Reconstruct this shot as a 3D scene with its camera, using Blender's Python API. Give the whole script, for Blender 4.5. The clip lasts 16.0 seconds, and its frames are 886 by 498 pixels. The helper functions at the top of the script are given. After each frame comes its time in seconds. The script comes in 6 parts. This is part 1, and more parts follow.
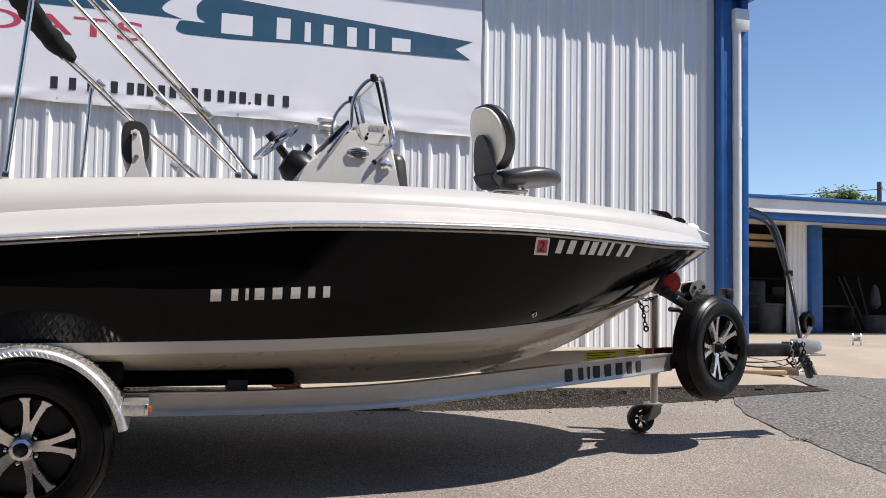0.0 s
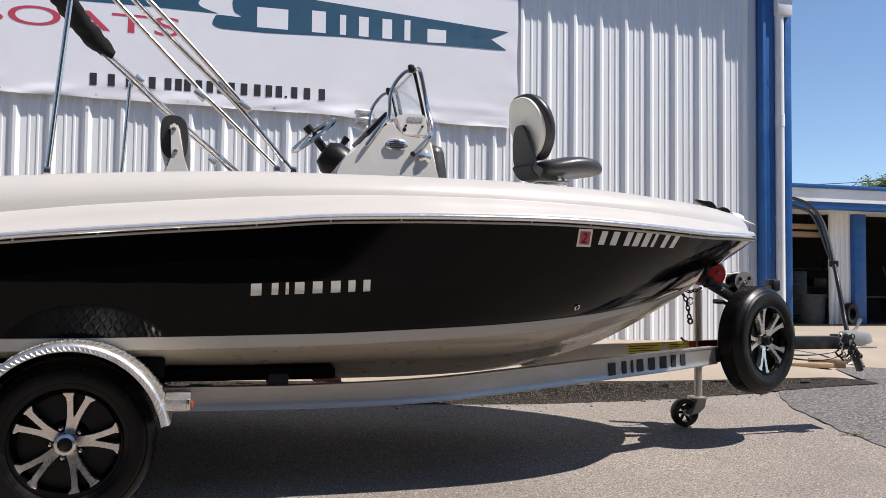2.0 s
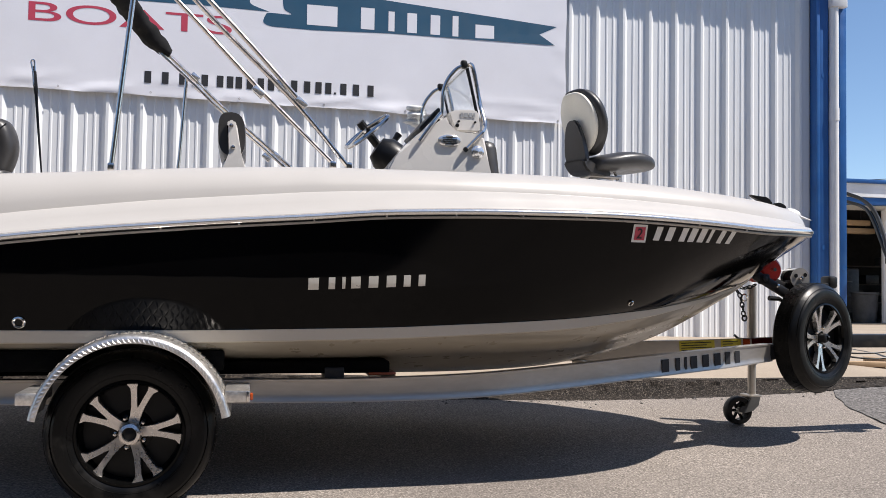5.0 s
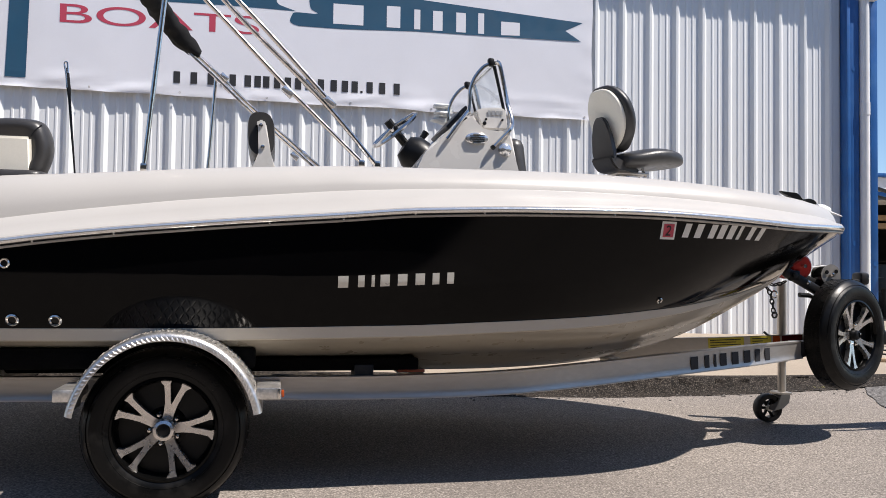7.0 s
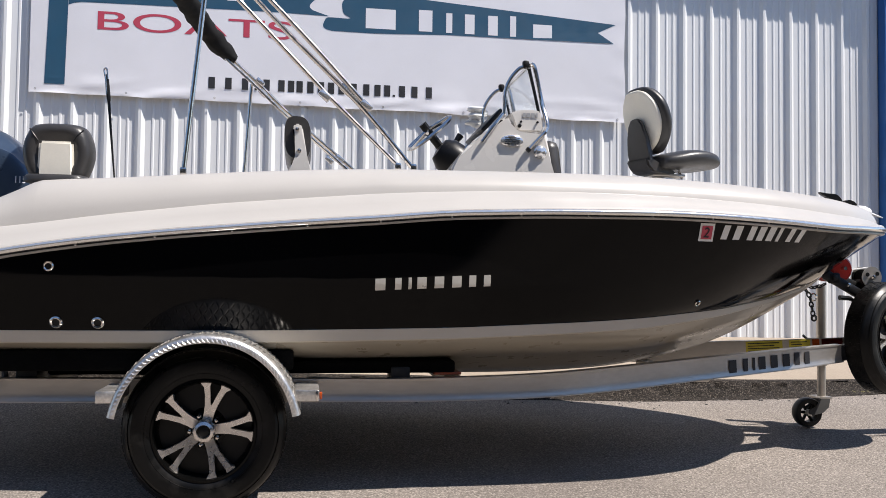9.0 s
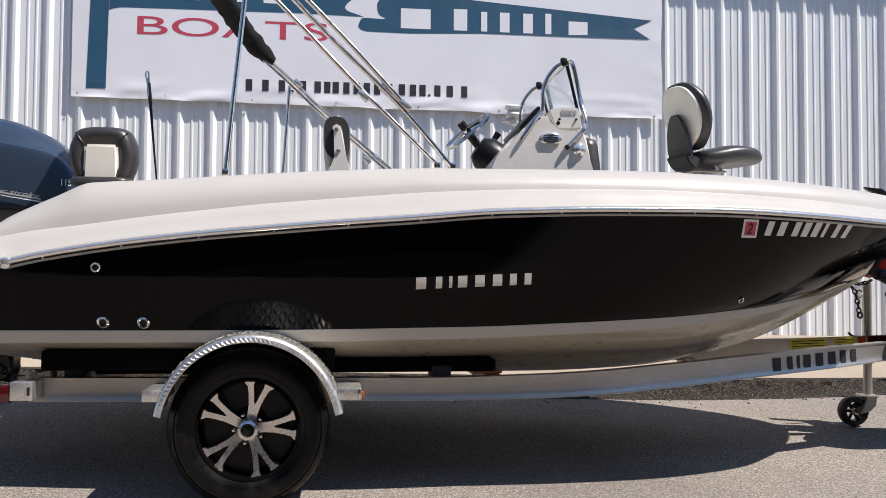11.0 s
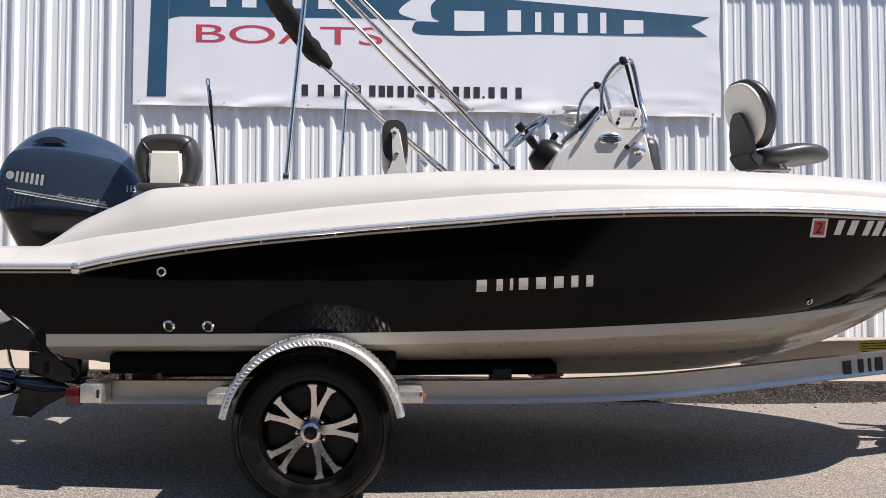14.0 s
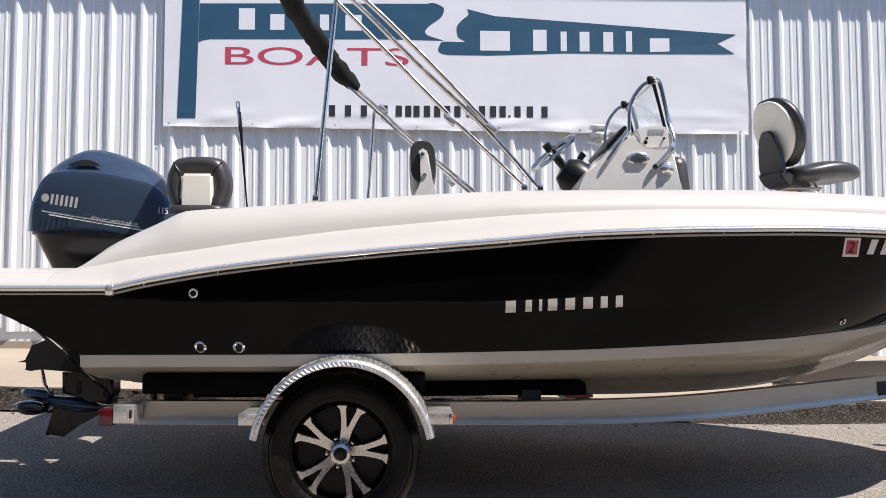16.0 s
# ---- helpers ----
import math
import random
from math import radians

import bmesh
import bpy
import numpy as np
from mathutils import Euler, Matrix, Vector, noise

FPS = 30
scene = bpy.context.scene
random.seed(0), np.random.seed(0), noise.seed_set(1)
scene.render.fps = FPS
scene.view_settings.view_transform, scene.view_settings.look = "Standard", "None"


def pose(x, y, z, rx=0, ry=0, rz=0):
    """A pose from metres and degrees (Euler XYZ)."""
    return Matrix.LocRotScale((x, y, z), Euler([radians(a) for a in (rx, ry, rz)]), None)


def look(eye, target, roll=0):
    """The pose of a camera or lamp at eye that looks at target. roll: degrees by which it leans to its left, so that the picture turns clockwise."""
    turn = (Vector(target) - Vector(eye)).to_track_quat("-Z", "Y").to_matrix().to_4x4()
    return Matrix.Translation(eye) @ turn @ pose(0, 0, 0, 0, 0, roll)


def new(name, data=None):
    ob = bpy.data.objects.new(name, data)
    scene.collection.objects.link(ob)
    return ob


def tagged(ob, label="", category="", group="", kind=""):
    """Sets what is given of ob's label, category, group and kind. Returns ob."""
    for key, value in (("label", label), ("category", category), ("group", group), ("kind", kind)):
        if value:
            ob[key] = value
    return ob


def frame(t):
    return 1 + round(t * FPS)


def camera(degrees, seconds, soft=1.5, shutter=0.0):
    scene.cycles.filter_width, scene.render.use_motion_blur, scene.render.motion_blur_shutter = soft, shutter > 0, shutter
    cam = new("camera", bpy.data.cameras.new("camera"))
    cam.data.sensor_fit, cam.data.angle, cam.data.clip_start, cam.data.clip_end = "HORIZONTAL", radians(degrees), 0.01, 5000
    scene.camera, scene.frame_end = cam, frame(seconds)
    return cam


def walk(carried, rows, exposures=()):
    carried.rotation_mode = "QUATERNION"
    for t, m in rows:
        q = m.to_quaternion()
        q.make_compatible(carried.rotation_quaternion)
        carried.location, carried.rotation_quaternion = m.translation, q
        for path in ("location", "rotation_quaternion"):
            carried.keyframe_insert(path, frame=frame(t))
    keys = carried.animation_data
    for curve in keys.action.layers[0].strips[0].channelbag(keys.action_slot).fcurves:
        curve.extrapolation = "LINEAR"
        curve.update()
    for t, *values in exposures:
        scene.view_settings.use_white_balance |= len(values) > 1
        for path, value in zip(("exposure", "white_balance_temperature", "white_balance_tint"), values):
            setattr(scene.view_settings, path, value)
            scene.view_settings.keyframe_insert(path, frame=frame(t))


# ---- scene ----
cam = camera(54.0, 16.0, soft=0.8)
PATH = [
    (0, (-5.667, -8.607, 0.968), (-5.053, -6.707, 1.074), 0.9),
    (0.5, (-5.671, -8.596, 0.967), (-5.075, -6.689, 1.066), 1.0),
    (1, (-5.671, -8.581, 0.968), (-5.096, -6.668, 1.065), 0.8),
    (1.5, (-5.67, -8.551, 0.969), (-5.112, -6.633, 1.062), 0.9),
    (2, (-5.678, -8.542, 0.97), (-5.139, -6.618, 1.058), 0.6),
    (2.5, (-5.684, -8.546, 0.968), (-5.159, -6.619, 1.055), 0.6),
    (3, (-5.695, -8.54, 0.967), (-5.188, -6.607, 1.05), 0.6),
    (3.5, (-5.702, -8.54, 0.967), (-5.209, -6.604, 1.049), 0.5),
    (4, (-5.716, -8.541, 0.966), (-5.24, -6.601, 1.048), 0.6),
    (6.5, (-5.751, -8.548, 0.964), (-5.346, -6.591, 1.034), 0.8),
    (7, (-5.756, -8.556, 0.968), (-5.366, -6.595, 1.038), 0.7),
    (7.5, (-5.764, -8.556, 0.969), (-5.389, -6.593, 1.047), 0.8),
    (8, (-5.774, -8.551, 0.963), (-5.417, -6.585, 1.043), 0.7),
    (10.5, (-5.808, -8.552, 0.96), (-5.538, -6.571, 1.034), 0.5),
    (11, (-5.817, -8.546, 0.958), (-5.57, -6.563, 1.034), 0.3),
    (11.5, (-5.823, -8.543, 0.959), (-5.599, -6.557, 1.036), 0.4),
    (12, (-5.826, -8.536, 0.958), (-5.624, -6.547, 1.036), 0.3),
    (12.5, (-5.832, -8.536, 0.961), (-5.648, -6.546, 1.04), 0.1),
    (13, (-5.836, -8.535, 0.958), (-5.67, -6.544, 1.039), 0.1),
    (13.5, (-5.846, -8.526, 0.958), (-5.698, -6.533, 1.039), -0.0),
    (14, (-5.853, -8.527, 0.959), (-5.724, -6.533, 1.04), -0.0),
    (14.5, (-5.859, -8.532, 0.958), (-5.749, -6.537, 1.041), -0.3),
    (15, (-5.864, -8.524, 0.961), (-5.771, -6.528, 1.05), 0.0),
    (15.5, (-5.867, -8.527, 0.97), (-5.787, -6.531, 1.07), 0.0),
    (16, (-5.871, -8.537, 0.974), (-5.799, -6.542, 1.095), -0.1),
]
walk(cam, [(t, look(eye, target, roll)) for t, eye, target, roll in PATH],
     exposures=[(0.0, 0.46), (4.0, 0.48), (8.0, 0.48), (12.0, 0.47), (13.0, 0.49), (14.0, 0.61), (16.0, 0.66)])

# ---- light ----
SUN = Vector((0.56, -0.28, 1.0)).normalized()
world = bpy.data.worlds.new("world")
scene.world = world
world.use_nodes = True
wn = world.node_tree.nodes
sky = wn.new("ShaderNodeTexSky")
sky.sky_type, sky.sun_disc = "NISHITA", False
sky.sun_elevation, sky.sun_rotation = math.asin(SUN.z), math.atan2(SUN.x, SUN.y)
sky.air_density, sky.dust_density, sky.ozone_density = 0.8, 0.0, 3.0
world.node_tree.links.new(sky.outputs[0], wn["Background"].inputs[0])
wn["Background"].inputs[1].default_value = 0.106
sun_data = bpy.data.lights.new("sun", "SUN")
sun_data.energy, sun_data.angle, sun_data.color = 5.0, radians(0.5), (1.0, 0.93, 0.87)
sun = new("sun", sun_data)
sun.matrix_world = look(SUN * 40, (0, 0, 0))


# ---- materials ----
def mat(name, colour, rough=0.5, metal=0.0, vary=0.12, scale=6.0, grain=0.06, grain_scale=120.0, bump=0.1, bump_scale=150.0,
        coat=0.0, fleck=0.0, fleck_scale=90.0, stain=None, stain_scale=1.5, stain_amount=0.0, glass=0.0, rough_vary=0.1, spec=0.5, stretch=(1, 1, 1), island=0.0):
    """A surface with slow and fine variation of colour and roughness, fine relief and stains of their own shape."""
    m = bpy.data.materials.new(name)
    m.use_nodes = True
    n, l = m.node_tree.nodes, m.node_tree.links
    b = n["Principled BSDF"]
    co = n.new("ShaderNodeTexCoord")
    mp = n.new("ShaderNodeMapping")
    mp.inputs["Scale"].default_value = stretch
    l.new(co.outputs["Object"], mp.inputs[0])

    def noise_at(s, detail=4.0):
        t = n.new("ShaderNodeTexNoise")
        t.inputs["Scale"].default_value, t.inputs["Detail"].default_value = s, detail
        l.new(mp.outputs[0], t.inputs["Vector"])
        return t.outputs["Fac"]

    def blend(a, fac, c, kind="MIX"):
        x = n.new("ShaderNodeMix")
        x.data_type, x.blend_type = "RGBA", kind
        l.new(fac, x.inputs[0])
        for sock, v in ((x.inputs[6], a), (x.inputs[7], c)):
            if isinstance(v, tuple):
                sock.default_value = v
            else:
                l.new(v, sock)
        return x.outputs[2]

    def ramp(fac, lo, hi, a=0.0, c=1.0):
        r = n.new("ShaderNodeMapRange")
        r.inputs[1].default_value, r.inputs[2].default_value, r.inputs[3].default_value, r.inputs[4].default_value = lo, hi, a, c
        l.new(fac, r.inputs[0])
        return r.outputs[0]

    def shade(f):
        return tuple(min(1.0, c * f) for c in colour) + (1.0,)

    col = blend(shade(1 - vary), ramp(noise_at(scale), 0.3, 0.7), shade(1 + vary))
    col = blend(col, ramp(noise_at(grain_scale, 2.0), 0.35, 0.65, 0.0, grain), shade(0.35))
    if fleck:
        col = blend(col, ramp(noise_at(fleck_scale, 1.0), 0.56, 0.66, 0.0, fleck), shade(2.1))
    if stain_amount:
        col = blend(col, ramp(noise_at(stain_scale, 6.0), 0.52, 0.7, 0.0, stain_amount), tuple(stain) + (1.0,))
    if island:
        g = n.new("ShaderNodeNewGeometry")
        o = n.new("ShaderNodeObjectInfo")
        add = n.new("ShaderNodeMath")
        add.operation = "ADD"
        l.new(g.outputs["Random Per Island"], add.inputs[0])
        l.new(o.outputs["Random"], add.inputs[1])
        col = blend(col, ramp(add.outputs[0], 0.0, 2.0, 0.0, island), shade(0.55))
    l.new(col, b.inputs["Base Color"])
    l.new(ramp(noise_at(scale * 3), 0.3, 0.7, max(0.02, rough - rough_vary * rough), min(1.0, rough + rough_vary)), b.inputs["Roughness"])
    b.inputs["Metallic"].default_value = metal
    b.inputs["Coat Weight"].default_value = coat
    b.inputs["Coat Roughness"].default_value = 0.04
    b.inputs["Specular IOR Level"].default_value = spec
    b.inputs["Transmission Weight"].default_value = glass
    if bump:
        bp = n.new("ShaderNodeBump")
        bp.inputs["Strength"].default_value, bp.inputs["Distance"].default_value = bump, 0.004
        l.new(noise_at(bump_scale, 3.0), bp.inputs["Height"])
        l.new(bp.outputs[0], b.inputs["Normal"])
    return m


M_ASPHALT = mat("asphalt", (0.285, 0.252, 0.222), 0.93, spec=0.12, vary=0.12, scale=0.8, grain=0.85, grain_scale=90, bump=0.9, bump_scale=95, fleck=0.5, fleck_scale=105,
                stain=(0.115, 0.10, 0.092), stain_scale=0.6, stain_amount=0.35)
M_PATCH = mat("coarse_asphalt", (0.175, 0.165, 0.157), 0.93, spec=0.12, vary=0.12, scale=1.2, grain=0.9, grain_scale=42, bump=1.0, bump_scale=46, fleck=0.5, fleck_scale=55,
              stain=(0.13, 0.125, 0.12), stain_scale=0.9, stain_amount=0.3)
M_CRACK = mat("tar_filled_crack", (0.12, 0.11, 0.10), 0.95, vary=0.3, scale=9, grain=0.6, grain_scale=60, bump=0.6, bump_scale=50)
M_CONCRETE = mat("concrete", (0.36, 0.302, 0.238), 0.9, spec=0.12, vary=0.1, scale=1.2, grain=0.18, grain_scale=60, bump=0.3, bump_scale=70,
                 stain=(0.30, 0.25, 0.2), stain_scale=0.9, stain_amount=0.5)
M_CURB = mat("worn_curb", (0.02, 0.016, 0.013), 0.9, spec=0.2, vary=0.5, scale=9, grain=0.8, grain_scale=40, bump=1.0, bump_scale=30, fleck=0.6, fleck_scale=34,
             stain=(0.20, 0.17, 0.14), stain_scale=85, stain_amount=0.6)
M_PANEL = mat("white_painted_steel", (0.78, 0.795, 0.80), 0.4, vary=0.04, scale=1.5, grain=0.03, grain_scale=30, bump=0.05, bump_scale=12,
              stain=(0.55, 0.53, 0.5), stain_scale=1.2, stain_amount=0.25, stretch=(1, 1, 0.25))
M_BLUE = mat("blue_painted_steel", (0.02, 0.105, 0.32), 0.35, vary=0.12, scale=4, grain=0.04, bump=0.15, bump_scale=14,
             stain=(0.05, 0.16, 0.38), stain_scale=3, stain_amount=0.4)
M_BANNER = mat("white_vinyl", (0.81, 0.81, 0.845), 0.45, vary=0.03, scale=1.5, grain=0.02, bump=0.08, bump_scale=6,
               stain=(0.6, 0.58, 0.56), stain_scale=1.0, stain_amount=0.15)
M_NAVY = mat("navy_print", (0.022, 0.085, 0.15), 0.45, vary=0.06, scale=3, grain=0.02, bump=0.03)
M_RED = mat("red_print", (0.52, 0.06, 0.10), 0.45, vary=0.06, scale=3, grain=0.02, bump=0.03)
M_INK = mat("black_print", (0.016, 0.017, 0.021), 0.65, vary=0.1, grain=0.02, bump=0.02)
M_GELBLACK = mat("black_gelcoat", (0.0016, 0.0015, 0.0017), 0.04, vary=0.15, scale=2, grain=0.03, grain_scale=60, bump=0.01, bump_scale=3, spec=0.14)
M_GELWHITE = mat("cream_gelcoat", (0.475, 0.453, 0.422), 0.34, vary=0.02, scale=2, grain=0.02, bump=0.01, bump_scale=4, coat=0.12)
# the deck's gelcoat again, its colour brightened for the light on console sides
M_CONSOLE = mat("lightened_console_gelcoat", (0.68, 0.657, 0.62), 0.2, vary=0.02, scale=3, grain=0.02, bump=0.01, bump_scale=4, coat=0.4)
# stripe colour lifted above the deck gelcoat in place of bounced ground light
M_STRIPE = mat("bounce_lit_hull_stripe", (0.56, 0.505, 0.42), 0.3, vary=0.03, scale=3, grain=0.03, bump=0.01, bump_scale=4)
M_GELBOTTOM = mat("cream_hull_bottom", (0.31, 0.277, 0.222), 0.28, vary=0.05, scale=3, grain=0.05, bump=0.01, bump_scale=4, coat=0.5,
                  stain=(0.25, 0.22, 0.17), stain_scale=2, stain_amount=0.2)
M_CHROME = mat("polished_stainless", (0.80, 0.76, 0.71), 0.13, metal=1.0, vary=0.04, scale=12, grain=0.03, bump=0.01)
M_RAIL = mat("brushed_stainless", (0.87, 0.85, 0.82), 0.11, metal=0.8, vary=0.02, scale=12, grain=0.0, bump=0.0)
M_ALU = mat("mill_aluminium", (0.57, 0.53, 0.48), 0.36, metal=0.85, vary=0.08, scale=4, grain=0.1, grain_scale=60, bump=0.06, bump_scale=60,
            stain=(0.42, 0.41, 0.4), stain_scale=5, stain_amount=0.35, stretch=(0.2, 1, 1))
M_TREAD = mat("bright_tread_plate", (0.80, 0.775, 0.74), 0.34, metal=0.9, vary=0.14, scale=14, grain=0.25, grain_scale=90, bump=0.25, bump_scale=120)
M_BLACKSTEEL = mat("black_painted_steel", (0.012, 0.012, 0.013), 0.4, vary=0.3, scale=8, grain=0.2, bump=0.08,
                   stain=(0.1, 0.08, 0.06), stain_scale=9, stain_amount=0.3)
M_RUBBER = mat("tyre_rubber", (0.005, 0.005, 0.005), 0.3, vary=0.25, scale=6, grain=0.2, bump=0.15, bump_scale=90, spec=0.2,
               stain=(0.05, 0.046, 0.042), stain_scale=9, stain_amount=0.35)
M_POLE = mat("black_paint", (0.006, 0.006, 0.006), 0.35, vary=0.2, scale=14, grain=0.1, bump=0.05, spec=0.3)
M_RIMBLACK = mat("gloss_black_rim", (0.003, 0.003, 0.003), 0.1, vary=0.2, bump=0.01, spec=0.14)
M_MACHINED = mat("machined_alloy", (0.74, 0.70, 0.66), 0.26, metal=0.95, vary=0.06, scale=20, grain=0.05, bump=0.04)
M_BUNK = mat("black_bunk_carpet", (0.003, 0.003, 0.003), 0.95, spec=0.08, vary=0.3, scale=20, grain=0.4, bump=0.5, bump_scale=200)
M_VINYLCREAM = mat("cream_vinyl", (0.79, 0.75, 0.65), 0.42, vary=0.04, scale=8, grain=0.04, bump=0.08, bump_scale=220)
M_VINYLDARK = mat("charcoal_vinyl", (0.04, 0.038, 0.037), 0.34, vary=0.15, scale=10, grain=0.08, bump=0.15, bump_scale=220)
M_CANVAS = mat("black_canvas", (0.011, 0.011, 0.0115), 0.85, spec=0.2, vary=0.3, scale=9, grain=0.3, grain_scale=300, bump=0.6, bump_scale=22)
M_PLASTICBLACK = mat("black_plastic", (0.009, 0.009, 0.0095), 0.34, vary=0.2, grain=0.1, bump=0.05, spec=0.25)
M_COWL = mat("metallic_navy_cowl", (0.055, 0.085, 0.135), 0.28, metal=0.5, vary=0.05, scale=3, grain=0.05, grain_scale=400, bump=0.01, coat=0.5)
M_COWLLOW = mat("dark_lower_cowl", (0.010, 0.010, 0.012), 0.16, metal=0.0, vary=0.1, bump=0.01, spec=0.4)
M_REDROLL = mat("red_polyurethane", (0.55, 0.03, 0.02), 0.3, vary=0.12, grain=0.04, bump=0.05)
M_REDLENS = mat("red_lens", (0.065, 0.004, 0.005), 0.15, vary=0.1, bump=0.02, coat=0.5)
M_AMBER = mat("amber_lens", (0.42, 0.07, 0.015), 0.15, vary=0.1, bump=0.02, coat=0.5)
M_YELLOW = mat("yellow_label", (0.68, 0.58, 0.06), 0.45, vary=0.08, scale=30, grain=0.15, bump=0.02)
M_WHITEPAINT = mat("white_paint", (0.78, 0.78, 0.77), 0.4, vary=0.05, grain=0.04, bump=0.04)
M_SILVERPRINT = mat("silver_print", (0.66, 0.64, 0.58), 0.3, metal=0.4, vary=0.06, grain=0.03, bump=0.01)
M_WOOD = mat("weathered_timber", (0.42, 0.29, 0.17), 0.8, vary=0.2, scale=5, grain=0.3, grain_scale=40, bump=0.3, bump_scale=40, stretch=(0.2, 1, 1))
# timber colour darkened to carry the shade inside the workshop
M_SHADEWOOD = mat("timber_in_bay_shade", (0.07, 0.055, 0.042), 0.85, vary=0.3, scale=4, grain=0.3, grain_scale=30, bump=0.3, bump_scale=30)
# dull grey parts; for things in the bays its darkness is painted shade
M_DIMGREY = mat("dull_grey_and_bay_shade", (0.08, 0.08, 0.08), 0.6, vary=0.3, scale=5, grain=0.1, bump=0.05)
# near-black so that the bay's shade is put into its surfaces
M_DARKIN = mat("shed_interior_shade", (0.02, 0.018, 0.017), 0.9, vary=0.3, scale=2, grain=0.2, bump=0.1)
M_FARWALL = mat("added_wall_dark", (0.07, 0.072, 0.066), 0.85, vary=0.4, scale=0.5, grain=0.2, grain_scale=6, bump=0.2, bump_scale=4)
M_GREYPLASTIC = mat("grey_plastic", (0.34, 0.35, 0.36), 0.5, vary=0.12, grain=0.06, bump=0.04)
M_LEAF = mat("leaf", (0.12, 0.17, 0.045), 0.6, vary=0.3, scale=3, grain=0.1, bump=0.05, island=0.4)
M_WEED = mat("dry_weed", (0.22, 0.20, 0.06), 0.7, vary=0.3, scale=12, grain=0.1, bump=0.05, island=0.4)
M_BARK = mat("bark", (0.13, 0.1, 0.075), 0.9, vary=0.3, scale=6, grain=0.4, bump=0.8, bump_scale=30)
M_GLASS = mat("clear_acrylic", (0.93, 0.95, 0.96), 0.03, vary=0.01, grain=0.0, bump=0.0, glass=1.0, rough_vary=0.0)
M_GLASS.node_tree.nodes["Principled BSDF"].inputs["IOR"].default_value = 1.15


# ---- helpers for shapes ----
ORIGIN = {}
DEPTH = 1.088  # the plan's y is drawn at this part of its true depth


def true_place(at):
    return Vector((at[0], at[1] * DEPTH, at[2]))


def thing(name, at, label, category, group="", kind=""):
    e = new(name)
    e.location = true_place(at)
    e.empty_display_size = 0.1
    ORIGIN[e.name] = true_place(at)
    return tagged(e, label, category, group, kind)


def mesh_of(name, bm, material, shift, smooth):
    bmesh.ops.remove_doubles(bm, verts=bm.verts, dist=1e-5)
    bmesh.ops.recalc_face_normals(bm, faces=bm.faces)
    me = bpy.data.meshes.new(name)
    bmesh.ops.scale(bm, verts=bm.verts, vec=(1.0, DEPTH, 1.0))
    bmesh.ops.translate(bm, verts=bm.verts, vec=-shift)
    bm.to_mesh(me)
    bm.free()
    me.materials.append(material)
    if smooth:
        me.polygons.foreach_set("use_smooth", [True] * len(me.polygons))
        me.set_sharp_from_angle(angle=radians(smooth if smooth > 1 else 35))
    return me


def part(name, bm, material, parent, label="", smooth=35):
    """One mesh object under a thing or a part; bm is in world places."""
    o = ORIGIN[parent.name]
    ob = new(name, mesh_of(name, bm, material, o, smooth))
    ob.parent = parent
    ORIGIN[ob.name] = o
    return tagged(ob, label)


def solo(name, bm, material, at, label, category, group="", kind="", smooth=35):
    """A thing, or piece of the setting, of one mesh."""
    ob = new(name, mesh_of(name, bm, material, true_place(at), smooth))
    ob.location = true_place(at)
    ORIGIN[ob.name] = true_place(at)
    return tagged(ob, label, category, group, kind)


def box(bm, lo, hi, bevel=0.0, turn=None):
    lo, hi = Vector(lo), Vector(hi)
    c, s = (lo + hi) / 2, hi - lo
    g = bmesh.ops.create_cube(bm, size=1.0, matrix=Matrix.Translation(c) @ (turn or Matrix()) @ Matrix.Diagonal((*s, 1)))
    if bevel:
        es = {e for v in g["verts"] for e in v.link_edges}
        bmesh.ops.bevel(bm, geom=list(es), offset=bevel, segments=2, affect="EDGES", profile=0.5)
    return bm


def boxed(lo, hi, bevel=0.0, turn=None):
    return box(bmesh.new(), lo, hi, bevel, turn)


def skin(bm, rings, closed=True, caps=True):
    """Joins rings of equal length into a skin."""
    vs = [[bm.verts.new(p) for p in r] for r in rings]
    n = len(vs[0])
    for a, b in zip(vs, vs[1:]):
        for i in range(n if closed else n - 1):
            j = (i + 1) % n
            bm.faces.new((a[i], a[j], b[j], b[i]))
    if caps and closed:
        bm.faces.new(vs[0][::-1])
        bm.faces.new(vs[-1])
    return bm


def smooth_path(pts, steps=8):
    """A Catmull-Rom line through a few points."""
    p = [Vector(q) for q in pts]
    p = [2 * p[0] - p[1]] + p + [2 * p[-1] - p[-2]]
    out = []
    for i in range(1, len(p) - 2):
        a, b, c, d = p[i - 1], p[i], p[i + 1], p[i + 2]
        for k in range(steps):
            t = k / steps
            out.append(0.5 * (2 * b + (c - a) * t + (2 * a - 5 * b + 4 * c - d) * t * t + (3 * b - a - 3 * c + d) * t ** 3))
    return out + [p[-2]]


def tube(bm, pts, r, n=10, ends=None):
    """A round bar along a line; r is one radius or one for each point."""
    pts = [Vector(p) for p in pts]
    rs = r if isinstance(r, (list, tuple)) else [r] * len(pts)
    side, rings = None, []
    for i, p in enumerate(pts):
        d = (pts[min(i + 1, len(pts) - 1)] - pts[max(i - 1, 0)]).normalized()
        if side is None:
            side = d.orthogonal().normalized()
        side = (side - d * side.dot(d)).normalized()
        up = d.cross(side)
        rings.append([p + rs[i] * (math.cos(a) * side + math.sin(a) * up) for a in (2 * math.pi * k / n for k in range(n))])
    return skin(bm, rings)


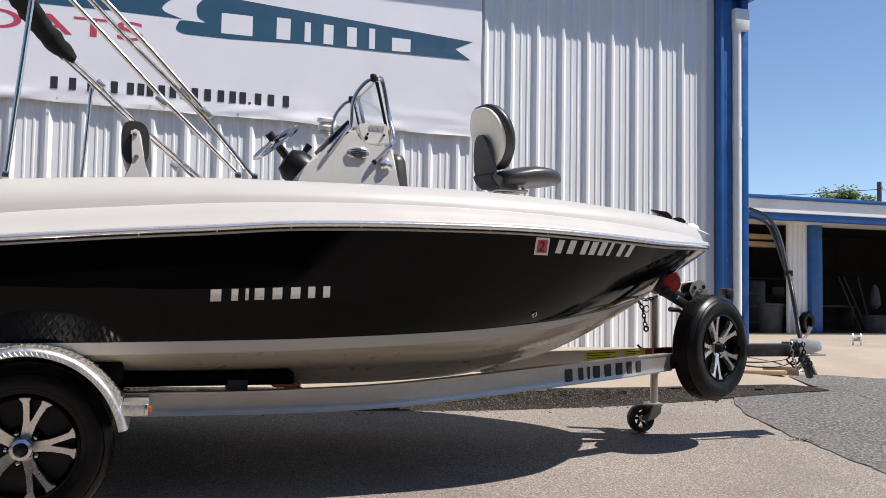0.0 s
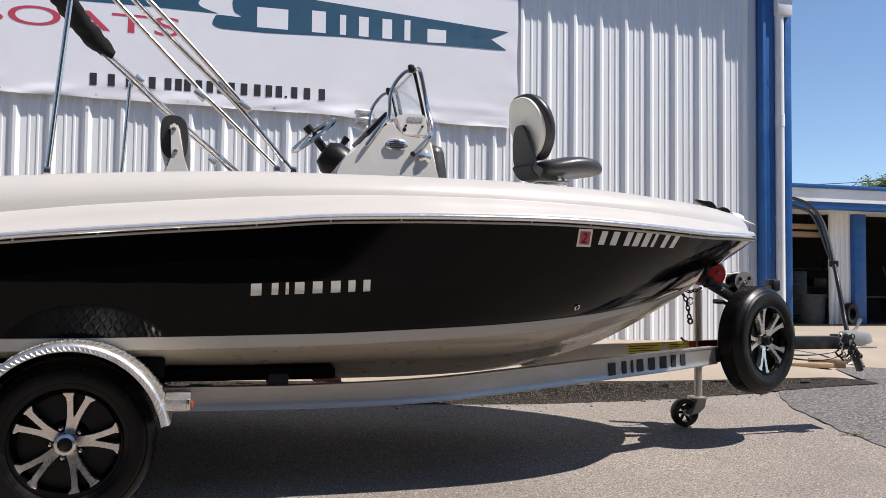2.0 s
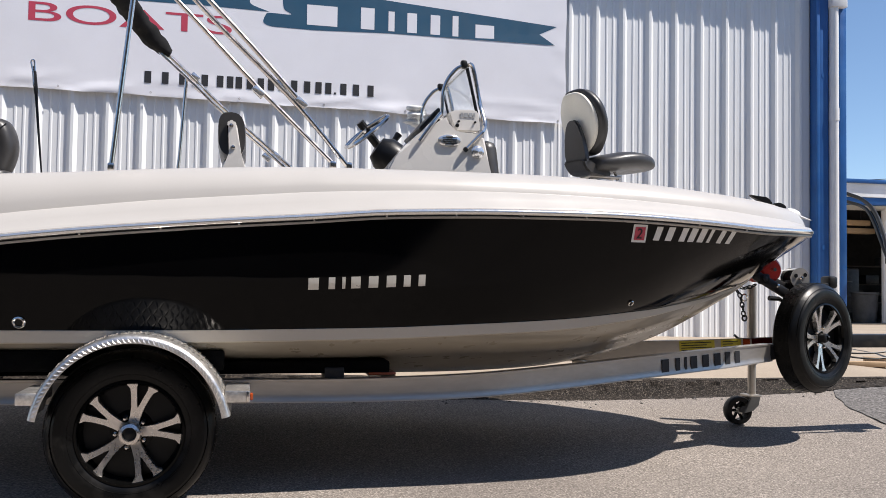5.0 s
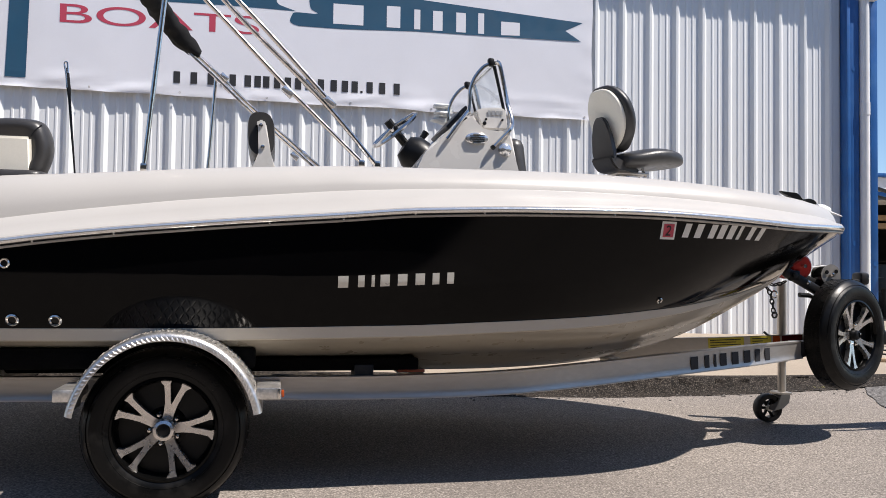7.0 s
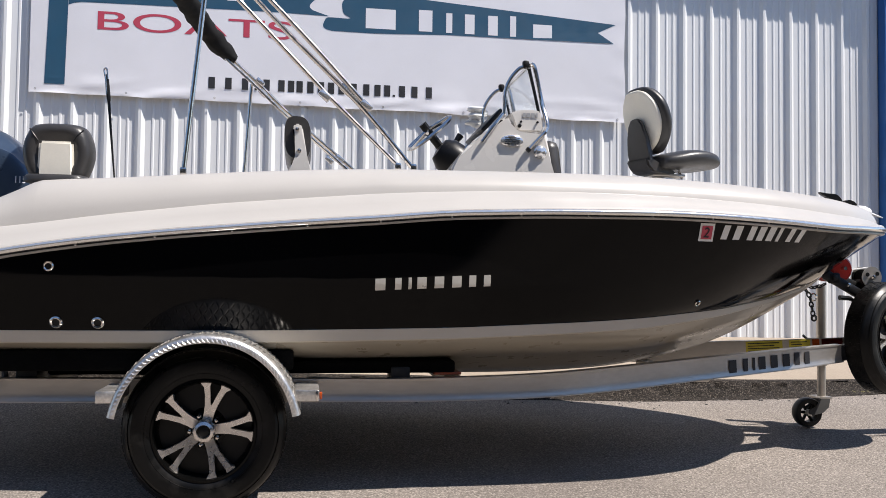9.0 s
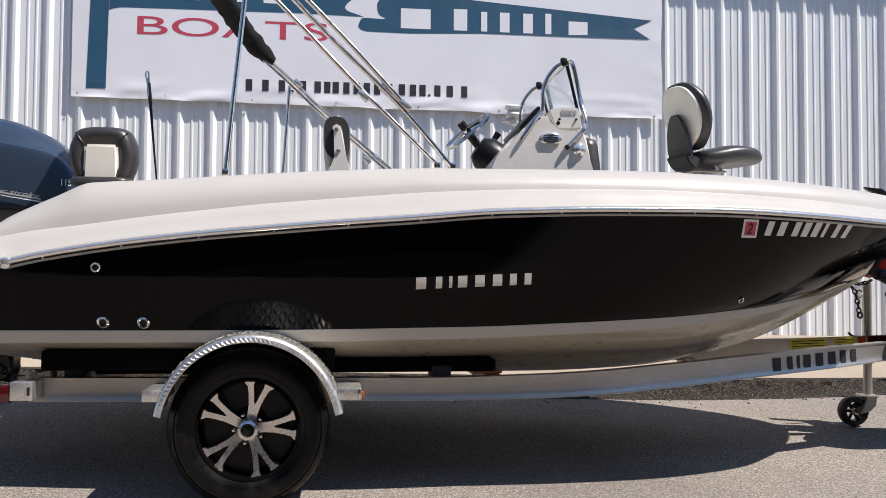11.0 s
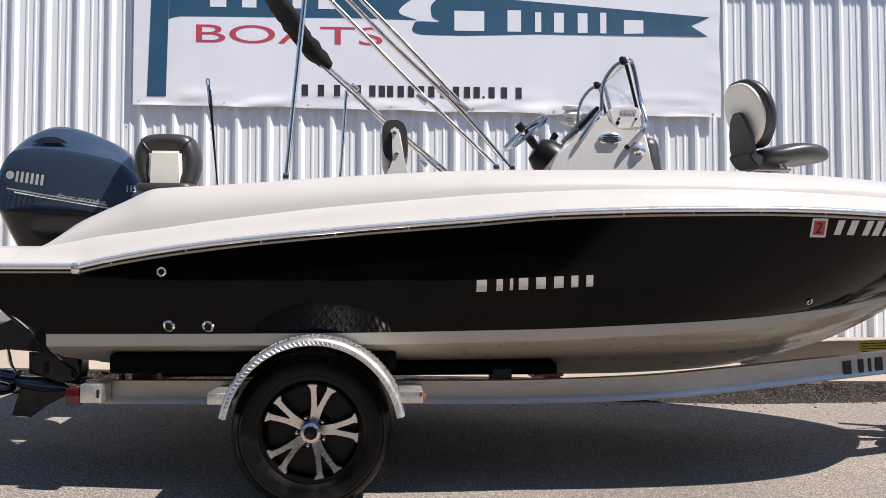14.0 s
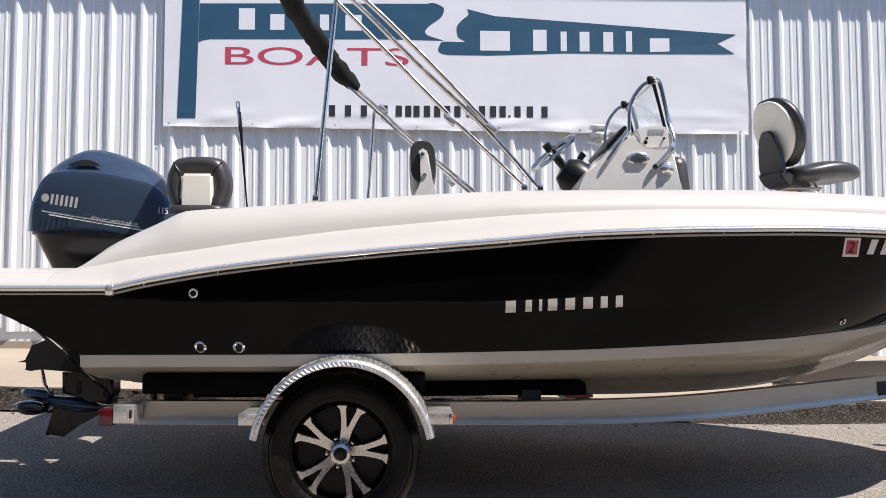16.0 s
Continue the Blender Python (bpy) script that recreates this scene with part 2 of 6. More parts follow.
def lathe(bm, profile, at, axis, n=32, closed=False):
    """Turns a profile of (radius, height) round an axis through a point."""
    axis = Vector(axis).normalized()
    side = axis.orthogonal().normalized()
    up = axis.cross(side)
    rings = [[Vector(at) + axis * h + max(r, 1e-4) * (math.cos(a) * side + math.sin(a) * up) for a in (2 * math.pi * k / n for k in range(n))]
             for r, h in profile]
    if closed:
        rings.append(rings[0])
    return skin(bm, rings, caps=not closed)


def slab(bm, outline, thick, m=None):
    """A flat outline in x and z, given depth along +y."""
    m = m or Matrix()
    a = [bm.verts.new(m @ Vector((x, 0, z))) for x, z in outline]
    b = [bm.verts.new(m @ Vector((x, thick, z))) for x, z in outline]
    bm.faces.new(a)
    bm.faces.new(b[::-1])
    for i in range(len(a)):
        j = (i + 1) % len(a)
        bm.faces.new((a[j], a[i], b[i], b[j]))
    return bm


def curve(table):
    """A smooth function through (x, value) pairs."""
    xs, vs = [t[0] for t in table], [t[1] for t in table]

    def f(x):
        if x <= xs[0]:
            return vs[0]
        if x >= xs[-1]:
            return vs[-1]
        i = max(k for k in range(len(xs)) if xs[k] <= x)
        i = min(i, len(xs) - 2)
        t = (x - xs[i]) / (xs[i + 1] - xs[i])
        m0 = (vs[i + 1] - vs[max(i - 1, 0)]) / (xs[i + 1] - xs[max(i - 1, 0)])
        m1 = (vs[min(i + 2, len(xs) - 1)] - vs[i]) / (xs[min(i + 2, len(xs) - 1)] - xs[i])
        h = xs[i + 1] - xs[i]
        return ((2 * t ** 3 - 3 * t * t + 1) * vs[i] + (t ** 3 - 2 * t * t + t) * h * m0
                + (-2 * t ** 3 + 3 * t * t) * vs[i + 1] + (t ** 3 - t * t) * h * m1)
    return f


def lettering(text, size, depth=0.002, shear=0.0, width=1.0):
    """A bmesh of text in the x-z plane, its front towards -y, from its lower left corner; size is the height of capitals."""
    c = bpy.data.curves.new("text", "FONT")
    c.body, c.size, c.extrude, c.shear = text, size / 0.69, depth / 2, shear
    ob = new("text", c)
    me = bpy.data.meshes.new_from_object(ob.evaluated_get(bpy.context.evaluated_depsgraph_get()))
    bm = bmesh.new()
    bm.from_mesh(me)
    bpy.data.objects.remove(ob)
    bpy.data.curves.remove(c)
    bpy.data.meshes.remove(me)
    lo = min(v.co.x for v in bm.verts)
    bmesh.ops.transform(bm, verts=bm.verts, matrix=Matrix.Diagonal((width, 1, 1, 1)) @ pose(-lo, 0, 0, 90, 0, 0))
    return bm


def placed(bm, m):
    bmesh.ops.transform(bm, verts=bm.verts, matrix=m)
    return bm


# ---- ground ----
CURB_Y = -1.9


EDGE_LOW = curve([(-12, 0.315), (-4, 0.115), (-3, 0.092), (-2.15, 0.102), (-1.44, 0.125), (-0.96, 0.15), (-0.5, 0.17), (0.1, 0.185), (2, 0.185)])
EDGE_TOP = curve([(-12, 0.45), (-4, 0.25), (-3, 0.234), (-2.5, 0.227), (-2.04, 0.22), (-1.4, 0.22), (-0.67, 0.218), (-0.25, 0.216), (0.02, 0.192), (0.4, 0.188), (2, 0.188)])


def asphalt_z(x, y):
    """The lot, rising towards the apron's kerb and along it to the east."""
    s = (y + 4.45) / 2.55
    d = max(-10.0, min(-1.5, x)) + 6.155
    tilt = -(0.016 if d > 0 else 0.04) * d * max(0.0, min(1.0, (-3.1 - y) / 0.7))
    if s < 0:
        return max(-0.3, 0.05 * (y + 4.45)) + tilt
    return EDGE_LOW(x) * min(s, 1.0) + tilt


def slab_z(x, y):
    x = max(-12.0, min(2.0, x))
    edge, wall = EDGE_TOP(x), 0.455 - 0.0125 * (x + 3.5)
    if y < 0:
        return edge + (wall - edge) * (y - CURB_Y) / -CURB_Y
    return wall + (0.04 - wall) * min(1.0, y / 10.0)


def sheet(bm, xs, ys, f, low=None):
    v = [[bm.verts.new((x, y, f(x, y))) for x in xs] for y in ys]
    for j in range(len(ys) - 1):
        for i in range(len(xs) - 1):
            bm.faces.new((v[j][i], v[j][i + 1], v[j + 1][i + 1], v[j + 1][i]))
    return bm


def rough(x, y, amount):
    return amount * (noise.noise((x * 1.3, y * 1.3, 0.0)) + 0.5 * noise.noise((x * 4.0, y * 4.0, 3.0)))


gx = [-900, -300, -100, -40, -20] + [-14 + 0.2 * i for i in range(91)] + [6, 8, 12, 20, 40, 100, 300, 900]
gy = [-900, -300, -100, -40, -20, -14] + [-13.6 + 0.2 * i for i in range(26)] + [-8.4 + 0.2 * i for i in range(33)] + [-1.84, -1.6, 0, 4, 12, 30, 100, 300, 900]


def ground_z(x, y):
    z = asphalt_z(x, y) + (rough(x, y, 0.003) if -15 < x < 5 and -10 < y < -1.8 else 0)
    return min(z, 0.0 if y > 0.5 else z) - (0.25 if y > -1.75 else 0)


solo("ground", sheet(bmesh.new(), gx, gy, ground_z), M_ASPHALT, (0, 0, 0), "worn grey asphalt lot with coarse aggregate", "ground", kind="structure", smooth=80)

bm = bmesh.new()
sx = [-40, -20] + [-14 + 0.25 * i for i in range(69)] + [4, 6, 10, 20, 40, 80]
rows = []
for x in sx:
    wob = 0.02 * noise.noise((x * 1.7, 0, 0)) + 0.012 * noise.noise((x * 6.0, 1, 0))
    e = slab_z(x, CURB_Y)
    prof = [(CURB_Y + wob - 0.02, asphalt_z(x, CURB_Y) - 0.1), (CURB_Y + wob - 0.01, e - 0.03), (CURB_Y + wob + 0.03, e - 0.004),
            (-1.5, slab_z(x, -1.5)), (-0.8, slab_z(x, -0.8)), (0.0, slab_z(x, 0)), (2.0, slab_z(x, 2.0)), (5, slab_z(x, 5)), (10, slab_z(x, 10)), (30, slab_z(x, 30))]
    rows.append([(x, y, z) for y, z in prof])
skin(bm, rows, closed=False)
solo("pavement", bm, M_CONCRETE, (0, 0, 0), "sunlit tan concrete apron with a broken edge", "pavement", kind="structure", smooth=40)
rows = []
for i in range(291):
    x = -14.5 + 0.05 * i
    z0, h = asphalt_z(x, CURB_Y), slab_z(x, CURB_Y) - asphalt_z(x, CURB_Y)
    row = []
    for k, (dy, f) in enumerate(((-0.22, -0.06), (-0.15, 0.10), (-0.10, 0.32), (-0.07, 0.55), (-0.045, 0.78), (-0.03, 0.93), (0.03, 0.985))):
        q = Vector((x * 7.0, k * 2.3, 0.0))
        jut = noise.noise(q) + 0.8 * noise.noise(q * 3.1)
        row.append((x, CURB_Y + dy + (0.03 * jut if 0 < k < 6 else 0), z0 + h * f + (min(0.014, 0.12 * h) * noise.noise(q * 2 + Vector((9, 0, 0))) if k < 5 else -0.004)))
    rows.append(row)
solo("curb", skin(bmesh.new(), rows, closed=False), M_CURB, (0, 0, 0), "crumbling dark kerb edge of the apron", "kerb", kind="structure", smooth=30)
bm = bmesh.new()
rg = random.Random(5)
for k in range(420):
    x = rg.uniform(-11.0, 0.5)
    y = CURB_Y - 0.1 - abs(rg.gauss(0, 0.12))
    r = rg.uniform(0.004, 0.012)
    bmesh.ops.create_icosphere(bm, subdivisions=1, radius=r, matrix=Matrix.Translation((x, y, asphalt_z(x, y) + r * 0.4)) @ Matrix.Diagonal((1, rg.uniform(0.6, 1), rg.uniform(0.4, 0.8), 1)))
solo("loose_gravel", bm, M_PATCH, (0, 0, 0), "loose stones along the broken kerb", "gravel", kind="stuff", smooth=0)

def weed(x, y, n, seed):
    """A low tuft of narrow dry leaves."""
    r = random.Random(seed)
    bm = bmesh.new()
    z = ground_z(x, y)
    for k in range(n):
        a, l_ = r.uniform(0, 6.28), r.uniform(0.03, 0.07)
        p = Vector((x + r.gauss(0, 0.05), y + r.gauss(0, 0.012), z))
        d = Vector((math.cos(a), math.sin(a), 0))
        s_ = Vector((-d.y, d.x, 0)) * 0.004
        m_ = p + d * l_ * 0.5 + Vector((0, 0, l_ * 0.35))
        e_ = p + d * l_ + Vector((0, 0, l_ * 0.2))
        vs = [bm.verts.new(q) for q in (p - s_, p + s_, m_ + s_, m_ - s_, e_)]
        bm.faces.new(vs[:4])
        bm.faces.new((vs[3], vs[2], vs[4]))
    solo("weed_tuft", bm, M_WEED, (x, y, z), "low yellow-green weed tuft in the asphalt seam", "weed", "weeds", smooth=0)


# coarse patch of asphalt beside the kerb, its worn seam and a crack along the apron
SEAM = curve([(-13.4, -2.9), (-8.4, -2.2), (-6.6, -2.0), (-5.3, -1.8), (-4.46, -1.62), (-4.06, -1.51), (-3.79, -1.475), (-3.40, -1.485), (-3.16, -1.49), (-2.72, -1.37), (-2.43, -1.233), (-2.02, -0.96), (-1.93, -0.93)])
CRACK = curve([(-13.4, -1.8), (-8.4, -1.0), (-5.0, -0.3), (-3.5, -0.06), (-2.63, 0.05), (-2.45, 0.075), (-2.19, 0.15), (-1.93, 0.10)])
BACK_EDGE = curve([(0.0, -1.86), (0.1, -1.50), (0.52, -1.44), (0.77, -1.53), (1.11, -1.65), (4.0, -1.72)])


def jag(v, amp):
    return amp * (noise.noise((v * 5.0, 1.0, 4.0)) + 0.7 * noise.noise((v * 17.0, 2.0, 4.0)))


patch_rows, crack_rows, tail_rows = [], [], []
for i in range(191):
    y = -13.4 + 11.47 * i / 190
    xl, xc = SEAM(y) + jag(y, 0.035), CRACK(y) + jag(y + 9, 0.03)
    patch_rows.append([(x, y, ground_z(x, y) + 0.006) for x in (xl + (4.0 - xl) * (k / 24) ** 1.5 for k in range(25))])
    w_ = 0.004 + 0.006 * noise.noise((y * 8.0, 0.0, 6.0))
    crack_rows.append([(xc - w_, y, ground_z(xc, y) + 0.008), (xc + w_, y, ground_z(xc, y) + 0.0085)])
for i in range(41):
    x = 0.1 * i
    y1 = BACK_EDGE(x) + jag(x + 3, 0.02)
    tail_rows.append([(x, y, max(ground_z(x, y) + 0.004 if y < -1.9 else 0.0, slab_z(x, y) + 0.006)) for y in (-1.935 + (y1 + 1.935) * k / 4 for k in range(5))])
patch = solo("road_patch", skin(bmesh.new(), patch_rows, closed=False), M_PATCH, (0, 0, 0), "coarse grey asphalt patch beside the kerb", "road patch", kind="structure", smooth=60)
part("patch_tail", skin(bmesh.new(), tail_rows, closed=False), M_PATCH, patch, smooth=60)
part("seam", skin(bmesh.new(), crack_rows, closed=False), M_CRACK, patch, "dark worn seam", 0)
weed(-1.396, -2.022, 26, 1)
weed(-1.438, -3.393, 14, 2)

# ---- metal building ----
WALL_TOP = 4.78
RIB0 = 0.0
wall = solo("wall_north", boxed((-16, 0.05, 0.3), (0.52, 0.25, WALL_TOP)), M_PANEL, (0, 0, 0), "white ribbed steel building wall", "wall", kind="structure", smooth=0)
solo("foundation", boxed((-16, 0.0375, 0.1), (0.6, 0.3, 0.6)), M_CONCRETE, (0, 0, 0), "concrete footing under the steel wall", "foundation", kind="structure", smooth=0)


def panel_mesh():
    """One sheet 0.914 wide with three tall ribs and two low ones between each pair."""
    p = []
    for k in range(3):
        o = 0.3048 * k
        p += [(o + 0.0, 0.0), (o + 0.034, 0.030), (o + 0.060, 0.030), (o + 0.094, 0.0),
              (o + 0.150, 0.0), (o + 0.158, 0.006), (o + 0.172, 0.006), (o + 0.180, 0.0),
              (o + 0.225, 0.0), (o + 0.233, 0.006), (o + 0.247, 0.006), (o + 0.255, 0.0)]
    p.append((0.914, 0.0))
    bm = bmesh.new()
    z0, z1 = 0.0, WALL_TOP
    rings = [[(x - 0.047, 0.034 - d, z0) for x, d in p], [(x - 0.047, 0.034 - d, z1) for x, d in p]]
    skin(bm, rings, closed=False)
    bmesh.ops.recalc_face_normals(bm, faces=bm.faces)
    me = bpy.data.meshes.new("panel")
    bm.to_mesh(me)
    bm.free()
    me.materials.append(M_PANEL)
    return me


PANEL = panel_mesh()
for k in range(16):
    x = RIB0 - 0.9144 * k - 0.6096
    ob = new("panel", PANEL)
    ob.parent = wall
    ob.location = (x, 0.0, min(0.75, max(0.40, 0.46 - 0.04 * (x + 3.9))))
part("end_panel", slab(bmesh.new(), [(0.2575, 0.40), (0.438, 0.40), (0.438, WALL_TOP), (0.2575, WALL_TOP)], 0.004, Matrix.Translation((0, 0.03, 0))), M_PANEL, wall, smooth=0)
part("end_rib", skin(bmesh.new(), [[(0.258, 0.03, z), (0.29, 0.0, z), (0.32, 0.0, z), (0.352, 0.03, z)] for z in (0.40, WALL_TOP)], closed=True), M_PANEL, wall, smooth=0)
solo("wall_east", boxed((0.53, 0.25, 0.1), (0.80, 9.0, WALL_TOP)), M_PANEL, (0, 0, 0), "white steel end wall of the building", "wall", kind="structure", smooth=0)
solo("wall_west", boxed((-16.2, 0.0, 0.1), (-16, 9.0, WALL_TOP)), M_PANEL, (0, 0, 0), "white steel end wall of the building", "wall", kind="structure", smooth=0)
solo("wall_back", boxed((-16, 8.8, 0.1), (0.62, 9.0, WALL_TOP)), M_PANEL, (0, 0, 0), "white steel rear wall of the building", "wall", kind="structure", smooth=0)
# added wall, never in view: cuts low sky light and darkens reflections
solo("wall_south", boxed((-70, -14.5, -0.6), (70, -14.0, 6.5)), M_FARWALL, (0, 0, 0), "unseen dark wall added behind the camera to hold back sky light", "wall", kind="structure", smooth=0)
solo("roof", slab(bmesh.new(), [(-16.3, 0), (1.0, 0), (1.0, 0.06), (-16.3, 0.06)], 9.2, pose(0, -0.06, WALL_TOP + 0.005, 2)), M_PANEL, (0, 0, 0),
     "low white steel roof", "roof", kind="structure", smooth=0)

post = thing("corner_post", (0.63, 0, 0.35), "blue painted steel corner trim of the building", "corner trim")
bm = boxed((0.445, -0.085, 0.42), (0.488, 0.03, WALL_TOP), 0.006)
part("inner_face", bm, M_BLUE, post)
part("front_face", boxed((0.490, -0.072, 0.42), (0.606, 0.03, WALL_TOP), 0.006), M_BLUE, post)
part("outer_trim", boxed((0.752, -0.07, 0.42), (0.838, 0.2, WALL_TOP), 0.006), M_BLUE, post)
part("channel_back", boxed((0.606, 0.0, 0.42), (0.752, 0.03, WALL_TOP)), M_BLUE, post)
for zc, xc in ((1.42, 0.545), (1.2, 0.80), (3.35, 0.545)):
    part("dent", lathe(bmesh.new(), [(0.0, -0.004), (0.018, -0.003), (0.03, 0.006)], (xc, -0.07, zc), (0, -1, 0), 12), M_BLUE, post)
spout = thing("downspout", (0.668, -0.075, 0.4), "white painted steel downspout on the corner", "downspout")
part("pipe", tube(bmesh.new(), [(0.668, -0.075, 0.45), (0.668, -0.075, 4.2)], 0.052, 16), M_WHITEPAINT, spout)
part("head_box", boxed((0.605, -0.14, 4.12), (0.80, 0.0, 4.37), 0.008), M_WHITEPAINT, spout)
part("joint_collar", tube(bmesh.new(), [(0.668, -0.075, 2.84), (0.668, -0.075, 2.98)], 0.057, 16), M_WHITEPAINT, spout)
gut = thing("gutter", (0, -0.08, WALL_TOP), "blue painted steel eave gutter", "gutter")
part("trough", skin(bmesh.new(), [[(x, 0.03, WALL_TOP - 0.16), (x, -0.12, WALL_TOP - 0.16), (x, -0.20, WALL_TOP - 0.06), (x, -0.20, WALL_TOP + 0.02), (x, 0.03, WALL_TOP + 0.02)]
     for x in (-16.2, 0.95)]), M_BLUE, gut, smooth=0)
part("end_box", boxed((0.50, -0.22, WALL_TOP - 0.24), (0.97, 0.1, WALL_TOP + 0.03), 0.01), M_BLUE, gut)

# ---- banner ----
BX0, BX1, BZ0, BZ1 = -8.306, -2.495, 2.635, 4.46


def banner_y(x, z):
    edge = math.exp(-((z - BZ0) / 0.16) ** 2)
    side = math.exp(-((BX1 - x) / 0.14) ** 2)
    return -0.014 - 0.03 * edge * max(0.0, 0.05 + noise.noise((x * 2.4, z * 9.0, 0))) - 0.008 * edge * abs(noise.noise((x * 7.0 + z * 4, z * 22.0, 0))) - 0.001 * noise.noise((x * 0.9, z * 0.9, 7)) - 0.009 * side * abs(noise.noise((x * 4, z * 6, 2)))


def banner_low(x):
    u = (x - BX0) / (BX1 - BX0)
    return BZ0 + 0.055 * (1 - u) + 0.012 * noise.noise((x * 2.0, 5, 0)) + 0.008 * abs(math.sin(x * 5.2))


bm = bmesh.new()
nx, nz = 120, 40
sheet_rows = []
for j in range(nz + 1):
    row = []
    for i in range(nx + 1):
        x = BX0 + (BX1 - BX0) * i / nx
        z = banner_low(x) + (BZ1 - banner_low(x)) * (j / nz) ** 1.3
        row.append((x + (0.006 * math.sin(z * 7) * (i == nx)), banner_y(x, z), z))
    sheet_rows.append(row)
skin(bm, sheet_rows, closed=False)
bmesh.ops.solidify(bm, geom=list(bm.faces), thickness=0.002)
banner = thing("banner", (-5.4, -0.04, BZ0), "large white vinyl dealer banner with navy flag and red lettering", "banner")
part("sheet", bm, M_BANNER, banner, smooth=60)
for x in [BX0 + 0.06 + 0.81 * k for k in range(8)]:
    part("grommet", lathe(bmesh.new(), [(0.005, 0), (0.010, 0), (0.010, 0.003), (0.005, 0.003)], (x, banner_y(x, BZ0) - 0.002, banner_low(x) + 0.03), (0, -1, 0), 10, True), M_ALU, banner)


def wrapped(bm, off):
    """Lays a flat print in x and z on the banner."""
    for v in bm.verts:
        v.co.y = banner_y(v.co.x, v.co.z) - off + v.co.y * 0.25
    return bm


def strip(top, bottom, n=40):
    """A flat shape between two lines given as functions of x."""
    x0, x1 = top[0], top[1]
    bm = bmesh.new()
    rows = [[(x, 0, f(x)) for x in (x0 + (x1 - x0) * i / n for i in range(n + 1))] for f in (bottom, lambda x: (bottom(x) + top[2](x)) / 2, top[2])]
    return skin(bm, rows, closed=False)


PRINT = 0.0015
# flag pole and the two flag fields of the dealer's mark
rows = []
for i in range(49):
    t = i / 48
    xl, xr, z = -8.171 + 0.043 * t, -7.992 + 0.027 * t, 2.778 + 1.382 * t
    rows.append([(xl + (xr - xl) * k / 8, 0.0, z) for k in range(9)])
part("flag_pole", wrapped(skin(bmesh.new(), rows, closed=False), PRINT + 0.0015), M_NAVY, banner, smooth=0)
LEFT_EDGE = [(-5.72, 3.945), (-5.653, 3.953), (-5.57, 3.92), (-5.55, 3.884), (-5.579, 3.809), (-5.693, 3.722), (-5.738, 3.665), (-5.72, 3.63), (-5.664, 3.607), (-5.55, 3.572)]
RIGHT_EDGE = [(-5.522, 3.428), (-5.58, 3.445), (-5.607, 3.475), (-5.59, 3.53), (-5.55, 3.561), (-5.345, 3.561), (-5.40, 3.60), (-5.419, 3.647), (-5.419, 3.722), (-5.36, 3.79), (-5.306, 3.837), (-5.317, 3.895)]
part("flag_field", wrapped(slab(bmesh.new(), [(-7.974, 3.535), (-7.966, 3.925), (-7.0, 3.935)] + [(q.x, q.z) for q in smooth_path([(x, 0, z) for x, z in LEFT_EDGE], 5)] + [(-6.2, 3.58), (-7.0, 3.574), (-7.86, 3.566), (-7.93, 3.553)], 0.001), PRINT), M_NAVY, banner, smooth=0)
part("flag_field", wrapped(slab(bmesh.new(), [(q.x, q.z) for q in smooth_path([(x, 0, z) for x, z in RIGHT_EDGE], 5)] + [(-5.04, 3.826), (-4.0, 3.757), (-2.598, 3.66), (-2.79, 3.566), (-2.62, 3.462), (-4.366, 3.452), (-5.1, 3.425)], 0.001), PRINT), M_NAVY, banner, smooth=0)


def bars(name, spans, z0, z1, material, parent, put, slant=0.0, thick=0.0015):
    """Plain upright bars in place of writing, one for each character; spans are (x0, x1[, part of the height])."""
    for sp in spans:
        h = sp[2] if len(sp) > 2 else 1.0
        zt = z0 + (z1 - z0) * h
        bm = bmesh.new()
        slab(bm, [(sp[0], z0), (sp[1], z0), (sp[1] + slant * (zt - z0), zt), (sp[0] + slant * (zt - z0), zt)], thick)
        part(name, put(bm), material, parent, smooth=0)


on_banner = lambda bm: wrapped(bm, PRINT + 0.0013)


def narrow(spans, f=0.62):
    """The same bars, each drawn in about its middle."""
    return [((a + b) / 2 - (b - a) / 2 * f, (a + b) / 2 + (b - a) / 2 * f, *rest) for a, b, *rest in spans]


bars("name_bar", narrow([(-7.63, -7.375), (-7.315, -7.09, .74), (-7.02, -6.875, .74), (-6.81, -6.665, .74), (-6.58, -6.32, .74)]), 3.665, 3.88, M_BANNER, banner, on_banner)
bars("name_bar", narrow([(-5.28, -4.80), (-4.70, -4.48, 1.08), (-4.40, -4.30), (-4.22, -4.06), (-3.98, -3.82), (-3.74, -3.64, 1.05), (-3.54, -3.22, .7)]), 3.475, 3.675, M_BANNER, banner, on_banner)
part("word", wrapped(placed(lettering("BOATS", 0.176, 0.001, width=2.36), Matrix.Translation((-7.712, 0, 3.315))), PRINT), M_RED, banner, smooth=0)
WIDTHS = [1.35, 1.35, 1.35, 0.4, 1.35, 1.1, 0.5, 0.9, 0.9, 0.85, 0.85, 0.9, 1.15, 1.0, 0.9, 0.75, 0.4, 1.0, 1.15, 1.35]
step = 2.265 / sum(WIDTHS)
xs, spans = -6.735, []
for w in WIDTHS:
    spans.append((xs + (0.5 * w - 0.26) * step, xs + (0.5 * w + 0.26) * step) if w > 0.45 else (xs + 0.1 * step, xs + 0.3 * step, 0.18))
    xs += w * step
bars("address_bar", spans, 2.802, 2.914, M_INK, banner, on_banner)

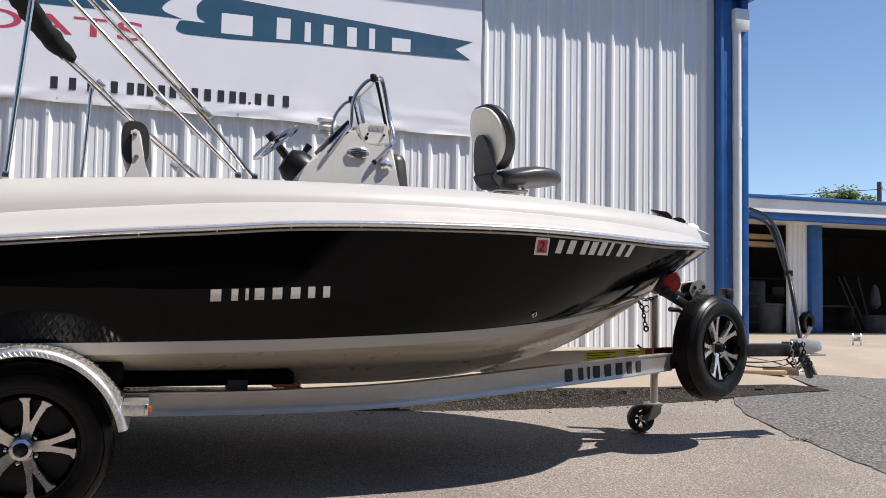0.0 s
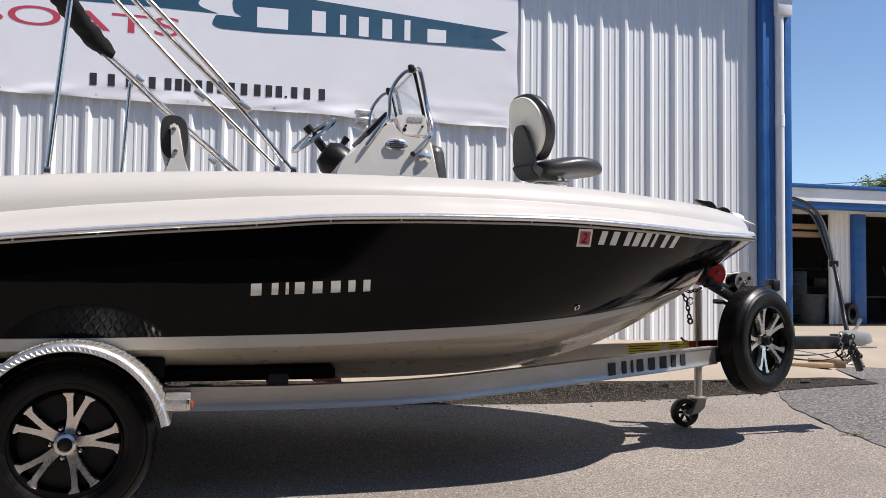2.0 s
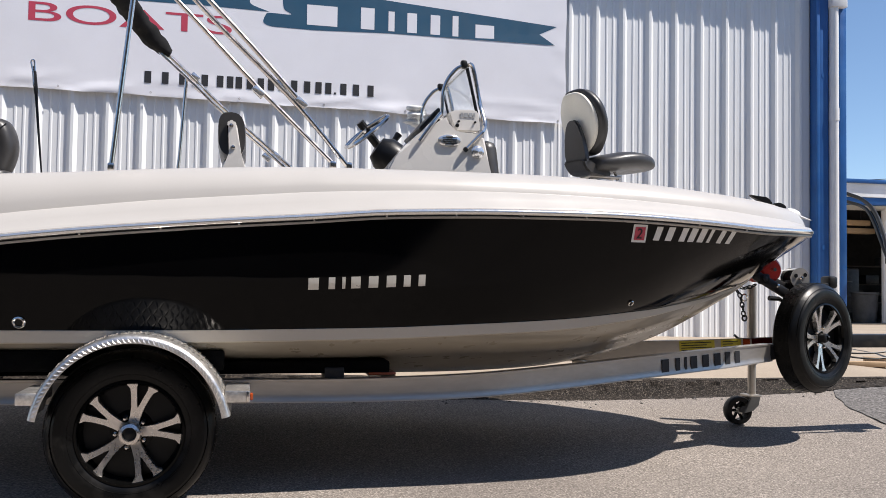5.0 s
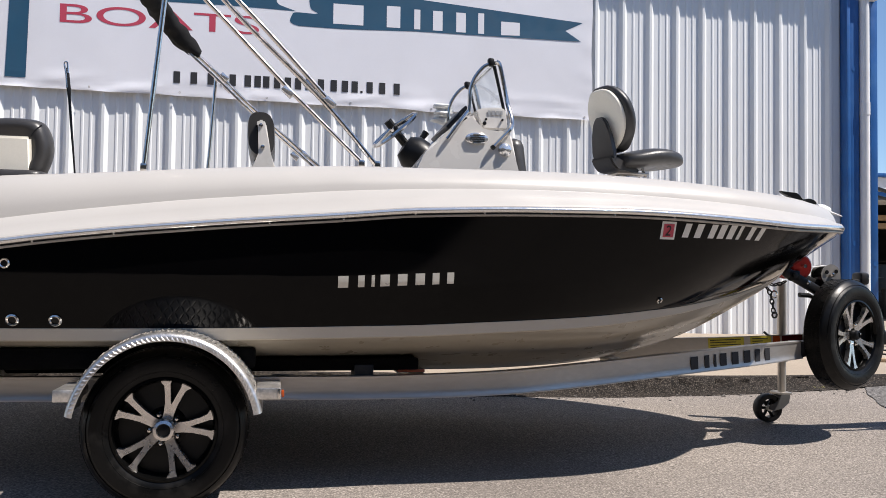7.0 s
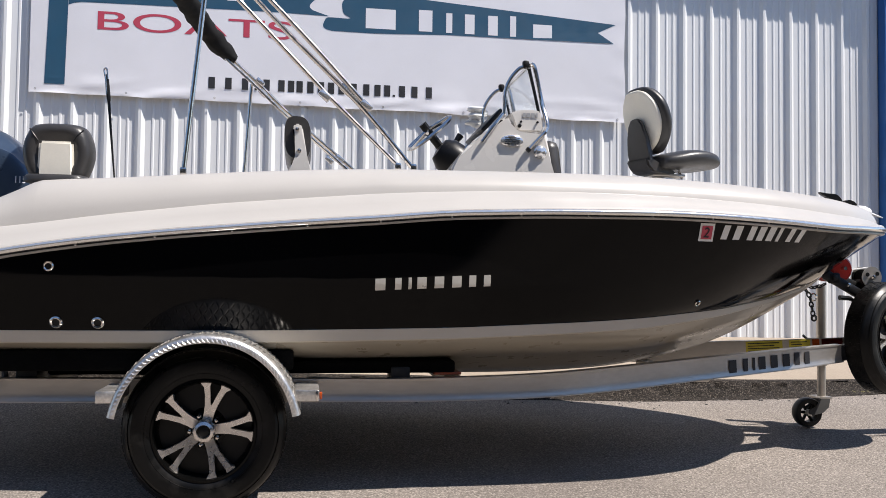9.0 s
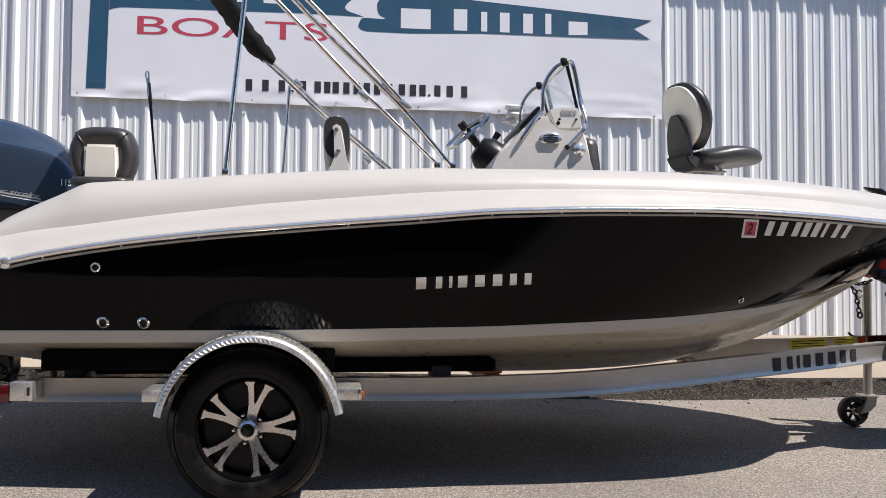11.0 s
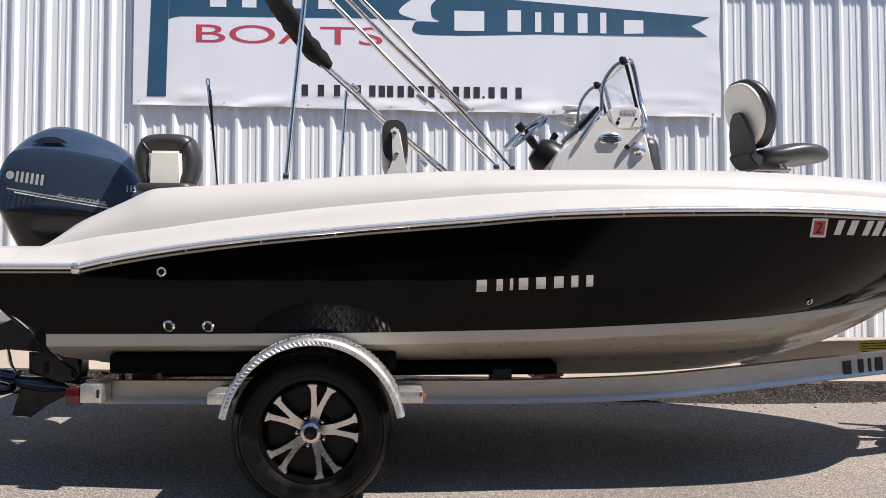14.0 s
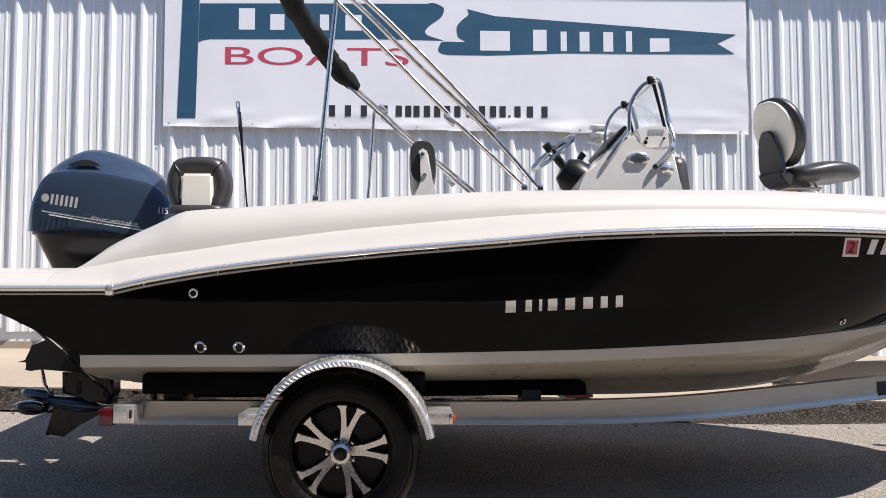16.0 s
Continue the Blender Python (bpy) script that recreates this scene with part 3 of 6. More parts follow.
# ---- boat ----
YC = -3.33
RAIL_Z = curve([(-7.14, 1.027), (-7.044, 1.05), (-6.818, 1.091), (-6.591, 1.123), (-6.36, 1.15), (-6.128, 1.173), (-5.893, 1.195), (-5.65, 1.215), (-5.45, 1.231), (-5.18, 1.256), (-4.98, 1.266), (-4.7, 1.276), (-4.46, 1.280), (-4.15, 1.284), (-3.88, 1.281), (-3.55, 1.271), (-3.16, 1.259), (-2.95, 1.262), (-2.7, 1.273), (-2.45, 1.288), (-2.2, 1.300)])
RAIL_B = curve([(-7.9, 1.06), (-7.14, 1.07), (-6.2, 1.09), (-5.2, 1.09), (-4.5, 1.08), (-3.9, 1.035), (-3.4, 0.94), (-2.95, 0.762), (-2.68, 0.57), (-2.54, 0.43), (-2.43, 0.30), (-2.36, 0.19), (-2.32, 0.10), (-2.29, 0.0)])
STRIPE_Z = curve([(-7.3, 0.747), (-6.37, 0.746), (-5.89, 0.749), (-5.395, 0.756), (-5.1, 0.761), (-4.876, 0.769), (-4.46, 0.785), (-4.15, 0.801), (-3.82, 0.827), (-3.63, 0.843), (-3.40, 0.870), (-3.15, 0.902), (-2.976, 0.94), (-2.878, 0.963), (-2.76, 1.009), (-2.66, 1.064), (-2.4, 1.19), (-2.24, 1.27)])
STRIPE_B = curve([(-7.3, 1.0), (-5.8, 1.0), (-5.0, 0.965), (-4.3, 0.87), (-3.7, 0.68), (-3.2, 0.40), (-2.85, 0.21), (-2.6, 0.11), (-2.42, 0.04), (-2.34, 0.0)])
KEEL_Z = curve([(-7.3, 0.525), (-6.4, 0.49), (-5.5, 0.457), (-4.7, 0.452), (-4.28, 0.465), (-3.95, 0.49), (-3.78, 0.52), (-3.62, 0.552), (-3.46, 0.592), (-3.28, 0.655), (-3.1, 0.738), (-2.92, 0.835), (-2.71, 0.964), (-2.608, 1.043), (-2.4, 1.17), (-2.24, 1.268)])

boat = thing("boat", (-5.0, YC, 0.43), "black and cream fibreglass centre console boat on a trailer", "boat")
stations = [-7.3 + 5.01 * (1 - (1 - i / 64) ** 1.25) for i in range(65)]


def side_line(x, u):
    """A place on the hull side: u = 0 at the stripe, 1 under the rail; half breadth and height."""
    b0, b1, z0, z1 = STRIPE_B(x), RAIL_B(x), STRIPE_Z(x), RAIL_Z(x) - 0.018
    fore = max(0.0, min(1.0, (x + 5.7) / 1.7))
    fore = fore * fore * (3 - 2 * fore)
    knee = max(0.3, min(0.8, (0.955 - z0) / (z1 - z0)))
    low, high = 0.95 * u / knee, 0.95 + 0.05 * (u - knee) / (1 - knee)
    soft = 0.035
    aft = min(low, high) - soft * math.exp(-abs(low - high) / (2 * soft)) * 0.5
    aft = max(0.0, min(1.0, aft)) if 0.01 < u < 0.99 else u
    flare = aft * (1 - fore) + u ** 0.8 * fore
    return b0 + (b1 - b0) * flare, z0 + (z1 - z0) * u


bm = bmesh.new()
rings = []
for x in stations:
    q = [side_line(x, u / 24) for u in range(25)]
    rings.append([(x, YC - b, z) for b, z in reversed(q)] + [(x, YC + b, z) for b, z in q])
skin(bm, [r[:25] for r in rings], closed=False)
skin(bm, [r[25:] for r in rings], closed=False)
x0 = stations[0]
q = [side_line(x0, u / 24) for u in range(25)]
part("hull_side", bm, M_GELBLACK, boat, "glossy black hull side", 60)
bm = bmesh.new()
bm.faces.new([bm.verts.new((x0, YC - b, z)) for b, z in q] + [bm.verts.new((x0, YC + b, z)) for b, z in reversed(q)])
part("transom", bm, M_GELBLACK, boat, smooth=0)

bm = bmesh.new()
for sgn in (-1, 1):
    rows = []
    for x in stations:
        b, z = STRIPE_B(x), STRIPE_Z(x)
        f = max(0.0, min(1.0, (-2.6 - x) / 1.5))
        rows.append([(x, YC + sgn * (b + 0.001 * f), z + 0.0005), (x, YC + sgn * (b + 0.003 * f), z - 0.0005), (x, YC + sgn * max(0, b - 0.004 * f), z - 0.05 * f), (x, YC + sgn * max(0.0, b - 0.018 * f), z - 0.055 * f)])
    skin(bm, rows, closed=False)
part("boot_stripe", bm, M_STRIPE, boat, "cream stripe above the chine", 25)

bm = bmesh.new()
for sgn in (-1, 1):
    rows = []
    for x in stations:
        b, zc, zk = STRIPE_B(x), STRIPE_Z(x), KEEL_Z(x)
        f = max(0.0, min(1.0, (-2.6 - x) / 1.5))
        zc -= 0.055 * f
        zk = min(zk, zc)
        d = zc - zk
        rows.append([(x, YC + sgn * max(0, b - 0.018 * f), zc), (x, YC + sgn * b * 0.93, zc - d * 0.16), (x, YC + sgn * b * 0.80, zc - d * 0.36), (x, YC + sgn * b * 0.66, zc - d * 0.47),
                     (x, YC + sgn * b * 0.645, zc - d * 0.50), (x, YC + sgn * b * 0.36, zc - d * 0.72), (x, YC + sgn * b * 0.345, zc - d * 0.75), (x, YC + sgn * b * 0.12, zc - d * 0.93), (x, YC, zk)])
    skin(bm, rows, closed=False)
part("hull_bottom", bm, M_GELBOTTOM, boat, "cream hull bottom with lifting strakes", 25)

# rub rail: a cream lip above and below a bright insert
def rail_ring(x, b, z, sgn, prof):
    return [(x, YC + sgn * (b + o), z + h) for o, h in prof]


xs_rail = [-7.14 + 4.85 * (1 - (1 - i / 60) ** 1.35) for i in range(61)]
PROF_LIP = [(-0.02, -0.022), (0.016, -0.022), (0.024, -0.018), (0.024, 0.021), (0.014, 0.032), (-0.03, 0.034)]
PROF_BRIGHT = [(0.0225, -0.008)] + [(0.024 + 0.0135 * math.cos(a), 0.0055 + 0.0135 * math.sin(a)) for a in (radians(-84 + 14 * k) for k in range(13))] + [(0.0225, 0.0195)]
PROF_BLACK = [(0.022, -0.0135), (0.0275, -0.0135), (0.0275, -0.006), (0.022, -0.006)]
for name, prof, m, lab in (("rub_rail", PROF_LIP, M_GELWHITE, "cream rub rail moulding"), ("rail_channel", PROF_BLACK, M_PLASTICBLACK, "black rub rail channel"), ("rail_insert", PROF_BRIGHT, M_RAIL, "stainless rub rail insert")):
    for sgn in (-1, 1):
        part(name, skin(bmesh.new(), [rail_ring(x, RAIL_B(x), RAIL_Z(x), sgn, prof) for x in xs_rail]), m, boat, lab, 40)
        part(name, skin(bmesh.new(), [rail_ring(x, RAIL_B(x), 1.027, sgn, prof) for x in (-7.92, -7.5, -7.145)]), m, boat, lab, 40)
for x in [-7.0 + 0.31 * k for k in range(13)]:
    part("rail_screw", lathe(bmesh.new(), [(0.006, 0), (0.005, 0.003), (0.0, 0.004)], (x, YC - RAIL_B(x) - 0.0265, RAIL_Z(x) - 0.0098), (0, -1, 0), 8), M_CHROME, boat)
part("rail_corner_cap", boxed((-7.163, YC - 1.112, 1.0), (-7.125, YC - 1.06, 1.052), 0.012), M_RAIL, boat, "stainless rail corner cap")

# deck cap: rolled gunwale with a crease
CREASE_Z = curve([(-7.42, 1.098), (-7.2, 1.14), (-7.083, 1.163), (-6.851, 1.195), (-6.616, 1.230), (-6.378, 1.26), (-6.139, 1.289), (-5.896, 1.312), (-5.65, 1.334), (-5.45, 1.351), (-5.11, 1.370), (-4.826, 1.380), (-4.42, 1.384), (-4.13, 1.381), (-3.82, 1.373), (-3.47, 1.360), (-3.05, 1.341), (-2.6, 1.335), (-2.24, 1.318)])
TOP_Z = curve([(-7.42, 1.128), (-7.349, 1.128), (-7.325, 1.142), (-7.284, 1.18), (-7.217, 1.235), (-7.129, 1.281), (-7.002, 1.341), (-6.92, 1.383), (-6.885, 1.392), (-6.65, 1.407), (-6.40, 1.424), (-6.154, 1.443), (-5.9, 1.46), (-5.644, 1.474), (-5.4, 1.483), (-5.086, 1.487), (-4.648, 1.491), (-4.36, 1.492), (-4.18, 1.490), (-3.73, 1.477), (-3.36, 1.460), (-2.92, 1.444), (-2.55, 1.428), (-2.44, 1.402), (-2.35, 1.372), (-2.29, 1.325)])
xs_deck = [-7.42 + 5.13 * (1 - (1 - i / 80) ** 1.4) for i in range(81)]
xs_deck = sorted(xs_deck + [-7.405 + 0.03 * i for i in range(18)])


def gunwale(x):
    b = RAIL_B(x)
    zr, zc, zt = (RAIL_Z(x) if x > -7.14 else 1.027) + 0.03, CREASE_Z(x), TOP_Z(x)
    k = min(1.0, b / 0.6)
    d = zt - zc
    e = zc - zr
    c = [(b + 0.004, zr), (b - 0.006 * k, zr + 0.10 * e), (b - 0.030 * k, zr + 0.50 * e), (b - 0.062 * k, zr + 0.96 * e), (b - 0.068 * k, zc), (b - 0.074 * k, zc + 0.001)]
    c += [(b - (0.075 + 0.036 * t * t) * k, zc + 0.001 + 0.58 * d * t) for t in (0.05, 0.35, 0.7, 1.0)]
    c += [(b - (0.111 + 0.105 * t) * k, zc + 0.001 + d * (0.58 + 0.40 * (1 - (1 - t) ** 1.9))) for t in (0.15, 0.35, 0.6, 0.8)]
    c += [(b - 0.225 * k, zt - 0.002), (b - 0.26 * k, zt + 0.003)]
    return [(max(0.0, p), z) for p, z in c]


bm = bmesh.new()
for sgn in (-1, 1):
    rows = []
    for x in xs_deck:
        g = gunwale(x)
        b, zt = RAIL_B(x), TOP_Z(x)
        inner = max(0.0, b - 0.42)
        g = g + [(max(inner, 0), zt + 0.004)]
        g += [(inner, min(1.2, zt)), (inner, 0.98)] if x < -4.35 else [(inner * 0.5, zt + 0.004 + 0.014 * min(1.0, inner / 0.4)), (0.0, zt + 0.006 + 0.018 * min(1.0, inner / 0.4))]
        rows.append([(x, YC + sgn * p, z) for p, z in g])
    skin(bm, rows, closed=False)
part("deck_cap", bm, M_GELWHITE, boat, "cream moulded deck and gunwale", 24)
part("cockpit_floor", boxed((-7.3, YC - 0.7, 0.96), (-4.3, YC + 0.7, 0.98)), M_GELWHITE, boat, smooth=0)
part("cockpit_bulkhead", boxed((-4.38, YC - 0.72, 0.97), (-4.33, YC + 0.72, 1.49), 0.01), M_GELWHITE, boat)
part("aft_bulkhead", boxed((-7.05, YC - 0.75, 0.97), (-6.98, YC + 0.75, 1.13), 0.02), M_GELWHITE, boat)
UNDER = curve([(-7.95, 1.0), (-7.78, 0.975), (-7.661, 0.945), (-7.563, 0.90), (-7.433, 0.828), (-7.366, 0.785), (-7.285, 0.748)])
for sgn in (-1, 1):
    g = gunwale(-7.42) + [(0.38, 1.131), (0.36, 1.12), (0.36, 1.058)]
    part("swim_platform", skin(bmesh.new(), [[(x, YC + sgn * p, z) for p, z in g] for x in (-7.92, -7.7, -7.421)]), M_GELWHITE, boat, "cream swim platform beside the motor", 24)
    rows = []
    for i in range(13):
        x = -7.295 - 0.605 * i / 12
        zl = UNDER(x)
        row = []
        for k in range(9):
            z = zl + (1.009 - zl) * k / 8
            u = min(1.0, max(0.0, (z - 0.747) / 0.262))
            b = side_line(-7.3, u)[0]
            row.append((x, YC + sgn * b, z))
        row += [(x, YC + sgn * 0.40, 1.009), (x, YC + sgn * 0.40, zl)]
        rows.append(row)
    part("platform_support", skin(bmesh.new(), rows), M_GELBLACK, boat, smooth=40)


def on_side(x, u, sgn=-1):
    b, z = side_line(x, u)
    return Vector((x, YC + sgn * b, z))


def side_normal(x, u):
    a = on_side(x + 0.03, u) - on_side(x - 0.03, u)
    b = on_side(x, min(1, u + 0.05)) - on_side(x, u - 0.05)
    n = a.cross(b).normalized()
    return n if n.y < 0 else -n


def side_u(x, z):
    return (z - STRIPE_Z(x)) / (RAIL_Z(x) - 0.018 - STRIPE_Z(x))


for x, z, r in ((-6.80, 1.012, 0.021), (-6.782, 0.782, 0.026), (-6.617, 0.78, 0.026), (-3.835, 0.877, 0.017)):
    u = max(0.03, side_u(x, z))
    p, nrm = on_side(x, u), side_normal(x, u)
    f = part("drain_fitting", lathe(bmesh.new(), [(r * 0.55, -0.004), (r * 0.6, 0.006), (r * 0.8, 0.009), (r, 0.005), (r * 1.02, -0.002)], p, nrm, 24, True), M_CHROME, boat, "chrome through-hull drain fitting")
    part("drain_hole", lathe(bmesh.new(), [(r * 0.56, 0.0005), (0.0, 0.001)], p, nrm, 16), M_PLASTICBLACK, f)


def on_hull(bm, off=0.0025):
    """Lays a flat print in x and z on the near side of the hull."""
    bmesh.ops.subdivide_edges(bm, edges=[e for e in bm.edges if abs(e.verts[0].co.y - e.verts[1].co.y) < 1e-4], cuts=5, use_grid_fill=True)
    for v in bm.verts:
        u = side_u(v.co.x, v.co.z)
        p, nrm = on_side(v.co.x, u), side_normal(v.co.x, u)
        v.co = p + nrm * (off - v.co.y)
    return bm


def rising(bm, x0, slope):
    for v in bm.verts:
        v.co.z += slope * (v.co.x - x0)
    return bm


NAME = [(0.024, 0.106), (0.184, 0.236), (0.292, 0.318), (0.364, 0.440), (0.506, 0.584), (0.652, 0.730), (0.794, 0.852), (0.918, 0.976)]
bars("maker_bar", [(-5.48 + 0.54 * a, -5.48 + 0.54 * b) for a, b in NAME], 0.926, 0.976, M_SILVERPRINT, boat, lambda b: on_hull(rising(b, -5.48, 0.046)))
d = part("registration_decal", on_hull(slab(bmesh.new(), [(-3.941, 1.173), (-3.861, 1.173), (-3.870, 1.255), (-3.947, 1.255)], 0.001)), M_WHITEPAINT, boat, "red and white square decal", 0)
part("decal_field", on_hull(slab(bmesh.new(), [(-3.930, 1.184), (-3.873, 1.184), (-3.880, 1.244), (-3.936, 1.244)], 0.001), 0.0045), M_RED, d, smooth=0)
part("decal_numeral", on_hull(placed(lettering("2", 0.046, 0.001), Matrix.Translation((-3.921, 0, 1.192))), 0.0065), M_INK, d, smooth=0)
spans = [(-3.828 + 0.0034 * a, -3.828 + 0.0034 * b) for a, b in ((2, 12), (22, 33), (46, 56), (62, 73), (79, 90), (97, 103), (117, 126), (136, 145))]
bars("registration_bar", spans, 1.185, 1.249, M_WHITEPAINT, boat, on_hull, 0.1)

# bow fittings
# the seat pedestal's foot, added as its own disc apart from the seat
part("deck_socket", lathe(bmesh.new(), [(0.0, 0.016), (0.05, 0.014), (0.072, 0.006), (0.078, -0.012), (0.0, -0.012)], (-3.975, YC - 0.71, 1.494), (0, -0.2, 1), 28), M_CHROME, boat, "polished foot disc of the bow seat pedestal")
for name, outline, d, m, lab in (("bow_cleat", [(-2.706, 1.536), (-2.652, 1.528), (-2.599, 1.526), (-2.576, 1.512), (-2.553, 1.483), (-2.568, 1.474), (-2.61, 1.487), (-2.66, 1.506), (-2.694, 1.521)], 0.135, M_PLASTICBLACK, "black horned bow cleat"), ("bow_chock", [(-2.53, 1.489), (-2.494, 1.496), (-2.461, 1.486), (-2.441, 1.466), (-2.457, 1.456), (-2.511, 1.471)], 0.115, M_PLASTICBLACK, "black bow chock"), ("cleat_base", [(-2.657, 1.492), (-2.607, 1.478), (-2.569, 1.473), (-2.572, 1.486), (-2.645, 1.503)], 0.12, M_CHROME, "bright cleat base")):
    bm = slab(bmesh.new(), outline, 0.03, Matrix.Translation((0, YC - d, 0)))
    bmesh.ops.bevel(bm, geom=list(bm.edges), offset=0.004, segments=2, affect="EDGES")
    part(name, bm, m, boat, lab, 40)
part("bow_light", lathe(bmesh.new(), [(0.0, -0.06), (0.036, -0.045), (0.042, 0.0), (0.034, 0.04), (0.0, 0.06)], (-2.325, -3.33, 1.432), (1, 0, -0.2), 16), M_WHITEPAINT, boat, "white domed bow light")
part("anchor_tip", tube(bmesh.new(), [(-2.30, -3.33, 1.435), (-2.19, -3.34, 1.40)], [0.012, 0.003], 8), M_WHITEPAINT, boat, "pale pointed anchor tip")
part("bow_eye", lathe(bmesh.new(), [(0.018, -0.006), (0.026, 0.0), (0.018, 0.006)], (-2.66, YC, 0.90), (0, 1, 0), 12, True), M_CHROME, boat)

# ---- bow pedestal seat ----
seat = thing("pedestal_seat", (-3.74, YC, 1.485), "cream and charcoal folding fishing seat on the bow pedestal", "seat")
part("pedestal", lathe(bmesh.new(), [(0.088, -0.09), (0.088, 0.0), (0.084, 0.009), (0.05, 0.015), (0.03, 0.02), (0.03, 0.04)], (-3.64, YC, 1.575), (0, 0, 1), 32), M_CHROME, seat, "chrome pedestal base")
part("swivel_plate", boxed((-3.74, YC - 0.08, 1.606), (-3.54, YC + 0.08, 1.622), 0.005), M_ALU, seat)


SEAT_AT = Vector((-3.64, YC, 0.0))
SEAT_TURN = Matrix.Translation(SEAT_AT) @ Matrix.Rotation(radians(20), 4, "Z")


def seat_rings(rows, f_power=0.75, l_power=0.55, n=36):
    """A cushion from level rings: rows of (forward, height, half depth, half width); turned as the seat is."""
    rings = []
    for f0, z, hd, hw in rows:
        ring = []
        for k in range(n):
            a = 2 * math.pi * k / n
            c, s_ = math.cos(a), math.sin(a)
            ring.append(SEAT_TURN @ Vector((f0 + hd * math.copysign(abs(c) ** f_power, c), hw * math.copysign(abs(s_) ** l_power, s_), z)))
        rings.append(ring)
    return skin(bmesh.new(), rings)


def dense(rows, steps=4):
    """Smooth rows between a few given ones."""
    cs = [curve([(i, r[k]) for i, r in enumerate(rows)]) for k in range(len(rows[0]))]
    return [tuple(c(i / steps) for c in cs) for i in range((len(rows) - 1) * steps + 1)]


# backrest leaning aft: dark bolster in front, pale shell behind
BACK = [(1.745, 0.04, -0.085), (1.761, 0.07, -0.0886), (1.7967, 0.112, -0.0958), (1.8531, 0.15, -0.1066), (1.9189, 0.17, -0.121), (1.9847, 0.168, -0.139), (2.0411, 0.15, -0.157), (2.0881, 0.115, -0.1736), (2.1144, 0.08, -0.1844), (2.1276, 0.04, -0.1908)]
part("backrest", seat_rings(dense([(f, z, 0.045 if 0 < i < 9 else 0.02, hw) for i, (z, hw, f) in enumerate(BACK)])), M_VINYLDARK, seat, "charcoal vinyl backrest bolster", 50)
part("back_shell", seat_rings(dense([(f - 0.04, 1.755 + (z - 1.745) * 0.91, 0.026 if 0 < i < 9 else 0.01, hw * 0.82) for i, (z, hw, f) in enumerate(BACK)]), 0.5), M_VINYLCREAM, seat, "cream back shell of the seat", 50)
bm = slab(bmesh.new(), [(-0.085, 1.665), (0.085, 1.665), (0.085, 1.74), (0.072, 1.83), (0.058, 1.90), (0.03, 1.938), (-0.03, 1.938), (-0.058, 1.90), (-0.072, 1.83), (-0.085, 1.74)], 0.03,
          SEAT_TURN @ Matrix.Translation((-0.198, 0, 0)) @ Matrix.Rotation(radians(-90), 4, "Z"))
for v in bm.verts:
    v.co += (SEAT_TURN.to_3x3() @ Vector((-0.18 * (v.co.z - 1.70), 0, 0)))
bmesh.ops.bevel(bm, geom=list(bm.edges), offset=0.008, segments=2, affect="EDGES")
part("back_bracket", bm, M_VINYLDARK, seat, "charcoal rear hinge bracket", 40)
bm = slab(bmesh.new(), [(-0.225, 1.70), (-0.20, 1.655), (-0.16, 1.622), (-0.05, 1.617), (0.02, 1.622), (0.02, 1.64), (-0.08, 1.66), (-0.15, 1.70)], 0.17, SEAT_TURN @ Matrix.Translation((0, -0.085, 0)))
bmesh.ops.bevel(bm, geom=list(bm.edges), offset=0.010, segments=2, affect="EDGES")
part("hinge_base", bm, M_VINYLDARK, seat, "charcoal lower hinge", 40)
# seat cushion: rings from its back edge to its front lip
rings = []
for f, z, t, hw in dense([(-0.115, 1.679, 0.0144, 0.1), (-0.1, 1.684, 0.0384, 0.14), (-0.03, 1.694, 0.0516, 0.175), (0.06, 1.71, 0.0576, 0.198), (0.15, 1.718, 0.0564, 0.205), (0.235, 1.716, 0.0504, 0.198), (0.285, 1.706, 0.0384, 0.175), (0.312, 1.696, 0.024, 0.14), (0.32, 1.694, 0.0072, 0.11)]):
    rings.append([SEAT_TURN @ Vector((f, hw * math.copysign(abs(math.cos(a)) ** 0.5, math.cos(a)), z + t * math.copysign(abs(math.sin(a)) ** 0.75, math.sin(a)))) for a in (2 * math.pi * k / 32 for k in range(32))])
part("seat_cushion", skin(bmesh.new(), rings), M_VINYLDARK, seat, "charcoal vinyl seat cushion", 50)
bm = slab(bmesh.new(), [(-0.06, -0.12), (0.03, -0.165), (0.20, -0.17), (0.265, -0.13), (0.28, 0.0), (0.265, 0.13), (0.20, 0.17), (0.03, 0.165), (-0.06, 0.12)], 0.016, SEAT_TURN @ Matrix.Translation((0, 0, 1.664)) @ Matrix.Rotation(radians(90), 4, "X"))
for v in bm.verts:
    v.co.z += 0.05 * ((SEAT_TURN.inverted() @ v.co).x)
bmesh.ops.bevel(bm, geom=list(bm.edges), offset=0.005, segments=2, affect="EDGES")
part("seat_pan", bm, M_DIMGREY, seat, "dark grey moulded seat pan", 40)
part("lock_lever", tube(bmesh.new(), [SEAT_TURN @ Vector((0.06, -0.06, 1.65)), SEAT_TURN @ Vector((0.075, -0.075, 1.60))], 0.008, 8), M_CHROME, seat)

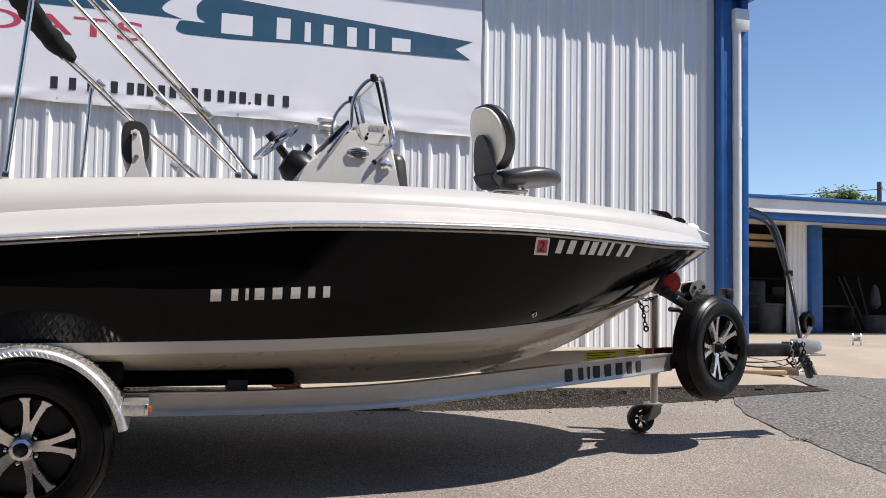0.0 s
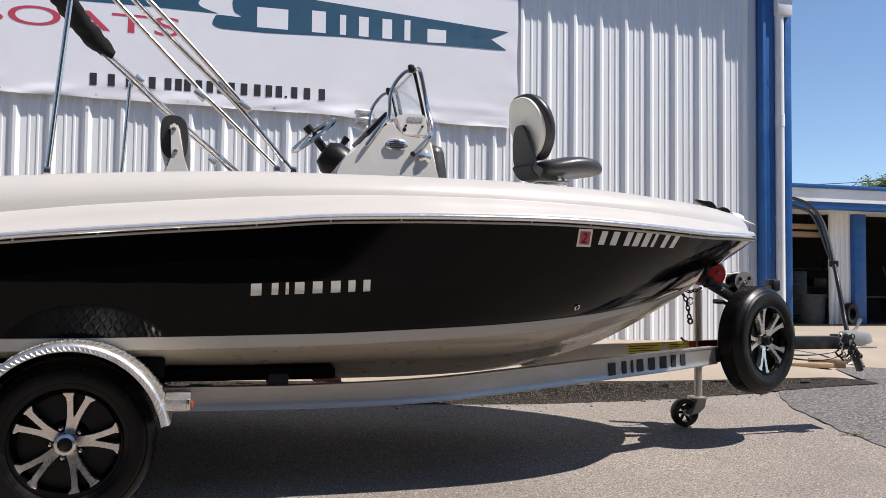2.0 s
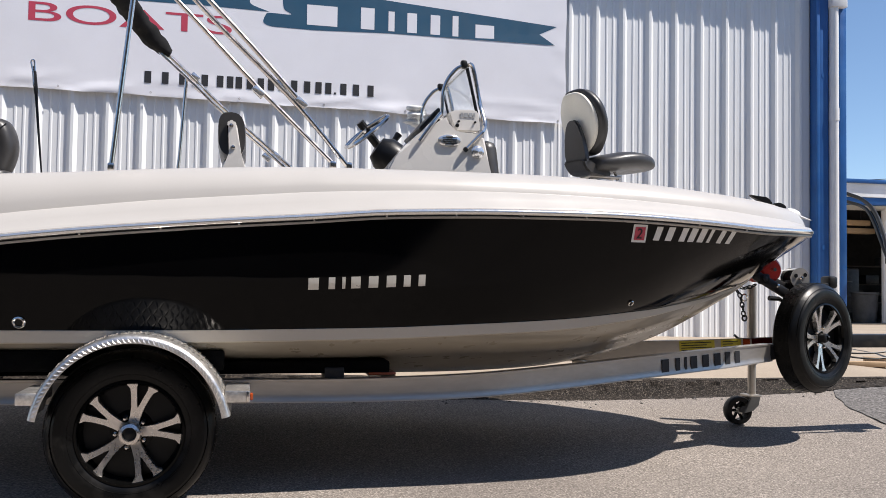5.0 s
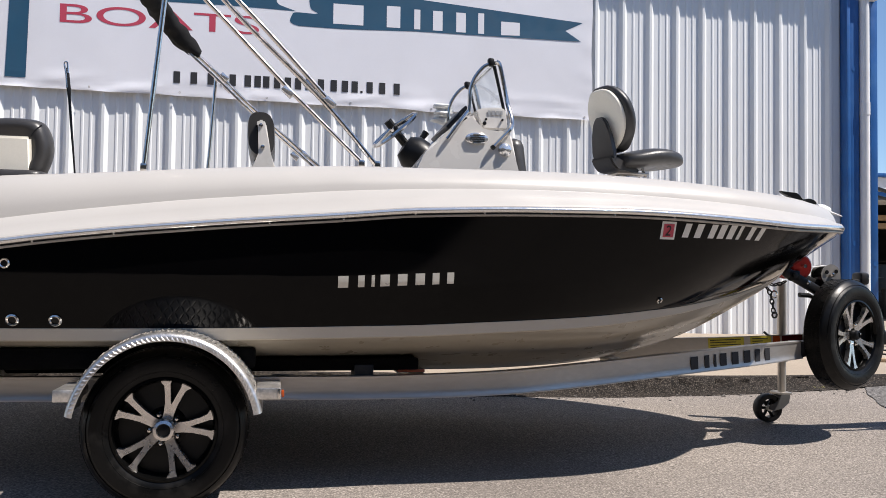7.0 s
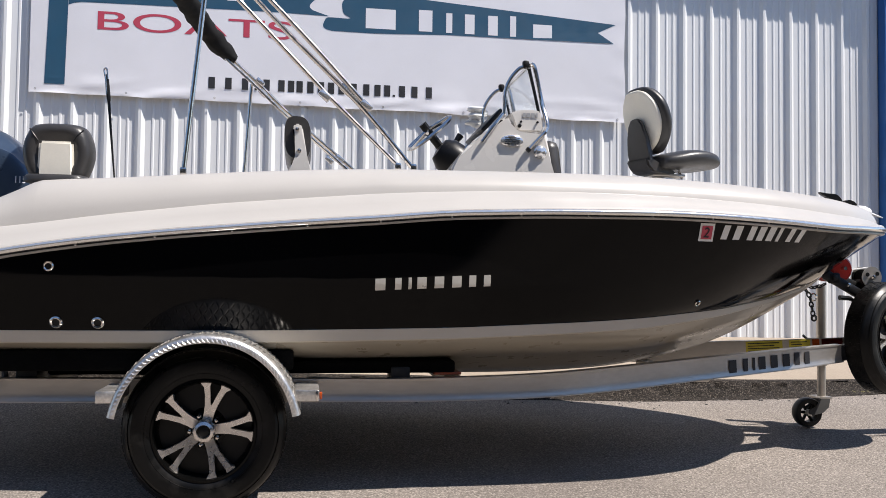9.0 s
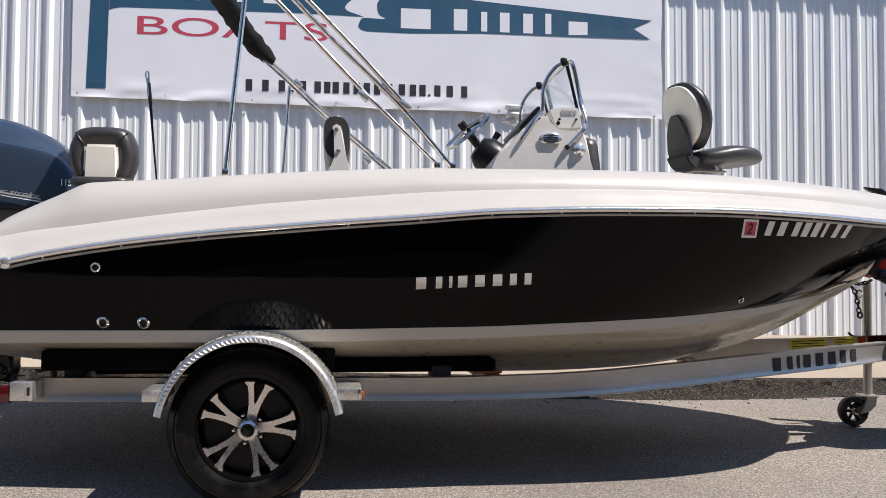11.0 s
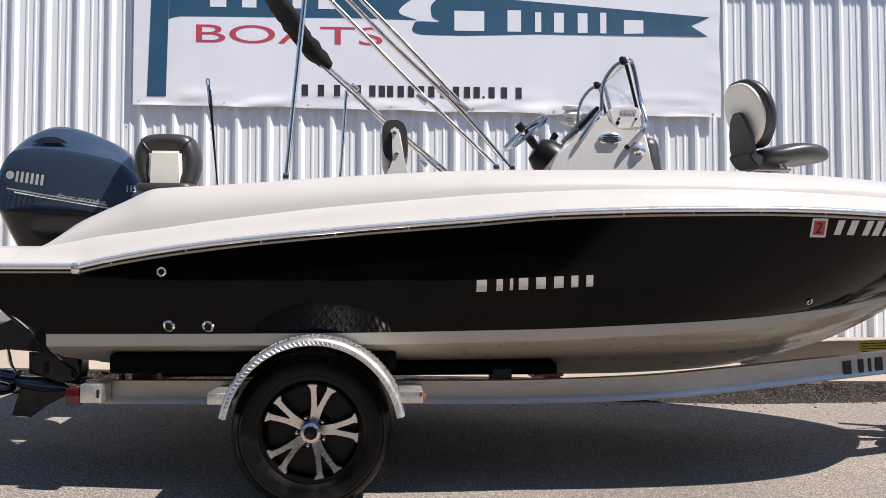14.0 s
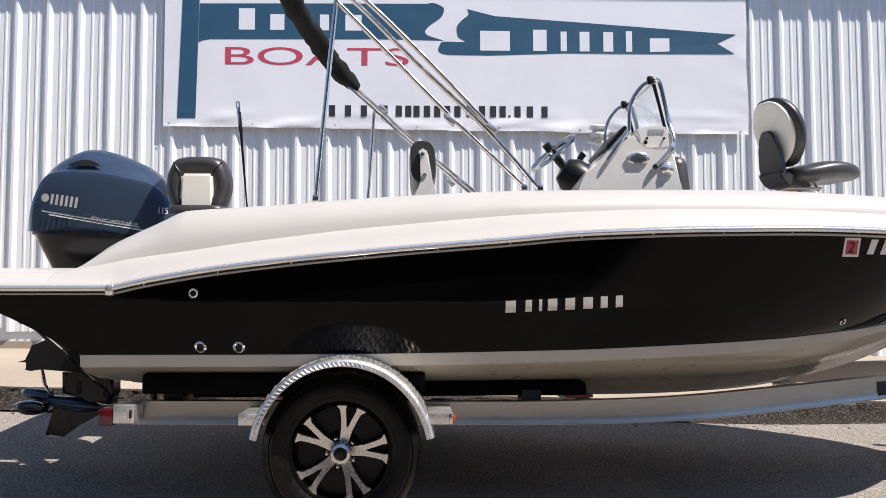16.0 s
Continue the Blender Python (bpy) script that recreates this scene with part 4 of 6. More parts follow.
# ---- centre console ----
con = thing("console", (-4.7, YC, 0.98), "cream fibreglass steering console with a curved windscreen", "console")
NEAR, FAR = YC - 0.36, YC + 0.36
prof_c = [(-4.97, 0.98), (-5.01, 1.57), (-4.965, 1.63), (-4.90, 1.712), (-4.83, 1.748), (-4.72, 1.858), (-4.70, 1.872), (-4.678, 1.845), (-4.652, 1.772), (-4.63, 1.765), (-4.51, 1.772), (-4.48, 1.772), (-4.44, 1.57), (-4.40, 0.98)]
bm = slab(bmesh.new(), prof_c, FAR - NEAR, Matrix.Translation((0, NEAR, 0)))
bmesh.ops.bevel(bm, geom=[e for e in bm.edges], offset=0.016, segments=3, affect="EDGES")
part("console_body", bm, M_CONSOLE, con, "cream console moulding", 40)
bm = slab(bmesh.new(), [(-4.676, 1.886), (-4.653, 1.899), (-4.613, 1.908), (-4.539, 1.911), (-4.505, 1.902), (-4.493, 1.801), (-4.501, 1.79), (-4.628, 1.787), (-4.641, 1.794)], 0.67, Matrix.Translation((0, YC - 0.335, 0)))
bmesh.ops.bevel(bm, geom=list(bm.edges), offset=0.008, segments=2, affect="EDGES")
part("dash_hood", bm, M_CONSOLE, con, "cream dash hood with model lettering", 40)
bars("model_bar", [(-4.608, -4.5932), (-4.5883, -4.567), (-4.5621, -4.5424), (-4.5375, -4.526)], 1.867, 1.89, M_GREYPLASTIC, con, lambda b: placed(b, Matrix.Translation((0, YC - 0.3385, 0))))
for x, z, r in [(-4.627, 1.818, 0.01), (-4.619, 1.841, 0.006), (-4.527, 1.841, 0.006)]:
    part("dash_knob", lathe(bmesh.new(), [(r, 0), (r, 0.010), (0, 0.012)], (x, YC - 0.335, z), (0, -1, 0), 12), M_PLASTICBLACK, con)
# louvred vent and round light on the near side
bm = lathe(bmesh.new(), [(0.0, 0.0), (0.036, 0.0), (0.042, 0.008), (0.034, 0.012), (0.0, 0.010)], (0, 0, 0), (0, -1, 0), 28)
placed(bm, Matrix.Translation((-4.677, NEAR - 0.001, 1.728)) @ Matrix.Diagonal((1.5, 1, 0.78, 1)))
vent = part("side_vent", bm, M_RAIL, con, "oval chrome louvred vent")
for k in range(4):
    z = 1.745 - 0.011 * k
    part("slot", boxed((-4.715, NEAR - 0.015, z - 0.002), (-4.634, NEAR - 0.009, z + 0.001)), M_PLASTICBLACK, vent, smooth=0)
part("side_light", lathe(bmesh.new(), [(0.034, 0.0), (0.036, 0.008), (0.026, 0.012), (0.024, 0.018), (0.0, 0.026)], (-4.519, NEAR - 0.001, 1.673), (0, -1, 0), 24), M_RAIL, con, "round chrome courtesy light")
# windscreen: two side panes and a front pane inside a bent stainless frame
def screen_line(y):
    """The frame over the console from its aft foot, over the crown, to the front foot."""
    return smooth_path([(-4.70, y, 1.866), (-4.695, y, 1.93), (-4.692, y, 2.012), (-4.667, y, 2.082), (-4.62, y, 2.142), (-4.578, y, 2.166)], 6)


for y in (YC - 0.27, YC + 0.27):
    o_ = -1 if y < YC else 1
    part("frame_tube", tube(bmesh.new(), screen_line(y) , 0.011, 10), M_CHROME, con, "bent stainless windscreen tube")
    part("frame_tube", tube(bmesh.new(), smooth_path([(-4.546, y, 2.18), (-4.522, y, 2.15), (-4.482, y, 1.965), (-4.468, y + o_ * 0.05, 1.85), (-4.49, y + o_ * 0.1, 1.79), (-4.535, y + o_ * 0.104, 1.74), (-4.582, y + o_ * 0.104, 1.689)], 5), 0.0125, 10), M_CHROME, con, "bent stainless windscreen tube")
    part("frame_foot", tube(bmesh.new(), [(-4.582, y + o_ * 0.104, 1.689), (-4.593, y + o_ * 0.104, 1.677)], 0.014, 10), M_PLASTICBLACK, con)
    part("grab_rail", tube(bmesh.new(), smooth_path([(-4.842, y + o_ * 0.104, 1.716), (-4.79, y + o_ * 0.106, 1.79), (-4.725, y + o_ * 0.09, 1.875)], 5), 0.011, 10), M_CHROME, con, "stainless grab rail")
    part("gasket", tube(bmesh.new(), [(-4.555, y, 2.153), (-4.487, y, 1.86)], 0.009, 8), M_PLASTICBLACK, con, "black screen gasket")
    out = [(p.x, p.z) for p in screen_line(y)] + [(-4.485, 1.88), (-4.478, 1.80), (-4.66, 1.80)]
    pane = part("side_pane", slab(bmesh.new(), out, 0.004, Matrix.Translation((0, y, 0))), M_GLASS, con, "clear acrylic side pane", 0)
    pane.visible_shadow = False
pane = part("front_pane", slab(bmesh.new(), [(-0.27, 0.0), (0.27, 0.0), (0.25, 0.34), (-0.25, 0.34)], 0.004,
                               Matrix.Translation((-4.48, YC, 1.83)) @ Matrix.Rotation(radians(-90), 4, "Z") @ Matrix.Rotation(radians(14), 4, "X")), M_GLASS, con, "clear acrylic front pane", 0)
pane.visible_shadow = False
part("crown_tube", tube(bmesh.new(), smooth_path([(-4.552, YC - 0.27, 2.17), (-4.537, YC, 2.184), (-4.552, YC + 0.27, 2.17)], 6), 0.012, 10), M_CHROME, con)
for y in (YC - 0.27, YC + 0.27):
    part("crown_clamp", boxed((-4.594, y - 0.016, 2.15), (-4.558, y + 0.016, 2.196), 0.01), M_PLASTICBLACK, con, "black frame clamp")
# helm: binnacle, column, three-spoke wheel
bm = lathe(bmesh.new(), [(0.0, -0.02), (0.10, 0.0), (0.097, 0.06), (0.065, 0.11), (0.0, 0.12)], (-4.94, YC - 0.12, 1.65), (-0.8, 0, 0.55), 20)
part("helm_binnacle", bm, M_PLASTICBLACK, con, "black steering binnacle")
axis = Vector((-0.65, -0.16, 0.74)).normalized()
hubp = Vector((-5.085, YC - 0.12, 1.80))
part("steering_column", tube(bmesh.new(), [hubp + axis * 0.065, hubp - axis * 0.16], 0.024, 10), M_PLASTICBLACK, con)
wheel = part("steering_wheel", lathe(bmesh.new(), [(0.148, -0.011), (0.159, 0.0), (0.148, 0.011), (0.137, 0.0)], hubp, axis, 40, True), M_CHROME, con, "polished stainless steering wheel")
sidev = Vector((0, 1, 0))
upv = axis.cross(sidev)
for k in range(5):
    a = math.pi / 2 + 2 * math.pi * k / 5
    part("spoke", tube(bmesh.new(), [hubp + axis * 0.02, hubp + 0.15 * (math.cos(a) * sidev + math.sin(a) * upv)], [0.013, 0.008], 8), M_CHROME, wheel)
part("throttle_lever", tube(bmesh.new(), [(-4.92, YC + 0.2, 1.66), (-4.88, YC + 0.22, 1.80), (-4.84, YC + 0.22, 1.86)], [0.012, 0.014, 0.022], 8), M_PLASTICBLACK, con)
part("gauge_hood", boxed((-4.757, YC - 0.2, 1.79), (-4.732, YC + 0.24, 1.958), 0.008, Matrix.Rotation(radians(42), 4, "Y")), M_PLASTICBLACK, con, "black gauge panel")
bm = bmesh.new()
for k in range(9):
    r = random.Random(k)
    c = Vector((-4.735 + 0.04 * r.random(), YC + 0.29 + 0.05 * r.random(), 1.945 + 0.12 * k / 9))
    bmesh.ops.create_icosphere(bm, subdivisions=2, radius=0.032 + 0.016 * r.random(), matrix=Matrix.Translation(c) @ Matrix.Diagonal((1.35, 1.1, 0.42, 1)))
for v in bm.verts:
    v.co += Vector((noise.noise(v.co * 30), noise.noise(v.co * 30 + Vector((5, 0, 0))), noise.noise(v.co * 30 + Vector((9, 0, 0))))) * 0.012
solo("plastic_wrap", bm, M_WHITEPAINT, (-4.71, YC + 0.3, 1.94), "crumpled white plastic wrap tied on the console rail", "wrap", smooth=60)
part("front_cushion", boxed((-4.455, YC - 0.28, 1.10), (-4.335, YC + 0.28, 1.765), 0.05, Matrix.Rotation(radians(-7), 4, "Y")), M_VINYLDARK, con, "charcoal vinyl console front cushion", 60)

# ---- leaning post seat ----
lp = thing("helm_seat", (-5.8, YC, 0.98), "cream helm seat back with charcoal bolster behind the console", "seat")
part("seat_box", boxed((-5.95, YC - 0.34, 0.98), (-5.55, YC + 0.34, 1.38), 0.03), M_GELWHITE, lp, "cream seat box")
part("seat_cushion", boxed((-5.97, YC - 0.35, 1.38), (-5.53, YC + 0.35, 1.47), 0.035), M_VINYLDARK, lp, "charcoal vinyl cushion", 60)
for sgn in (-1, 1):
    y = YC + sgn * 0.38
    bm = slab(bmesh.new(), [(-5.715, 1.35), (-5.88, 1.35), (-5.862, 1.512), (-5.85, 1.555), (-5.815, 1.60), (-5.838, 1.75), (-5.827, 1.771), (-5.80, 1.771), (-5.787, 1.75), (-5.762, 1.60), (-5.732, 1.512)], 0.028, Matrix.Translation((0, y - 0.014, 0)))
    bmesh.ops.bevel(bm, geom=list(bm.edges), offset=0.008, segments=2, affect="EDGES")
    arm = part("back_arm", bm, M_CONSOLE, lp, "cream backrest arm", 40)
    for x, z in ((-5.814, 1.742), (-5.803, 1.632)):
        part("bolt", lathe(bmesh.new(), [(0.012, 0), (0.01, 0.007), (0, 0.009)], (x, y - 0.014, z), (0, -1, 0), 10), M_CHROME, arm)
rings = []
for y in [YC - 0.37 + 0.74 * k / 12 for k in range(13)]:
    e = 1 - abs((y - YC) / 0.38) ** 6
    ring = []
    for k in range(24):
        a = 2 * math.pi * k / 24
        c, s_ = math.cos(a), math.sin(a)
        ring.append((-5.812 + 0.072 * (0.9 + 0.1 * e) * math.copysign(abs(c) ** 0.75, c) - 0.02 * s_ * 0.35, y, 1.704 + 0.118 * (0.93 + 0.07 * e) * math.copysign(abs(s_) ** 0.6, s_)))
    rings.append(ring)
part("back_bolster", skin(bmesh.new(), rings), M_VINYLDARK, lp, "charcoal vinyl back bolster", 60)

# ---- aft seat ----
AX, AY = -6.898, YC - 0.62
af = thing("aft_seat", (AX, AY, 1.39), "charcoal and cream vinyl stern seat beside the motor", "seat")
HALF = [(0.0, 1.402), (0.098, 1.402), (0.125, 1.43), (0.150, 1.50), (0.155, 1.56), (0.141, 1.618), (0.112, 1.663), (0.06, 1.677), (0.0, 1.679)]
outline = smooth_path([(x, 0, z) for x, z in HALF] + [(-x, 0, z) for x, z in reversed(HALF[:-1])], 4)[:-1]
PUFF = [(0.80, 0.065), (0.95, 0.05), (1.0, 0.015), (0.985, -0.022), (0.945, -0.045), (0.88, -0.062), (0.79, -0.070), (0.70, -0.071), (0.62, -0.068), (0.55, -0.062), (0.2, -0.05)]
rings = [[(AX + q.x * f, AY + d, 1.535 + (q.z - 1.535) * f) for q in outline] for f, d in PUFF]
back = part("backrest", skin(bmesh.new(), rings), M_VINYLDARK, af, "charcoal vinyl backrest", 70)
for sgn in (-1, 1):
    part("piping", tube(bmesh.new(), [(AX + sgn * 0.076, AY - 0.066, 1.588), (AX + sgn * 0.096, AY - 0.072, 1.618), (AX + sgn * 0.116, AY - 0.055, 1.644)], 0.0035, 6), M_PLASTICBLACK, back)
bm = slab(bmesh.new(), [(-0.074, 1.41), (0.088, 1.41), (0.080, 1.588), (-0.068, 1.588)], 0.06, Matrix.Translation((AX - 0.004, AY - 0.079, 0)))
bmesh.ops.bevel(bm, geom=list(bm.edges), offset=0.012, segments=3, affect="EDGES")
part("back_panel", bm, M_VINYLCREAM, af, "cream vinyl back panel", 60)
rings = []
for f, z in ((0.9, 1.392), (1.0, 1.397), (1.0, 1.416), (0.93, 1.428), (0.7, 1.432)):
    rings.append([(AX + 0.012 + 0.138 * f * math.copysign(abs(math.cos(a)) ** 0.4, math.cos(a)), AY - 0.01 + 0.14 * f * math.copysign(abs(math.sin(a)) ** 0.4, math.sin(a)), z) for a in (2 * math.pi * k / 40 for k in range(40))])
part("seat_base", skin(bmesh.new(), rings), M_VINYLDARK, af, "charcoal vinyl seat pad", 60)
part("seat_foot", boxed((AX - 0.12, YC - 0.62, 0.98), (AX + 0.12, YC - 0.42, 1.392), 0.02), M_GELWHITE, af)

# ---- bimini frame ----
bim = thing("bimini_top", (-5.4, YC, 1.5), "folded black canvas bimini on a stainless tube frame", "bimini top")
for sgn in (-1, 1):
    def B(x, z, d=0.0):
        return (x, YC + sgn * (0.80 + d), z)
    if sgn < 0:
        part("front_bow", tube(bmesh.new(), smooth_path([B(-5.272, 1.50), B(-5.52, 1.784), B(-5.845, 2.094), B(-6.125, 2.375), B(-6.40, 2.615)], 6), 0.0115, 10), M_CHROME, bim, "stainless bow tube")
        part("second_bow", tube(bmesh.new(), smooth_path([B(-5.485, 1.78), B(-5.785, 2.10), B(-6.075, 2.385), B(-6.38, 2.645)], 6), 0.0115, 10), M_CHROME, bim, "stainless bow tube")
        part("brace_bow", tube(bmesh.new(), [B(-5.345, 1.51, 0.02), B(-5.683, 1.832, 0.02), B(-5.969, 2.127, 0.02), B(-6.22, 2.38, 0.02)], 0.0105, 10), M_CHROME, bim, "stainless brace tube")
    else:
        for d_, lift, foot in ((0.0, 0.0, -5.30), (-0.03, -0.036, -5.37), (0.03, -0.017, -5.46)):
            part("front_bow", tube(bmesh.new(), smooth_path([B(foot, 1.72 + lift + (-5.465 - foot) * 0.82, d_), B(-5.857, 2.05 + lift, d_), B(-6.077, 2.255 + lift, d_), B(-6.29, 2.445 + lift, d_)], 6), 0.0115, 10), M_CHROME, bim, "stainless bow tube")
    ox = 0.0 if sgn < 0 else 0.135
    part("rear_strut", tube(bmesh.new(), [B(-6.318 + ox, 1.44, 0.0), B(-6.29 + ox, 1.75, 0.0), B(-6.225 + ox * 0.75, 2.42 if sgn < 0 else 2.25, 0.0)], 0.0115, 10), M_CHROME, bim, "stainless support strut")
    for x, z, d in ((-5.268, 1.515, 0), (-5.345, 1.515, 0.02), (-6.318, 1.465, 0)) if sgn < 0 else ((-6.183, 1.465, 0),):
        part("deck_hinge", boxed(B(x - 0.014, z - 0.03, d - 0.012 * sgn) if sgn > 0 else B(x - 0.014, z - 0.03, d + 0.012), B(x + 0.014, z + 0.006, d + 0.012 * sgn) if sgn > 0 else B(x + 0.014, z + 0.006, d - 0.012), 0.005), M_CHROME, bim, "stainless deck hinge")
    for x, z, d in (((-5.59, 1.862, -0.015), (-5.69, 1.822, 0.02), (-5.495, 1.788, 0.0)) if sgn < 0 else ((-6.067, 2.265, -0.02), (-6.05, 2.195, 0.0), (-5.61, 1.765, -0.02), (-5.54, 1.78, 0.0))):
        c = Vector(B(x, z, d))
        part("slide_clamp", box(bmesh.new(), c - Vector((0.03, 0.018, 0.015)), c + Vector((0.03, 0.018, 0.015)), 0.005, Matrix.Rotation(radians(43), 4, "Y")), M_RAIL, bim, "bright slide clamp")
# rolled canvas in its sleeve: an arch from side to side, drooping over the tubes
half = [(-6.235, 0.80, 2.405), (-6.31, 0.76, 2.465), (-6.40, 0.62, 2.545), (-6.49, 0.33, 2.63), (-6.545, 0.0, 2.668)]
pts = smooth_path([(x, YC + d, z) for x, d, z in half] + [(x - 0.02 - 0.19 * d, YC - d, z + 0.06 + 0.14 * d) for x, d, z in reversed(half[:-1])], 9)
n_p = len(pts) - 1
bm = tube(bmesh.new(), pts, [0.034 + 0.028 * math.sin(min(1, i / 12, (n_p - i) / 12) * math.pi / 2) for i in range(len(pts))], 16)
for v_ in bm.verts:
    v_.co += Vector((1, 1, 1)) * 0.012 * noise.noise(v_.co * 14) + Vector((1, 0, -1)) * 0.006 * noise.noise(v_.co * 40)
part("canvas_roll", bm, M_CANVAS, bim, "rolled black canvas in a sleeve", 70)
pole = thing("stern_light", (-6.875, -2.9, 1.45), "slim black stern light pole with a looped tip", "stern light")
part("shaft", tube(bmesh.new(), [(-6.876, -2.9, 1.45), (-6.888, -2.9, 1.576), (-6.912, -2.9, 1.829), (-6.931, -2.9, 2.041)], [0.005, 0.005, 0.007, 0.009], 8), M_PLASTICBLACK, pole)
part("clip_tip", tube(bmesh.new(), [(-6.929, -2.9, 2.02), (-6.931, -2.9, 2.041), (-6.943, -2.9, 2.147), (-6.952, -2.9, 2.18)], [0.010, 0.012, 0.012, 0.008], 8), M_PLASTICBLACK, pole)
part("tip_loop", tube(bmesh.new(), smooth_path([(-6.940, -2.912, 2.06), (-6.948, -2.912, 2.15), (-6.958, -2.912, 2.205), (-6.942, -2.912, 2.21), (-6.936, -2.912, 2.15)], 6), 0.005, 8), M_CHROME, pole)

# ---- outboard motor ----
mot = thing("outboard_motor", (-7.6, YC, 0.3), "dark navy metallic outboard motor with black lower unit", "outboard motor")
cow_top = curve([(-7.945, 1.39), (-7.905, 1.53), (-7.865, 1.675), (-7.81, 1.745), (-7.75, 1.79), (-7.68, 1.822), (-7.60, 1.825), (-7.50, 1.80), (-7.40, 1.758), (-7.295, 1.70), (-7.225, 1.632), (-7.172, 1.545), (-7.135, 1.44), (-7.127, 1.40)])
cow_w = curve([(-7.945, 0.14), (-7.91, 0.19), (-7.83, 0.218), (-7.65, 0.232), (-7.45, 0.232), (-7.30, 0.217), (-7.18, 0.182), (-7.127, 0.12)])
CREASE = curve([(-7.945, 1.375), (-7.89, 1.54), (-7.83, 1.64), (-7.764, 1.668), (-7.66, 1.672), (-7.526, 1.660), (-7.391, 1.637), (-7.255, 1.598), (-7.175, 1.51), (-7.127, 1.39)])


def cowl_section(x):
    """Half breadth and height from the seam up the flat side, over the shoulder crease, to the crown."""
    zt, w_, zc = cow_top(x), cow_w(x), CREASE(x)
    zb = 1.354 - 0.05 * (x + 7.9)
    zc = max(zb + 0.004, min(zc, zt - 0.008))
    s_, d = zc - zb, zt - zc
    return [(w_ * 0.955, zb), (w_ * 0.985, zb + 0.35 * s_), (w_ * 0.995, zb + 0.7 * s_), (w_ * 0.99, zb + 0.94 * s_), (w_ * 0.975, zc), (w_ * 0.90, zc + 0.07 * d), (w_ * 0.80, zc + 0.27 * d),
            (w_ * 0.68, zc + 0.50 * d), (w_ * 0.50, zc + 0.77 * d), (w_ * 0.27, zc + 0.94 * d), (0.0, zt)]


def cowl_half(x, z):
    sec = cowl_section(x)
    for (a0, z0), (a1, z1) in zip(sec, sec[1:]):
        if z <= z1:
            return a0 + (a1 - a0) * max(0.0, z - z0) / max(1e-5, z1 - z0)
    return 0.0


rings = []
for i in range(49):
    x = -7.945 + 0.818 * (0.5 - 0.5 * math.cos(math.pi * i / 48))
    sec = cowl_section(x)
    rings.append([(x, YC - a, z) for a, z in sec] + [(x, YC + a, z) for a, z in reversed(sec[:-1])])
bm = skin(bmesh.new(), rings)
cowl = part("cowling", bm, M_COWL, mot, "metallic navy cowling", 48)
part("cowl_seam", skin(bmesh.new(), [[(-7.555 + 0.395 * math.copysign(abs(math.cos(a)) ** 0.75, math.cos(a)), YC + 0.245 * math.copysign(abs(math.sin(a)) ** 0.7, math.sin(a)), z - 0.019 * math.copysign(abs(math.cos(a)) ** 0.75, math.cos(a))) for a in (2 * math.pi * k / 40 for k in range(40))] for z in (1.326, 1.342)]), M_PLASTICBLACK, mot, "black cowl seam", 40)
rings = []
for z, x0, x1, w_ in ((1.332, -7.94, -7.18, 0.234), (1.30, -7.925, -7.19, 0.232), (1.21, -7.875, -7.26, 0.205), (1.13, -7.83, -7.38, 0.17), (1.03, -7.80, -7.42, 0.12)):
    rings.append([((x0 + x1) / 2 + (x1 - x0) / 2 * math.copysign(abs(math.cos(a)) ** 0.7, math.cos(a)), YC + w_ * math.copysign(abs(math.sin(a)) ** 0.7, math.sin(a)), z - 0.02 * max(0.0, (z - 1.1) / 0.23) * math.cos(a)) for a in (2 * math.pi * k / 36 for k in range(36))])
part("lower_cowl", skin(bmesh.new(), rings), M_COWLLOW, mot, "dark lower cowl", 50)


def plate(outline, y, thick, bevel=0.01):
    """A bevelled plate with a given outline in x and z, its near face at y."""
    bm = slab(bmesh.new(), outline, thick, Matrix.Translation((0, y, 0)))
    bmesh.ops.bevel(bm, geom=[e for e in bm.edges if abs(e.verts[0].co.y - e.verts[1].co.y) < 1e-4], offset=bevel, segments=3, affect="EDGES", clamp_overlap=True)
    return bm


mid = part("midsection", plate([(-7.781, 0.594), (-7.669, 0.589), (-7.66, 0.622), (-7.602, 0.631), (-7.497, 0.588), (-7.503, 0.478), (-7.516, 0.415), (-7.617, 0.433), (-7.778, 0.48)], YC - 0.07, 0.14, 0.022), M_COWLLOW, mot, "black drive shaft housing", 50)
part("intake_slot", slab(bmesh.new(), [(-7.692, 0.546), (-7.665, 0.546), (-7.668, 0.478), (-7.694, 0.478)], 0.004, Matrix.Translation((0, YC - 0.0735, 0))), M_PLASTICBLACK, mid, smooth=0)
part("anode_strap", plate([(-7.658, 0.612), (-7.608, 0.62), (-7.595, 0.607), (-7.597, 0.589), (-7.635, 0.59)], YC - 0.078, 0.02, 0.004), M_DIMGREY, mid, "dull grey anode")
part("upper_housing", boxed((-7.80, YC - 0.09, 0.72), (-7.50, YC + 0.09, 1.06), 0.03), M_COWLLOW, mot, "black upper drive housing", 50)
part("trim_bracket", plate([(-7.92, 0.743), (-7.841, 0.768), (-7.804, 0.798), (-7.751, 0.786), (-7.684, 0.717), (-7.642, 0.634), (-7.651, 0.593), (-7.751, 0.604), (-7.852, 0.619), (-7.921, 0.605), (-7.951, 0.611), (-7.936, 0.655), (-7.994, 0.653), (-7.943, 0.667)], YC - 0.12, 0.2, 0.012), M_PLASTICBLACK, mot, "black tilt bracket", 40)
